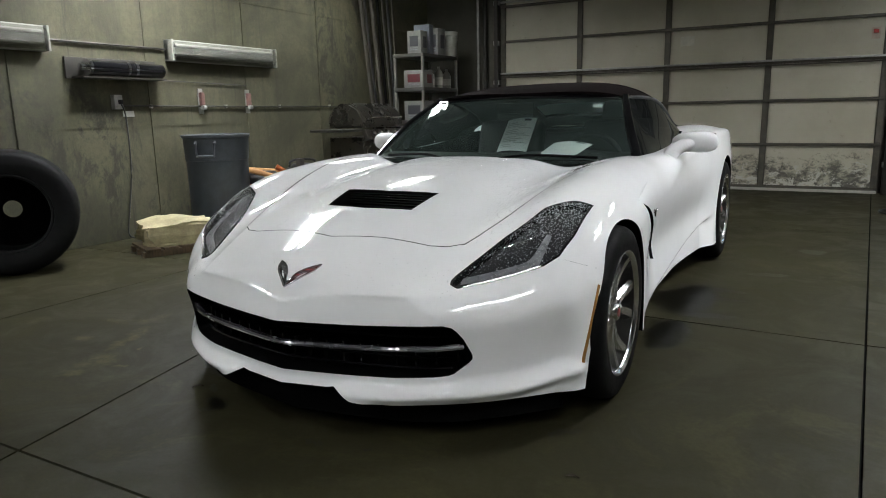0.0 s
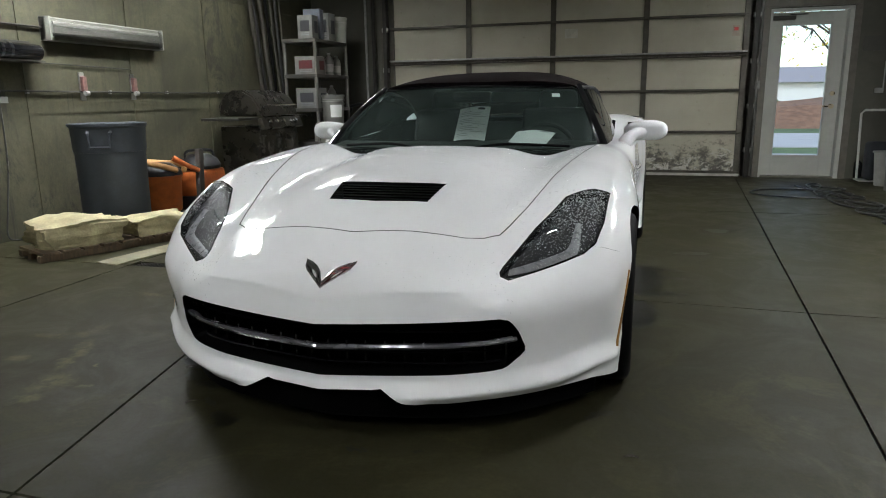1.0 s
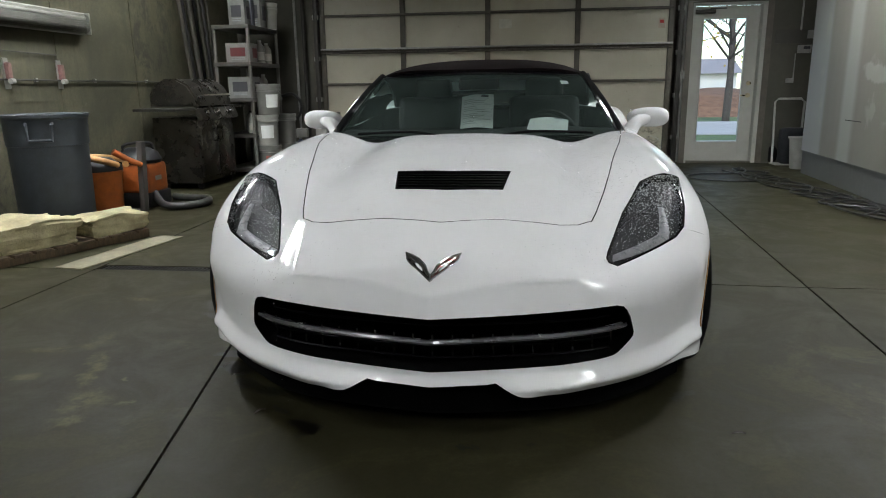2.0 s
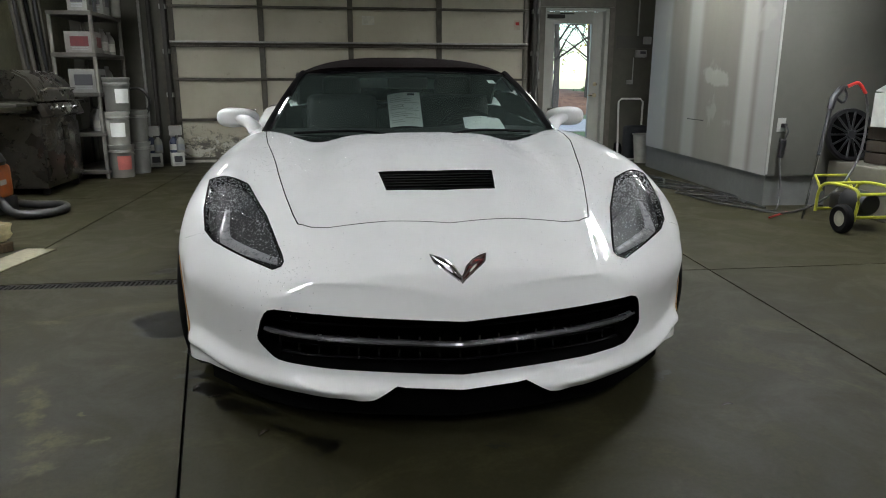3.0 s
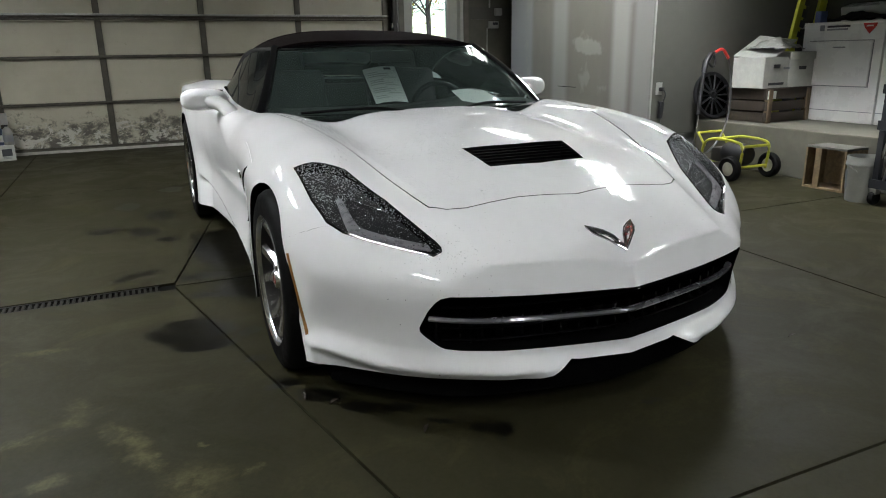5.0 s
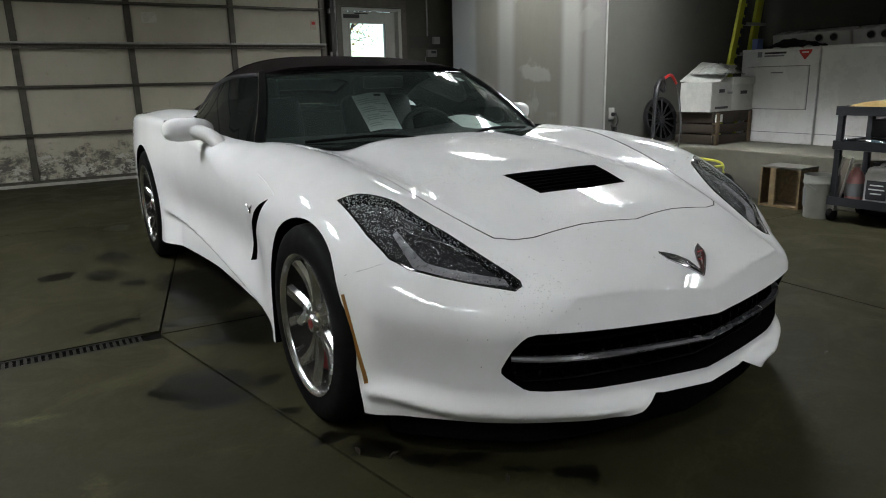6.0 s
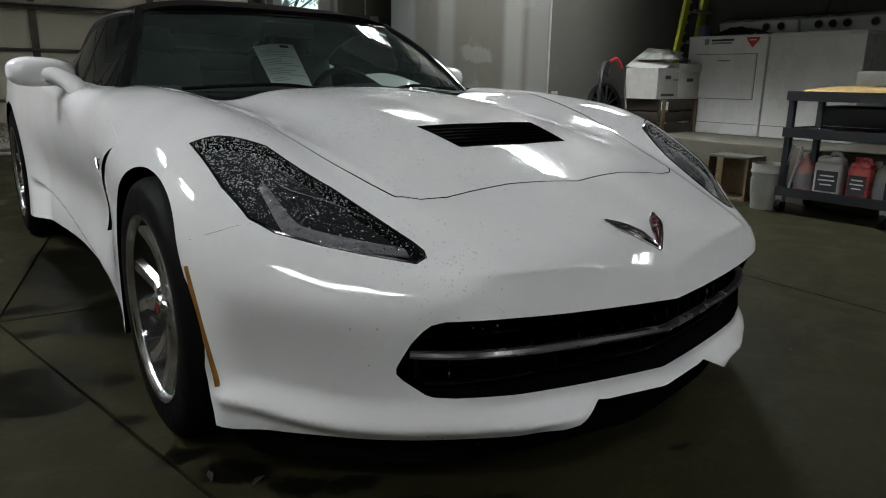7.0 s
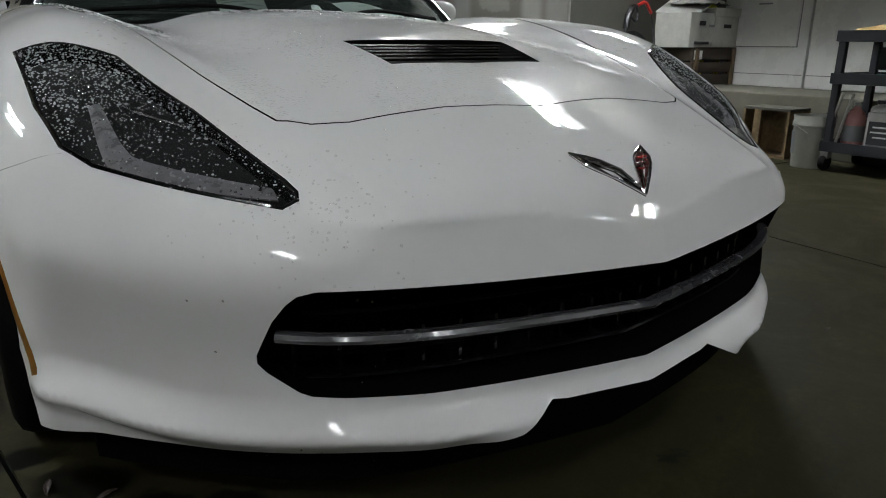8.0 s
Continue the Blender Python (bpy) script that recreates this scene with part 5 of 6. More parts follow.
# the big tyre
big = thing("drag_tyre", "wide worn black racing tyre standing by the wall", "tyre", (-3.44, .33, .43), 0)
axis = pose(0, 0, 0, 0, 90, -34)
OLDRUBBER = stuff("aged_rubber", (.006, .006, .006), .7, vary=.4, scale=14, bump=.2, spec=.12)
part("carcass", lathe([(.26, -.17), (.275, -.19), (.33, -.20), (.39, -.19), (.418, -.165), (.428, -.12), (.430, 0), (.428, .12), (.418, .165), (.39, .19), (.33, .20), (.275, .19), (.26, .17), (.27, .15), (.37, .13), (.385, 0), (.37, -.13), (.27, -.15), (.26, -.17)], 64, axis), OLDRUBBER, big)
# near-black disc put in for the shade inside the tyre
part("shade_disc", lathe([(.06, -.155), (.34, -.15)], 40, axis), CAVITY, big)
part("bead", lathe([(.262 + .012 * math.cos(a), .178 + .012 * math.sin(a)) for a in np.linspace(0, 6.2832, 9)], 48, axis), OLDRUBBER, big)

# grey bin
bin_t = thing("rubbish_bin", "tall round grey plastic rubbish bin", "bin", (-3.29, 2.115, 0))
part("drum", lathe([(0, .02), (.254, .0), (.258, .01), (.268, .66), (.268, .67), (.276, .672), (.283, .86), (.297, .875), (.298, .895), (.285, .897), (.272, .87), (.255, .66), (.22, .03), (0, .03)], 48), GREYBIN, bin_t)
for a in (-62, 118):
    m = pose(0, 0, 0, 0, 0, a)
    part("handle", tube([m @ Vector(p) for p in ((.277, -.085, .835), (.302, -.08, .825), (.302, -.075, .715), (.302, .075, .715), (.302, .08, .825), (.277, .085, .835))], .012, 8), GREYBIN, bin_t)

# workshop vacuums
vac = thing("shop_vacuum", "orange drum shop vacuum with a black lid and coiled hose", "vacuum", (-3.40, 2.80, 0))
part("drum", lathe([(0, .05), (.17, .05), (.185, .07), (.20, .36), (.21, .375), (.21, .40), (0, .40)], 36), ORANGE, vac)
part("lid", lathe([(.212, .395), (.205, .43), (.16, .47), (.12, .50), (0, .51)], 36), BLACK, vac)
part("hose", tube([(.20, .0, .44), (.16, -.18, .50), (-.05, -.22, .54), (-.20, -.05, .52), (-.10, .18, .49), (.12, .20, .47), (.24, .06, .44)], .026, 10, steps=7), stuff("tan_hose", (.42, .22, .08), .5), vac, "tan corrugated hose")
part("nozzle", tube([(.16, .02, .55), (.23, .10, .48), (.30, .20, .42)], [.03, .026, .022], 10), ORANGE, vac)
for a in range(4):
    part("caster", lathe([(0, -.015), (.028, -.015), (.03, 0), (.028, .015), (0, .015)], 14, Matrix.Translation((.15 * math.cos(a * 1.571 + .7), .15 * math.sin(a * 1.571 + .7), .03)) @ pose(0, 0, 0, 90)), BLACK, vac)
vac2 = thing("shop_vacuum", "orange and black wet vacuum with a long black hose", "vacuum", (-3.30, 3.30, 0))
part("tank", box((.34, .36, .28), (0, 0, .27), .05, seg=3), ORANGE, vac2)
part("base", box((.36, .40, .14), (0, 0, .08), .03), BLACK, vac2)
part("motor_head", lathe([(.19, .41), (.20, .44), (.17, .50), (.10, .545), (0, .55)], 28), BLACK, vac2)
part("badge", box((.005, .10, .04), (.172, 0, .27)), WHITEPLASTIC, vac2)
part("carry_handle", tube([(-.08, -.12, .50), (-.06, -.10, .58), (.06, .10, .58), (.08, .12, .50)], .014, 8, steps=4), BLACK, vac2)
part("hose", tube([(.14, -.05, .14), (.32, -.20, .05), (.52, -.16, .04), (.60, .05, .04), (.50, .25, .04), (.30, .28, .04), (.12, .35, .04)], .034, 10, steps=8), HOSE, vac2, "thick black suction hose")
post = thing("wooden_post", "dark wooden board standing between the vacuums", "board", (-3.12, 3.03, 0))
part("board", box((.05, .07, .62), (0, 0, .31), .006, pose(0, 0, 0, 0, 3)), stuff("dark_board", (.035, .03, .025), .8), post)

# cut stones on pallets
def rock(size, seed):
    bm = bmesh.new()
    bmesh.ops.create_cube(bm, size=1)
    bmesh.ops.subdivide_edges(bm, edges=bm.edges[:], cuts=13, use_grid_fill=True)
    off = Vector((seed * 3.1, seed * 1.7, 0))
    for v in bm.verts:
        q = v.co.copy()
        n = noise.noise(Vector((q.x * 2.4, q.y * 2.4, q.z)) + off) * .16 + noise.noise(Vector((q.x * 7, q.y * 7, q.z * 3)) + off) * .06
        ledge = noise.noise(Vector((q.x * 3, q.y * 3, round(q.z * 4) * 1.3)) + off) * .10
        under = .14 * max(0, .1 - q.z)
        top_z = 1 + (.60 * noise.noise(Vector((q.x * 1.5, q.y * 1.8, 4)) + off) + .12 * noise.noise(Vector((q.x * 9, q.y * 9, 1)) + off)) * (q.z > .3)
        k = 1 + n + ledge - under
        v.co = Vector((q.x * size[0] * k, q.y * size[1] * k, (q.z * top_z + .5) * size[2]))
    low = min(v.co.z for v in bm.verts)
    for v in bm.verts:
        v.co.z -= low
    return bm


def pallet(at, size, turn):
    p = thing("pallet", "low weathered wooden pallet on the floor", "pallet", at, turn, "pallets")
    for i in range(3):
        part("runner", box((.06, size[1], .045), ((i - 1) * (size[0] / 2 - .05), 0, .023), .004), WOOD, p)
    for i in range(5):
        part("deck_board", box((size[0], size[1] / 6.2, .02), (0, (i - 2) * size[1] / 5.05, .056), .003), WOOD, p)


pallet((-3.0, 1.38, 0), (.44, .68, 0), -24)
solo("stone_block", rock((.40, .55, .17), 2), STONE, "rough cream limestone slab on a low pallet", "stone", (-3.0, 1.38, .066), -24, "stones", smooth=25)
pallet((-2.76, 1.84, 0), (.36, .52, 0), -26)
solo("stone_block", rock((.34, .43, .13), 5), STONE, "smaller cream limestone slab on a pallet", "stone", (-2.75, 1.90, .066), -26, "stones", smooth=25)
solo("cardboard_mat", box((.20, .95, .006), (0, 0, .003)), stuff("pale_card", (.17, .155, .10), .85, vary=.3, scale=5), "flat pale piece of board lying on the floor", "board", (-2.42, 1.55, 0), -10)

# gas grill
gr = thing("gas_grill", "stainless gas barbecue grill with a domed lid and side shelves", "grill", (-3.46, 4.74, 0))
part("cabinet", box((.50, .86, .70), (0, 0, .42), .01), GRILLSTEEL, gr)
for s in (-1, 1):
    d = part("cabinet_door", box((.02, .40, .54), (.262, s * .21, .40), .005), GRILLSTEEL, gr)
    part("door_handle", tube([(.275, s * .05, .50), (.30, s * .05, .51), (.30, s * .05, .63), (.275, s * .05, .64)], .008, 8), CHROME, d)
    part("side_shelf", box((.46, .42, .03), (.02, s * .64, .86), .01), GRILLSTEEL if s > 0 else DARKSTEEL, gr)
part("control_panel", box((.06, .90, .13), (.285, 0, .80), .015, pose(0, 0, 0, 0, -22)), GRILLSTEEL, gr)
for i in range(5):
    part("knob", lathe([(0, .03), (.02, .03), (.024, 0)], 14, Matrix.Translation((.30, -.30 + i * .15, .815)) @ pose(0, 0, 0, 0, 68)), CHROME, gr)
lid_prof = [(-.26, .0), (-.26, .12), (-.20, .22), (-.08, .285), (.06, .285), (.18, .22), (.255, .10), (.27, .0)]
bm = prism([(x, z) for x, z in lid_prof], -.43, .43, "y")
bmesh.ops.translate(bm, verts=bm.verts, vec=(0, 0, .885))
bmesh.ops.bevel(bm, geom=[e for e in bm.edges if abs(e.verts[0].co.y - e.verts[1].co.y) < .01], offset=.02, segments=2, affect="EDGES")
part("lid", bm, GRILLSTEEL, gr, "domed brushed steel lid")
part("lid_handle", tube([(.26, -.34, .98), (.30, -.34, 1.0), (.30, .34, 1.0), (.26, .34, .98)], .011, 8), CHROME, gr)
part("gauge", lathe([(0, .012), (.035, .012), (.035, 0)], 18, Matrix.Translation((.225, 0, 1.06)) @ pose(0, 0, 0, 0, 55)), CHROME, gr)
for x in (-.2, .2):
    for y in (-.36, .36):
        part("caster", lathe([(0, -.015), (.035, -.015), (.037, 0), (.035, .015), (0, .015)], 14, Matrix.Translation((x, y, .037)) @ pose(0, 0, 0, 90)), BLACK, gr)

# poles leaning in the corner
POLEWOOD = stuff("grey_brown_pole", (.032, .028, .020), .7, vary=.3, scale=6, stretch=(1, 1, .2))
for i, (y0, y1, r) in enumerate(((5.10, 5.22, .022), (5.22, 5.30, .018), (5.38, 5.42, .026), (5.52, 5.50, .020), (5.66, 5.60, .016), (5.80, 5.66, .020), (5.92, 5.74, .014))):
    p = thing("pole", "long dark pole leaning on the concrete wall", "pole", group="poles")
    part("shaft", tube([(WX + .28, y1, .01), (WX + .05 + r, y0 - .03, 3.1 - .1 * (i % 3))], r, 8), (POLEWOOD, BLACK, POLEWOOD, CAVITY)[i % 4], p)

# storage shelf
unit = thing("storage_shelf", "grey plastic four-tier shelf crowded with bottles and boxes", "shelf", (-3.27, 5.94, 0))
SHELFG = stuff("grey_shelf_plastic", (.050, .048, .041), .6, vary=.15)
for z in (.10, .52, .95, 1.37, 1.80):
    d = part("deck", box((.46, .98, .045), (0, 0, z - .022), .008), SHELFG, unit)
for x in (-.21, .21):
    for y in (-.465, .465):
        part("post", tube([(x, y, 0), (x, y, 1.80)], .021, 10), stuff("pale_post", (.11, .107, .094), .5), unit)


def jug(at, h, mat, cap=None, label="white plastic jug of cleaner", r=.06):
    t = thing("bottle", label, "bottle", at, random.Random(at[1] * 91).uniform(-30, 30), "bottles")
    part("body", lathe([(0, 0), (r * .95, 0), (r, .01), (r, h * .62), (r * .8, h * .76), (r * .35, h * .88), (r * .33, h * .93)], 16), mat, t)
    part("cap", lathe([(r * .38, h * .92), (r * .38, h), (0, h)], 12), cap or WHITEPLASTIC, t)
    part("label", lathe([(r * 1.015, h * .16), (r * 1.015, h * .50)], 16), INK if cap else stuff("pale_label", (.42, .40, .36), .6), t)
    return t


CLEARISH = stuff("milky_plastic", (.22, .22, .195), .4, vary=.1)
for z, ys in ((1.37, (5.86, 5.98, 6.10, 6.22, 6.33)), (.95, (5.90, 6.02, 6.14)), (.52, (5.7, 5.9, 6.3))):
    for i, y in enumerate(ys):
        jug((-3.17 - .1 * (i % 2), y, z), .24 + .05 * ((i * 7) % 3) / 2, CLEARISH if i % 3 else WHITEPLASTIC, DARKINK if i % 2 else None)


# white card with the dimness of the corner put into its colour
DIMCARD = stuff("dim_white_card", (.14, .14, .13), .7, vary=.15)


def carton(at, size, mat, label, accent=None, turn=0):
    t = thing("carton", label, "box", at, turn, "cartons")
    part("box", box(size, (0, 0, size[2] / 2), .004), mat, t)
    if accent:
        part("print", box((.003, size[1] * .5, size[2] * .5), (size[0] / 2 + .002, size[1] * .1, size[2] * .5)), accent, t)
        side = part("print", box((size[0] * .62, .003, size[2] * .46), (0, -size[1] / 2 - .002, size[2] * .54)), accent, t)
        for k in (.16, .24):
            part("print_bar", box((size[0] * .55, .003, size[2] * .035), (0, -size[1] / 2 - .002, size[2] * k)), INK, side, smooth=0)
    part("tape", box((size[0] * .9, .04, .002), (0, 0, size[2] + .002)), CARD, t)


MAROONINK = stuff("dark_red_print", (.085, .012, .014), .6, vary=.2)
carton((-3.20, 5.60, 1.37), (.30, .24, .22), DIMCARD, "white carton with a dark red print on the shelf", MAROONINK)
carton((-3.20, 5.60, .95), (.30, .26, .25), DIMCARD, "white carton with a dark print on the shelf", DARKINK)
carton((-3.18, 5.56, 1.80), (.20, .17, .28), DIMCARD, "white box with blue print on top of the shelf", DARKINK)
carton((-3.22, 5.80, 1.80), (.22, .14, .38), stuff("slate_card", (.10, .11, .14), .6), "tall dark box on top of the shelf", None, 8)
carton((-3.12, 5.97, 1.80), (.16, .17, .34), DIMCARD, "white printed box on top of the shelf", DARKINK, -6)


def bucket(at, mat, h=.37, r=.145, label="grey plastic bucket with a lid", mark=None, lid=True, turn=0.0):
    t = thing("bucket", label, "bucket", at, turn, "buckets")
    part("pail", lathe([(0, .004), (r * .86, 0), (r * .88, .01), (r * .97, h * .78), (r * 1.04, h * .79), (r * 1.04, h * .84), (r, h * .86), (r * 1.02, h * .97), (r * .96, h * .97), (r * .84, .02), (0, .02)], 32), mat, t)
    if lid:
        part("lid", lathe([(r * 1.05, h * .93), (r * 1.06, h), (r * .95, h + .004), (r * .92, h - .008), (0, h - .008)], 32), mat, t)
    if mark:
        m = sheet(lambda u, v: (r * (.93 + .06 * v) * math.cos(-1.2 + 1.1 * u) * 1.02, r * (.93 + .06 * v) * math.sin(-1.2 + 1.1 * u) * 1.02, h * (.25 + .42 * v)), 10, 2)
        part("label", m, mark, t)
    part("bail", tube([(r * 1.03 * math.cos(a), r * 1.03 * math.sin(a), h * .78 - .13 * math.sin(max(0, math.sin(a * .5)))) for a in np.linspace(-2.6, .6, 14)], .003, 5), STEEL, t)
    return t


PAIL = stuff("pale_grey_pail", (.14, .14, .126), .45, vary=.1)
PAILW = stuff("white_pail", (.24, .24, .215), .45, vary=.1)
bucket((-2.96, 5.66, 0), PAIL, mark=stuff("faded_red", (.45, .12, .10), .6), turn=-20)
bucket((-2.97, 5.65, .37), PAILW, mark=PAPER, turn=-30)
bucket((-2.94, 5.67, .74), PAIL, mark=PAPER, turn=-10)
bucket((-2.88, 6.02, 0), PAIL, turn=15)
bucket((-2.88, 6.03, .37), PAIL, turn=40)
bucket((-3.10, 6.28, 1.80), PAILW, .32, .12, "white plastic bucket on top of the shelf")
for x, y in ((-2.86, 6.66), (-2.60, 6.72)):
    carton((x, y, 0), (.16, .17, .17), stuff("white_carton", (.42, .42, .38), .6), "small white carton on the floor by the door", DARKINK, 20)
    jug((x - .03, y, .172), .22, stuff("dark_blue_bottle", (.03, .04, .08), .3), None, "dark blue bottle standing on a carton", .055)
    jug((x + .055, y - .02, .172), .22, CLEARISH, DARKINK, "clear bottle standing on a carton", .05)
    carton((x, y, .395), (.15, .14, .12), WHITEPLASTIC, "small white box stacked on bottles", None, 10)
loose = thing("coiled_hose", "black rubber hose hanging in the corner", "hose")
part("loop", tube([(-3.25, 6.93, .95), (-3.05, 6.92, .98), (-2.94, 6.92, .84), (-3.0, 6.93, .66), (-3.2, 6.93, .58), (-3.3, 6.92, .75), (-3.22, 6.92, .93)], .02, 8, steps=6), HOSE, loose)
for i, (x, z, h) in enumerate(((-3.55, 0, .55), (-3.35, 0, .42), (-3.12, 0, .40))):
    t = thing("dark_can", "dark dented can in the shadowed corner", "can", (x, 6.75, 0), group="dark cans")
    part("can", lathe([(0, 0), (.10, 0), (.105, .01), (.105, h * .9), (.09, h), (0, h)], 20), DARKSTEEL, t)
    part("spout", tube([(0, 0, h), (.04, 0, h + .05), (.1, 0, h + .06)], .012, 6), DARKSTEEL, t)
riser = thing("corner_pipe", "dark pipe rising in the corner beside the overhead door", "pipe")
part("pipe", tube([(-2.86, BACK - .06, 0), (-2.86, BACK - .06, TOP)], .03, 10), DARKSTEEL, riser)
part("pipe", tube([(-2.98, BACK - .05, .4), (-2.98, BACK - .05, TOP)], .018, 8), STEEL, riser)

# ---- by the glazed door ----
ctl = thing("door_control", "white door opener control and conduit on the wall", "control box")
part("band", box((1.2, .012, .17), (4.0, BACK - .006, 1.62)), stuff("dark_band", (.05, .047, .04), .7), ctl, "dark board band")
part("box", box((.16, .05, .10), (3.76, BACK - .026, 1.46), .008), WHITEPLASTIC, ctl, "white control box")
part("box", box((.11, .05, .10), (3.84, BACK - .03, 1.64), .008), WHITEPLASTIC, ctl)
part("pipe", tube([(3.70, BACK - .02, 1.7), (3.70, BACK - .02, 3.4)], .012, 8), STEEL, ctl)
part("pipe", tube([(3.66, BACK - .02, 1.41), (3.66, BACK - .02, 1.10)], .008, 8), STEEL, ctl)
part("box", box((.09, .04, .06), (3.62, BACK - .02, 1.07), .006), WHITEPLASTIC, ctl)
part("display", box((.08, .004, .035), (3.78, BACK - .054, 1.475)), DARKINK, ctl)
truck = thing("hand_truck", "white tubular hand truck standing by the wall", "hand truck", (3.62, 6.86, 0))
WTUBE = stuff("chipped_white_tube", (.42, .42, .38), .4, vary=.15)
part("frame", tube([(-.17, 0, .02), (-.19, .02, .80), (-.15, .02, .84), (.13, .02, .84), (.17, .02, .80), (.16, 0, .30)], .014, 8), WTUBE, truck)
part("toe_plate", box((.40, .24, .012), (0, -.10, .012)), WTUBE, truck)
for s in (-1, 1):
    part("wheel", lathe([(0, -.03), (.10, -.03), (.115, -.01), (.115, .01), (.10, .03), (0, .03)], 22, Matrix.Translation((s * .14, .10, .115)) @ pose(0, 0, 0, 0, 90)), RUBBER, truck)
solo("dark_sack", box((.32, .22, .46), (0, 0, .23), .07, seg=4), stuff("dark_sack_cloth", (.012, .014, .018), .9), "dark full sack standing on the hand truck", "sack", (3.64, 6.72, .02))
wb = thing("waste_bin", "small white plastic bin by the drywall corner", "bin", (3.60, 6.35, 0))
part("pail", lathe([(0, .01), (.10, 0), (.13, .37), (.145, .375), (.145, .39), (.13, .39), (.10, .02), (0, .02)], 28), WHITEPLASTIC, wb)
part("pole", tube([(.06, .05, .02), (.12, .10, .80)], .012, 8), CARD, wb)
reel = thing("extension_cord", "tangled black extension cords lying on the floor", "cord")
rnd = random.Random(11)
for k in range(5):
    pts = []
    for i in range(15):
        s = i / 14
        y = 6.1 - 3.1 * s + .22 * math.sin(s * 9 + k * 1.7)
        x = 2.80 + .33 * s + .20 * math.sin(s * 13 + k * 2.2) + .06 * rnd.uniform(-1, 1)
        pts.append((min(x, BX(y) - .06), y, .011 + .004 * k))
    part("cable", tube(pts, .009, 6, steps=5), HOSE, reel)
part("cable", tube([(2.56 + .5 * math.cos(a), 5.42 + .34 * math.sin(a), .012) for a in np.linspace(0, 6.6, 26)], .009, 6), HOSE, reel)
part("cable", tube([(2.98, 3.4, .012), (3.1, 3.0, .012), (3.12, 2.72, .012), (3.28, 2.74, .05), (3.345, 2.90, .45), (3.345, 2.925, .60)], .008, 6, steps=6), HOSE, reel)
out = thing("wall_outlet", "white wall outlet with a black adapter hanging on its cord", "outlet", (3.36, 2.952, .71))
part("plate", box((.075, .008, .115), (0, -.005, 0), .003), WHITEPLASTIC, out)
part("plug", box((.035, .045, .035), (.01, -.03, -.005), .008), BLACK, out)
part("adapter", box((.045, .04, .16), (.0, -.05, -.20), .014, pose(0, 0, 0, 0, 6), seg=3), BLACK, out)
part("cable", tube([(.01, -.05, -.005), (.03, -.07, -.05), (.012, -.055, -.13)], .006, 6, steps=4), HOSE, out)

# ---- pressure washer ----
pw = thing("pressure_washer", "yellow-framed pressure washer with a lance and black hose", "pressure washer", (3.42, 2.02, 0))
FR = .013
pw.matrix_world = pose(3.42, 2.02, 0) @ Matrix.Scale(.89, 4)
for s in (-1, 1):
    part("frame_tube", tube([(s * .17, -.22, .10), (s * .17, -.24, .30), (s * .17, -.16, .36), (s * .17, .14, .36), (s * .17, .24, .28), (s * .17, .26, .10)], FR, 8, steps=4), YELLOW, pw)
for y, z in ((-.235, .32), (-.23, .13), (.14, .36), (.26, .12)):
    part("cross_tube", tube([(-.17, y, z), (.17, y, z)], FR, 8), YELLOW, pw)
part("handle_bar", tube([(-.15, .24, .28), (-.15, .34, .40), (.15, .34, .40), (.15, .24, .28)], FR, 8), YELLOW, pw)
part("motor", lathe([(0, -.14), (.09, -.14), (.105, -.12), (.105, .10), (.08, .13), (0, .13)], 24, Matrix.Translation((.02, -.02, .22)) @ pose(0, 0, 0, 90)), BLACK, pw)
part("pump", box((.16, .14, .14), (.0, .16, .20), .03), DARKSTEEL, pw)
for s in (-1, 1):
    w = part("wheel", lathe([(.065, -.03), (.10, -.035), (.118, -.02), (.12, 0), (.118, .02), (.10, .035), (.065, .03)], 28, Matrix.Translation((s * .255, -.19, .12)) @ pose(0, 0, 0, 0, 90)), RUBBER, pw)
    part("rim", lathe([(0, -.02), (.03, -.03), (.066, -.022), (.066, .022), (.03, .03), (0, .02)], 20, Matrix.Translation((s * .255, -.19, .12)) @ pose(0, 0, 0, 0, 90)), stuff("pale_rim", (.40, .38, .30), .5), w)
lance = thing("spray_lance", "steel spray lance with a black gun grip leaning on the wall", "spray lance")
part("wand", tube([(3.22, 2.32, .012), (3.36, 2.42, .50)], .009, 8), CHROME, lance)
part("barrel", tube([(3.36, 2.42, .50), (3.47, 2.505, .86)], .017, 8), BLACK, lance)
part("gun", tube([(3.47, 2.505, .86), (3.50, 2.52, .95), (3.57, 2.54, 1.02), (3.62, 2.55, 1.03)], [.025, .03, .026, .018], 8), BLACK, lance)
part("trigger_guard", tube([(3.50, 2.50, .95), (3.57, 2.50, .91), (3.61, 2.52, .97), (3.59, 2.53, 1.02)], .011, 8, steps=4), BLACK, lance)
part("red_hose", tube([(3.62, 2.55, 1.03), (3.72, 2.55, 1.06), (3.79, 2.54, .98)], .014, 8, steps=5), RED, lance, "red hose sleeve")
part("hose", tube([(3.79, 2.54, .98), (3.80, 2.50, .80), (3.66, 2.36, .48), (3.42, 2.28, .22), (3.16, 2.40, .05), (2.98, 2.75, .03), (2.86, 3.2, .02), (2.84, 3.6, .02)], .0095, 8, steps=8), HOSE, lance)
nozzle_rod = thing("nozzle_extension", "thin red-tipped rod lying by the pressure washer", "rod")
part("rod", tube([(2.96, 2.36, .02), (3.22, 2.52, .03)], .008, 6), RED, nozzle_rod)

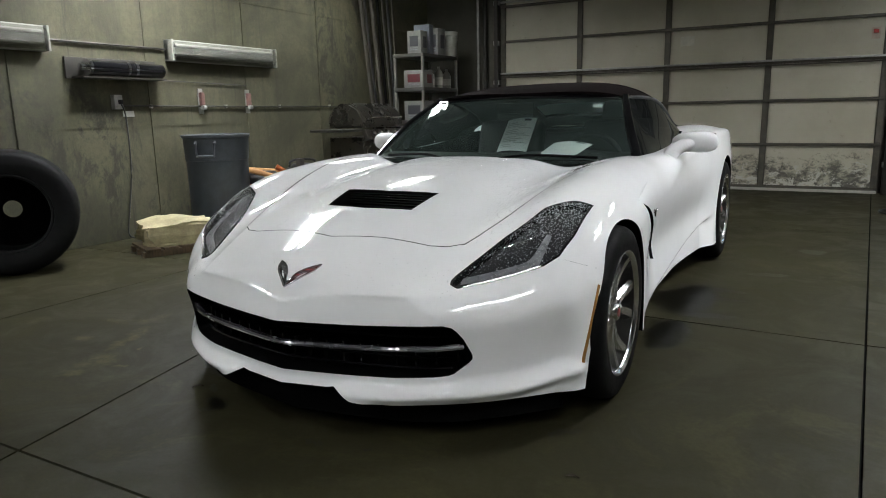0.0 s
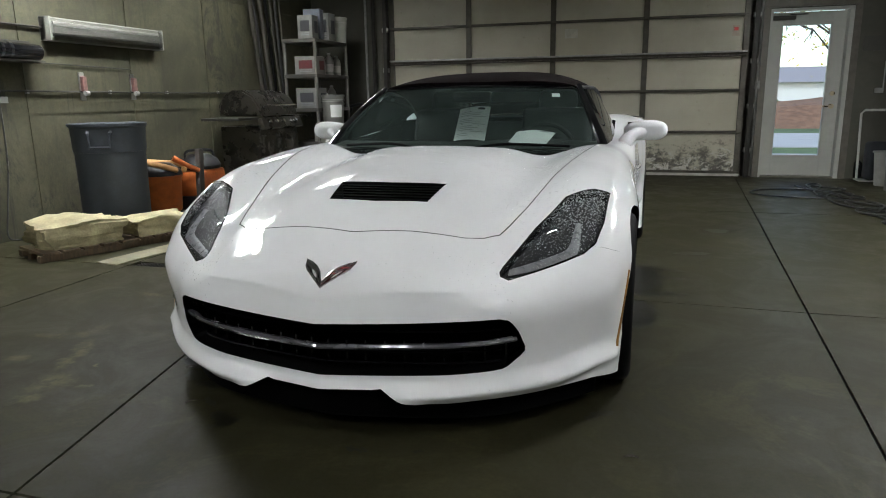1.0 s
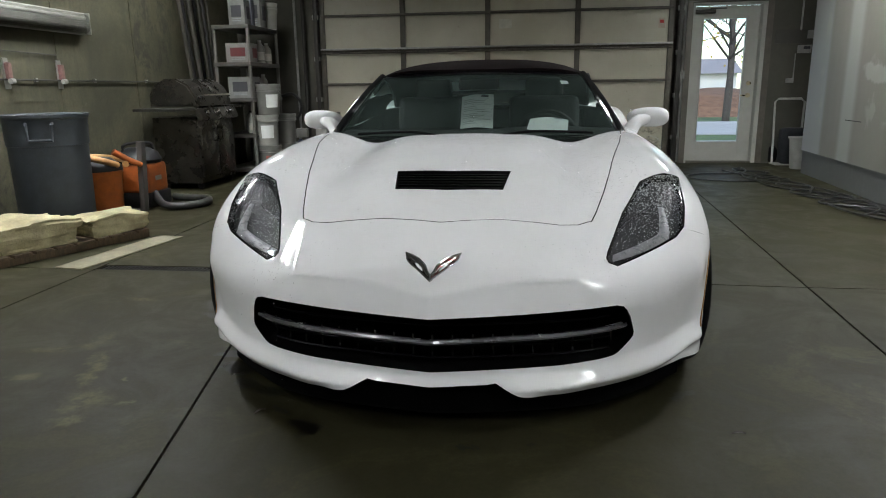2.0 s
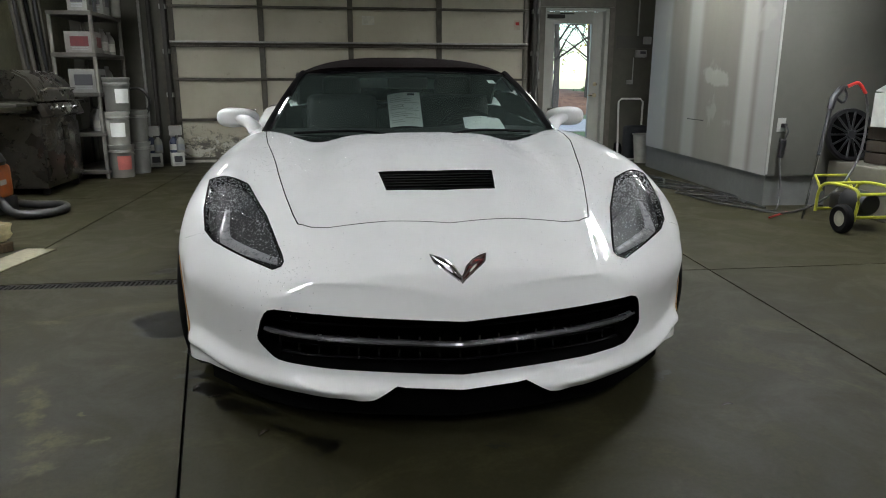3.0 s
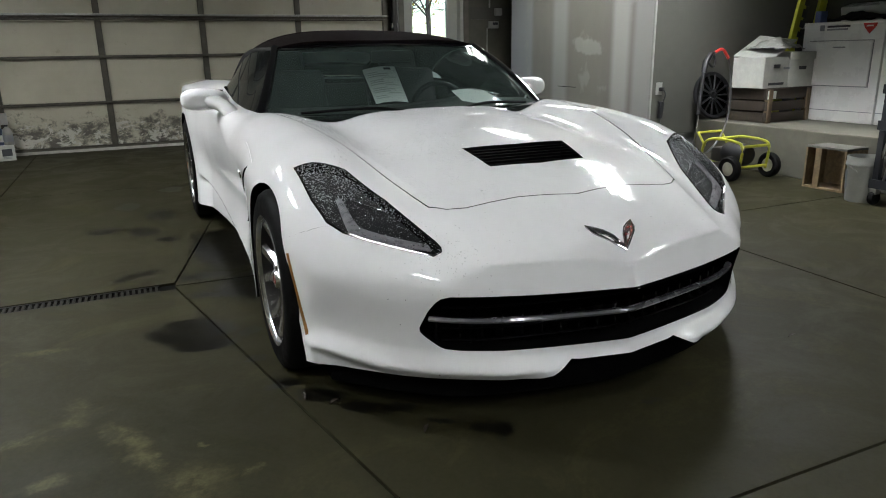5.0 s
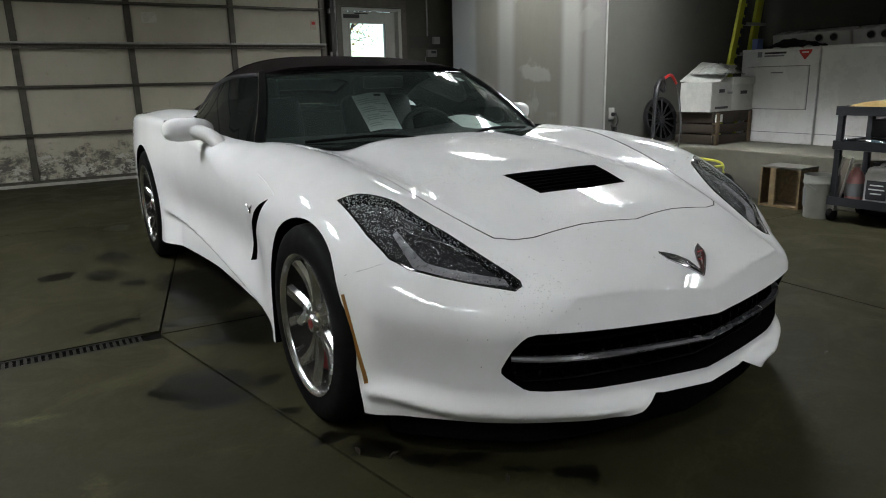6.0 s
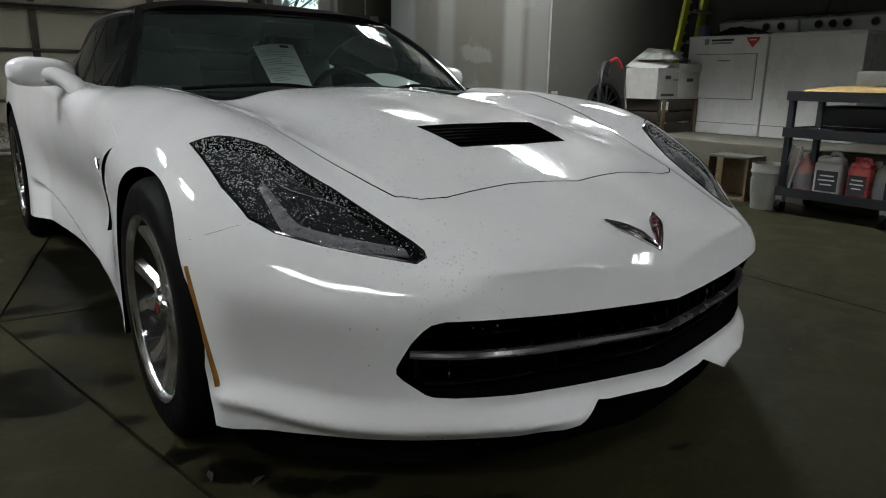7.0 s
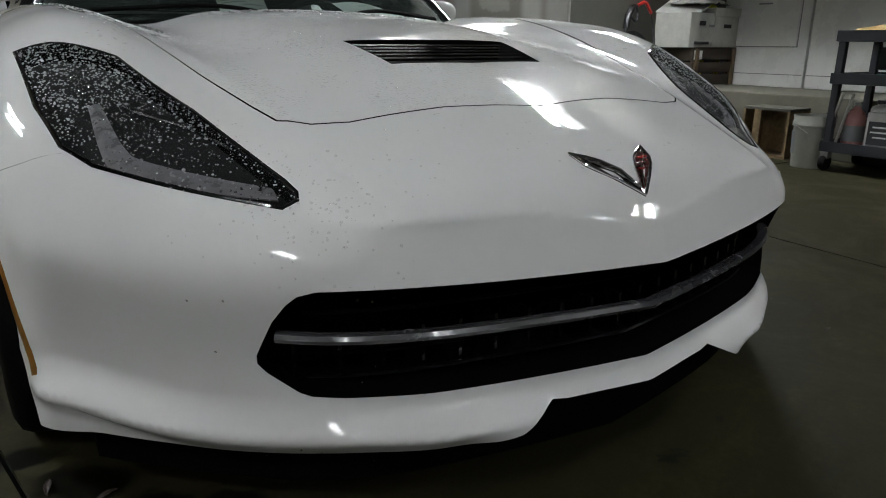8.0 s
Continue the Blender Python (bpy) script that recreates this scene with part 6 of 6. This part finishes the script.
# ---- on the ledge ----
LZ = .405
cover = thing("wheel_cover", "round black spoked wheel cover leaning on the grey wall", "wheel cover", (3.93, 2.83, LZ + .225), 0)
axis = pose(0, 0, 0, 78, 0, 0)
part("ring", lathe([(.19, -.02), (.225, -.02), (.228, .0), (.222, .02), (.19, .012)], 40, axis), BLACK, cover)
part("disc", lathe([(.0, -.012), (.195, -.012), (.195, -.004), (0, -.004)], 32, axis), CAVITY, cover)
for i in range(14):
    a = 6.2832 * i / 14
    part("spoke", tube([axis @ Vector((.04 * math.cos(a), .04 * math.sin(a), .01)), axis @ Vector((.20 * math.cos(a), .20 * math.sin(a), .012))], .009, 6), BLACK, cover)
part("hub", lathe([(0, .02), (.035, .018), (.04, 0)], 18, axis), BLACK, cover)
DARKWOOD = stuff("dark_crate_wood", (.030, .021, .013), .8, vary=.35, scale=8, stretch=(1, 8, 1), bump=.3)
wb2 = thing("wooden_crate", "dark wooden crate under white file boxes", "crate", (4.27, 2.46, LZ), 4)
for z in (.05, .15, .25):
    part("slat", box((.62, .02, .085), (0, -.20, z), .003), DARKWOOD, wb2)
    part("slat", box((.62, .02, .085), (0, .20, z), .003), DARKWOOD, wb2)
    part("slat", box((.02, .38, .085), (-.305, 0, z), .003), DARKWOOD, wb2)
for s in (-1, 1):
    part("post", box((.05, .05, .30), (s * .27, -.20, .15), .004), WOOD, wb2)
part("top_board", box((.64, .42, .018), (0, 0, .30)), DARKWOOD, wb2)
part("tag", box((.11, .004, .07), (-.25, -.215, .25)), PAPER, wb2)
fb = thing("file_box", "open white cardboard file box with a propped lid", "box", (4.12, 2.44, LZ + .31), 6)
FILEW = stuff("white_fibreboard", (.40, .40, .365), .75, vary=.1)
for y in (-.16, .16):
    part("side", box((.40, .008, .27), (0, y, .135)), FILEW, fb)
for x in (-.20, .20):
    part("end", box((.008, .32, .27), (x, 0, .135)), FILEW, fb)
part("lid", box((.44, .36, .012), (.08, .05, .35), .003, pose(0, 0, 0, 8, -24, 4)), FILEW, fb, "propped cardboard lid")
part("hand_hole", box((.09, .004, .032), (-.03, -.168, .19), .0015), DARKINK, fb)
part("print_bar", box((.22, .003, .022), (-.02, -.167, .035)), DARKINK, fb)
part("print_bar", box((.10, .003, .02), (.12, -.167, .17)), INK, fb)
fb2 = thing("file_box", "closed white cardboard file box with a crushed corner", "box", (4.46, 2.47, LZ + .31), -3)
part("box", box((.32, .38, .27), (0, 0, .135), .004), FILEW, fb2)
part("lid", box((.35, .41, .07), (0, 0, .28), .008), FILEW, fb2)
part("print_bar", box((.09, .003, .03), (0, -.192, .17)), DARKINK, fb2)
bag = sheet(lambda u, v: (-.22 + .44 * u, -.17 + .34 * v, .03 + .09 * math.sin(3.1 * u) * math.sin(3.1 * v) + .03 * noise.noise((u * 7, v * 7, 2))), 14, 12, thick=.004)
solo("plastic_bag", bag, stuff("clear_film", (.40, .40, .37), .2), "crumpled clear plastic bag on the box", "bag", (4.30, 2.47, LZ + .63), 10)


def laundry(at, kind):
    t = thing(kind, f"white enamel {kind} with a control panel, on the ledge", kind, at)
    W, D, H = .78, .64, .85
    part("cabinet", box((D, W, H), (D / 2, 0, H / 2), .012), WHITE, t)
    part("top_lid", box((D + .01, W + .004, .03), (D / 2, 0, H + .012), .01), WHITE, t)
    part("toe_line", box((.004, W - .02, .006), (-.001, 0, .10)), INK, t)
    con = part("console", box((.16, W, .17), (D - .09, 0, H + .11), .02, pose(0, 0, 0, 0, -14)), WHITE, t)
    for y in ((-.10, -.24) if kind == "dryer" else (.22, .10, -.02, -.24)):
        kn = part("knob", lathe([(0, .022), (.026, .022), (.030, 0)], 18, Matrix.Translation((D - .185, y, H + .12)) @ pose(0, 0, 0, 0, -104)), DARKSTEEL, con)
        part("dial", lathe([(.030, .002), (.040, .002), (.040, 0)], 18, Matrix.Translation((D - .183, y, H + .12)) @ pose(0, 0, 0, 0, -104)), STEEL, con)
    if kind == "dryer":
        dr = part("drum_door", box((.018, .61, .39), (-.006, .0, .515), .008), WHITE, t)
        part("door_gap", box((.010, .622, .402), (.002, 0, .515)), INK, t)
        part("door_grip", box((.006, .12, .012), (-.017, 0, .655), .002), INK, dr)
        part("print_bar", box((.003, .22, .018), (-.002, .04, .835)), DARKINK, t)
        part("print_bar", box((.003, .20, .016), (-.002, .05, .81)), INK, t)
        part("print_block", box((.003, .045, .05), (-.002, .20, .825)), INK, t)
        heart = [(.0, -.055), (.05, .0), (.062, .03), (.05, .052), (.025, .055), (0, .035), (-.025, .055), (-.05, .052), (-.062, .03), (-.05, 0)]
        part("heart_sticker", prism([(a - .255, b + .82) for a, b in heart], -.004, 0, "x"), RED, t, "red heart sticker")
        part("sticker_bar", box((.003, .06, .012), (-.006, -.255, .83)), PAPER, t)
    return t


laundry((4.60, 2.04, LZ), "dryer")
laundry((4.60, 1.245, LZ), "washer")
cloth = sheet(lambda u, v: (.12 + .34 * v, .34 - .46 * u, .03 + .055 * math.sin(math.pi * u) * math.sin(math.pi * v) + .03 * noise.noise((u * 6, v * 5, 7))), 16, 12, thick=.006)
solo("black_garment", cloth, stuff("black_cloth", (.012, .012, .015), .9), "crumpled black garment lying on the dryer", "garment", (4.62, 1.98, LZ + .87))
solo("blue_packet", box((.09, .06, .10), (0, 0, .05), .006), stuff("blue_packet", (.12, .16, .36), .5), "small blue and white packet on the dryer", "packet", (4.68, 2.33, LZ + .878))
lad = thing("ladder", "lime fibreglass step ladder leaning beside the dryer", "ladder")
for dx, dy in ((0, 0), (.30, .02)):
    part("rail", box((.10, .035, 2.60), (4.86 + dx, 2.66 + dy, LZ + 1.30), .006, pose(0, 0, 0, 0, 12 - dx * 8)), LIME, lad)
for i in range(8):
    part("rung", box((.30, .07, .03), (4.74 + .17 + i * .062, 2.67, LZ + .25 + i * .30), .004), STEEL, lad)
for i in range(8):
    part("print_block", box((.062, .004, .055 + .012 * (i % 3)), (4.80 + .0205 * i, 2.640, LZ + .78 + i * .098), .001, pose(0, 0, 0, 0, 12)), DARKINK, lad, "dark block lettering")
cable = thing("wall_cable", "black cable and plug on the wall above the washer", "cable", (RIGHT - .02, 1.45, 1.68))
part("plug", box((.05, .08, .10), (-.02, 0, .02), .015), BLACK, cable)
part("cord", tube([(-.03, 0, -.02), (-.04, .06, -.12), (-.03, .10, -.30)], .012, 8, steps=5), HOSE, cable)

# ---- crate, bucket and cart below the ledge ----
cr = thing("open_crate", "small open chipboard crate lying on its side", "crate", (3.66, 1.26, 0), 0)
OSB = stuff("chipboard", (.17, .12, .062), .85, vary=.35, scale=30)
for z in (.008, .322):
    part("board", box((.24, .34, .016), (0, 0, z)), OSB if z < .1 else stuff("grey_board", (.09, .085, .07), .8), cr)
for y in (-.162, .162):
    part("board", box((.24, .016, .298), (0, y, .165)), OSB, cr)
part("board", box((.016, .308, .298), (.11, 0, .165)), OSB, cr)
part("divider", box((.02, .05, .298), (-.11, .06, .165)), OSB, cr)
bucket((3.43, .86, 0), PAILW, .33, .118, "white plastic bucket with grey printed labels", INK, False, 160)
cart = thing("tool_cart", "dark blue steel tool cart loaded with bottles and tools", "cart", (3.57, .40, 0))
for x in (-.20, .20):
    for y in (-.33, .33):
        part("post", box((.04, .04, .66), (x, y, .45), .004), BLUECART, cart)
        c = part("caster", lathe([(0, -.018), (.045, -.018), (.05, 0), (.045, .018), (0, .018)], 18, Matrix.Translation((x, y, .05)) @ pose(0, 0, 0, 90)), RUBBER, cart)
        part("fork", box((.05, .05, .05), (x, y, .10), .006), STEEL, c)
for z in (.13, .53, .77):
    part("tray", box((.46, .72, .025), (0, 0, z), .006), BLUECART, cart)
    for y in (-.355, .355):
        part("tray_edge", box((.46, .012, .06), (0, y, z + .02)), BLUECART, cart)
    for x in (-.225, .225):
        part("tray_edge", box((.012, .70, .06), (x, 0, z + .02)), BLUECART, cart)
def canister(at, size, mat, cap, label, turn=0.0):
    """A square-shouldered jug with a moulded grip and a paper label."""
    t = thing("canister", label, "canister", at, turn, "canisters")
    w, d, h = size
    part("body", box((d, w, h * .78), (0, 0, h * .39), .018, seg=3), mat, t)
    part("shoulder", box((d * .86, w * .86, h * .14), (0, 0, h * .83), .02, seg=3, taper=1.12), mat, t)
    part("neck", lathe([(.020, h * .88), (.020, h * .94)], 14, Matrix.Translation((0, w * .22, 0))), mat, t)
    part("cap", lathe([(.024, h * .93), (.024, h), (0, h)], 14, Matrix.Translation((0, w * .22, 0))), cap, t)
    part("grip", tube([(0, w * .08, h * .88), (0, -w * .05, h * .97), (0, -w * .28, h * .95), (0, -w * .36, h * .80)], .013, 8, steps=4), mat, t)
    face = part("label", box((.003, w * .78, h * .46), (-d / 2 - .001, 0, h * .36)), DARKINK, t, "dark printed label")
    for k, wd in ((.48, .5), (.38, .6), (.28, .42)):
        part("print_bar", box((.003, w * wd, h * .03), (-d / 2 - .003, 0, h * k)), PAPER, face, smooth=0)
    return t


CLOUDY = stuff("cloudy_jug_plastic", (.46, .45, .43), .35, vary=.1)
jug((3.45, .63, .145), .27, stuff("pale_pink_fluid", (.42, .20, .19), .3, vary=.15), WHITEPLASTIC, "clear plastic bottle half full of pink fluid", .06)
canister((3.45, .46, .145), (.17, .11, .29), CLOUDY, DARKINK, "cloudy plastic canister with a dark label on the cart", 4)
canister((3.46, .27, .145), (.14, .10, .27), PINK, RED, "canister of bright red fluid on the cart", -5)
jug((3.46, .14, .145), .26, CLEARISH, DARKINK, "milky plastic bottle on the cart", .055)
jug((3.64, .55, .145), .24, PINK, None, "plastic bottle of pink fluid on the cart", .06)
jug((3.64, .25, .145), .24, CLEARISH, None, "milky plastic bottle at the back of the cart", .06)
tagged_lab = thing("spray_bottles", "pair of pale spray wands leaning in the cart", "tool", (3.36, .70, .15))
for i in range(2):
    part("wand", tube([(.02 + .02 * i, .06 - .06 * i, .02), (.0, -.02 - .06 * i, .32)], .009, 6), WHITEPLASTIC, tagged_lab)
fold = sheet(lambda u, v: (-.19 + .38 * u, -.30 + .60 * v, .0 + .055 * (math.sin(math.pi * u) ** .4) * (math.sin(math.pi * v) ** .3) + .012 * noise.noise((u * 5, v * 8, 3))), 14, 18, thick=.004)
solo("folded_chamois", fold, stuff("tan_chamois", (.34, .23, .085), .9, vary=.25, bump=.3), "folded tan chamois cloth on the cart", "cloth", (3.57, .42, .80))
carton((3.66, .28, .86), (.22, .34, .09), WHITEPLASTIC, "flat white box on the cart", None, 12)
for i in range(4):
    t = thing("hand_tool", "small hand tool lying on the cart shelf", "tool", (3.44 + .05 * i, .22 + .13 * i, .556), group="hand tools")
    part("handle", tube([(0, 0, 0), (.05, .14, .01)], .013, 8), (RED, BLACK, stuff("cyan_grip", (.03, .09, .12), .4), BLACK)[i], t)
    part("shaft", tube([(.05, .14, .01), (.085, .24, .01)], .006, 6), CHROME, t)
solo("tool_case", box((.26, .40, .13), (0, 0, .065), .02), BLACK, "black plastic tool case on the cart shelf", "case", (3.60, .38, .60))

# ---- water: beads on lamps, hood and glass; wet patches on the floor ----
def beads(name, spots, low, high, label, seed, material):
    rnd = random.Random(seed)
    unit_bm = bmesh.new()
    bmesh.ops.create_icosphere(unit_bm, subdivisions=1, radius=1)
    uv = np.array([v.co[:] for v in unit_bm.verts])
    uf = np.array([[v.index for v in f.verts] for f in unit_bm.faces])
    unit_bm.free()
    vs, fs = [], []
    for i, (p, n) in enumerate(spots):
        r = rnd.uniform(low, high) * (1.7 if rnd.random() < .10 else 1)
        q = Vector((0, 0, 1)).rotation_difference(n).to_matrix()
        a = np.array(q @ Matrix.Diagonal((r, r * rnd.uniform(.8, 1.3), r * .55)))
        vs.append(uv @ a.T + np.array(p))
        fs.append(uf + i * len(uv))
    me = bpy.data.meshes.new(name)
    me.from_pydata(np.concatenate(vs).tolist(), [], np.concatenate(fs).tolist())
    me.polygons.foreach_set("use_smooth", np.ones(len(me.polygons), bool))
    me.materials.append(material)
    ob = new(name, me)
    ob.visible_shadow = False
    return tagged(ob, label, "water", kind="stuff")


def inside(poly, x, y):
    c = False
    for (ax, ay), (bx, by) in zip(poly, poly[1:] + poly[:1]):
        if (ay > y) != (by > y) and x < (bx - ax) * (y - ay) / (by - ay) + ax:
            c = not c
    return c


def lay_on(xy):
    x, y = np.array(xy).T
    z = car_top(x, y)
    for _ in range(25):
        z = z - car_body(x, y, z) * .9
    p = np.stack([x, y, z], 1)
    g = slope(car_body, p)
    g /= np.linalg.norm(g, axis=1, keepdims=True)
    return [(Vector(a), Vector(b)) for a, b in zip(p, g)]


rnd = random.Random(77)
spots = []
while len(spots) < 3900:
    x, y = rnd.uniform(.5, .83), rnd.uniform(-.6, -.05)
    if inside(HEADLIGHT, x, y) and rnd.random() < .16 + .9 * max(0, min(1, (y + .50) / .34)) ** 1.4:
        spots.append((x * rnd.choice((-1, 1)), y))
beads("lens_droplets", lay_on(spots), .0008, .0018, "fine water droplets on the headlight lenses", 5, SPECK)
spots = []
while len(spots) < 9000:
    x, y = rnd.uniform(-.72, .72), rnd.uniform(-.72, .66)
    near = .04 + .96 * max(0, min(1, (y + .25) / .7)) + .5 * math.exp(-((abs(x) - .52) / .07) ** 2)
    patch = max(0, min(1, .5 + 2.2 * noise.noise((x * 5, y * 4, .3))))
    if rnd.random() < near * patch and abs(x) < .70 and not inside(mirror_poly(grow(VENT, .01)), x, y) and not inside(mirror_poly(COCKPIT), x, y):
        spots.append((x, y))
beads("hood_droplets", lay_on(spots), .0010, .0024, "fine water beads on the white hood", 6, WATER)
spots = []
for _ in range(700):
    u, v = rnd.random(), rnd.random() ** 1.6
    p = screen(u, v)
    n = (screen(u + .01, v) - p).cross(screen(u, v + .01) - p).normalized()
    spots.append((p, n if n.z > 0 else -n))
beads("glass_droplets", spots, .0010, .0020, "water droplets on the windscreen", 8, WATER)


# scraps on the floor
for x, y, turn, seed in ((-.80, -.34, 30, 1), (-.88, -.26, 80, 2), (.93, -.62, 10, 3), (-.60, -.62, 55, 4)):
    rs = random.Random(seed)
    scrap = sheet(lambda u, v: ((u - .5) * .045, (v - .5) * .013 * math.sin(math.pi * min(.97, u + .06)), .003 + .005 * math.sin(math.pi * u) * rs.uniform(.8, 1.1) + .004 * abs(v - .5)), 8, 4, thick=.001)
    solo("dry_leaf", scrap, stuff("dry_leaf_brown", (.018, .009, .006), .7, vary=.3, scale=60), "small brown dry leaf lying on the floor", "leaf", (x, y, .001), turn, group="leaves on the floor")
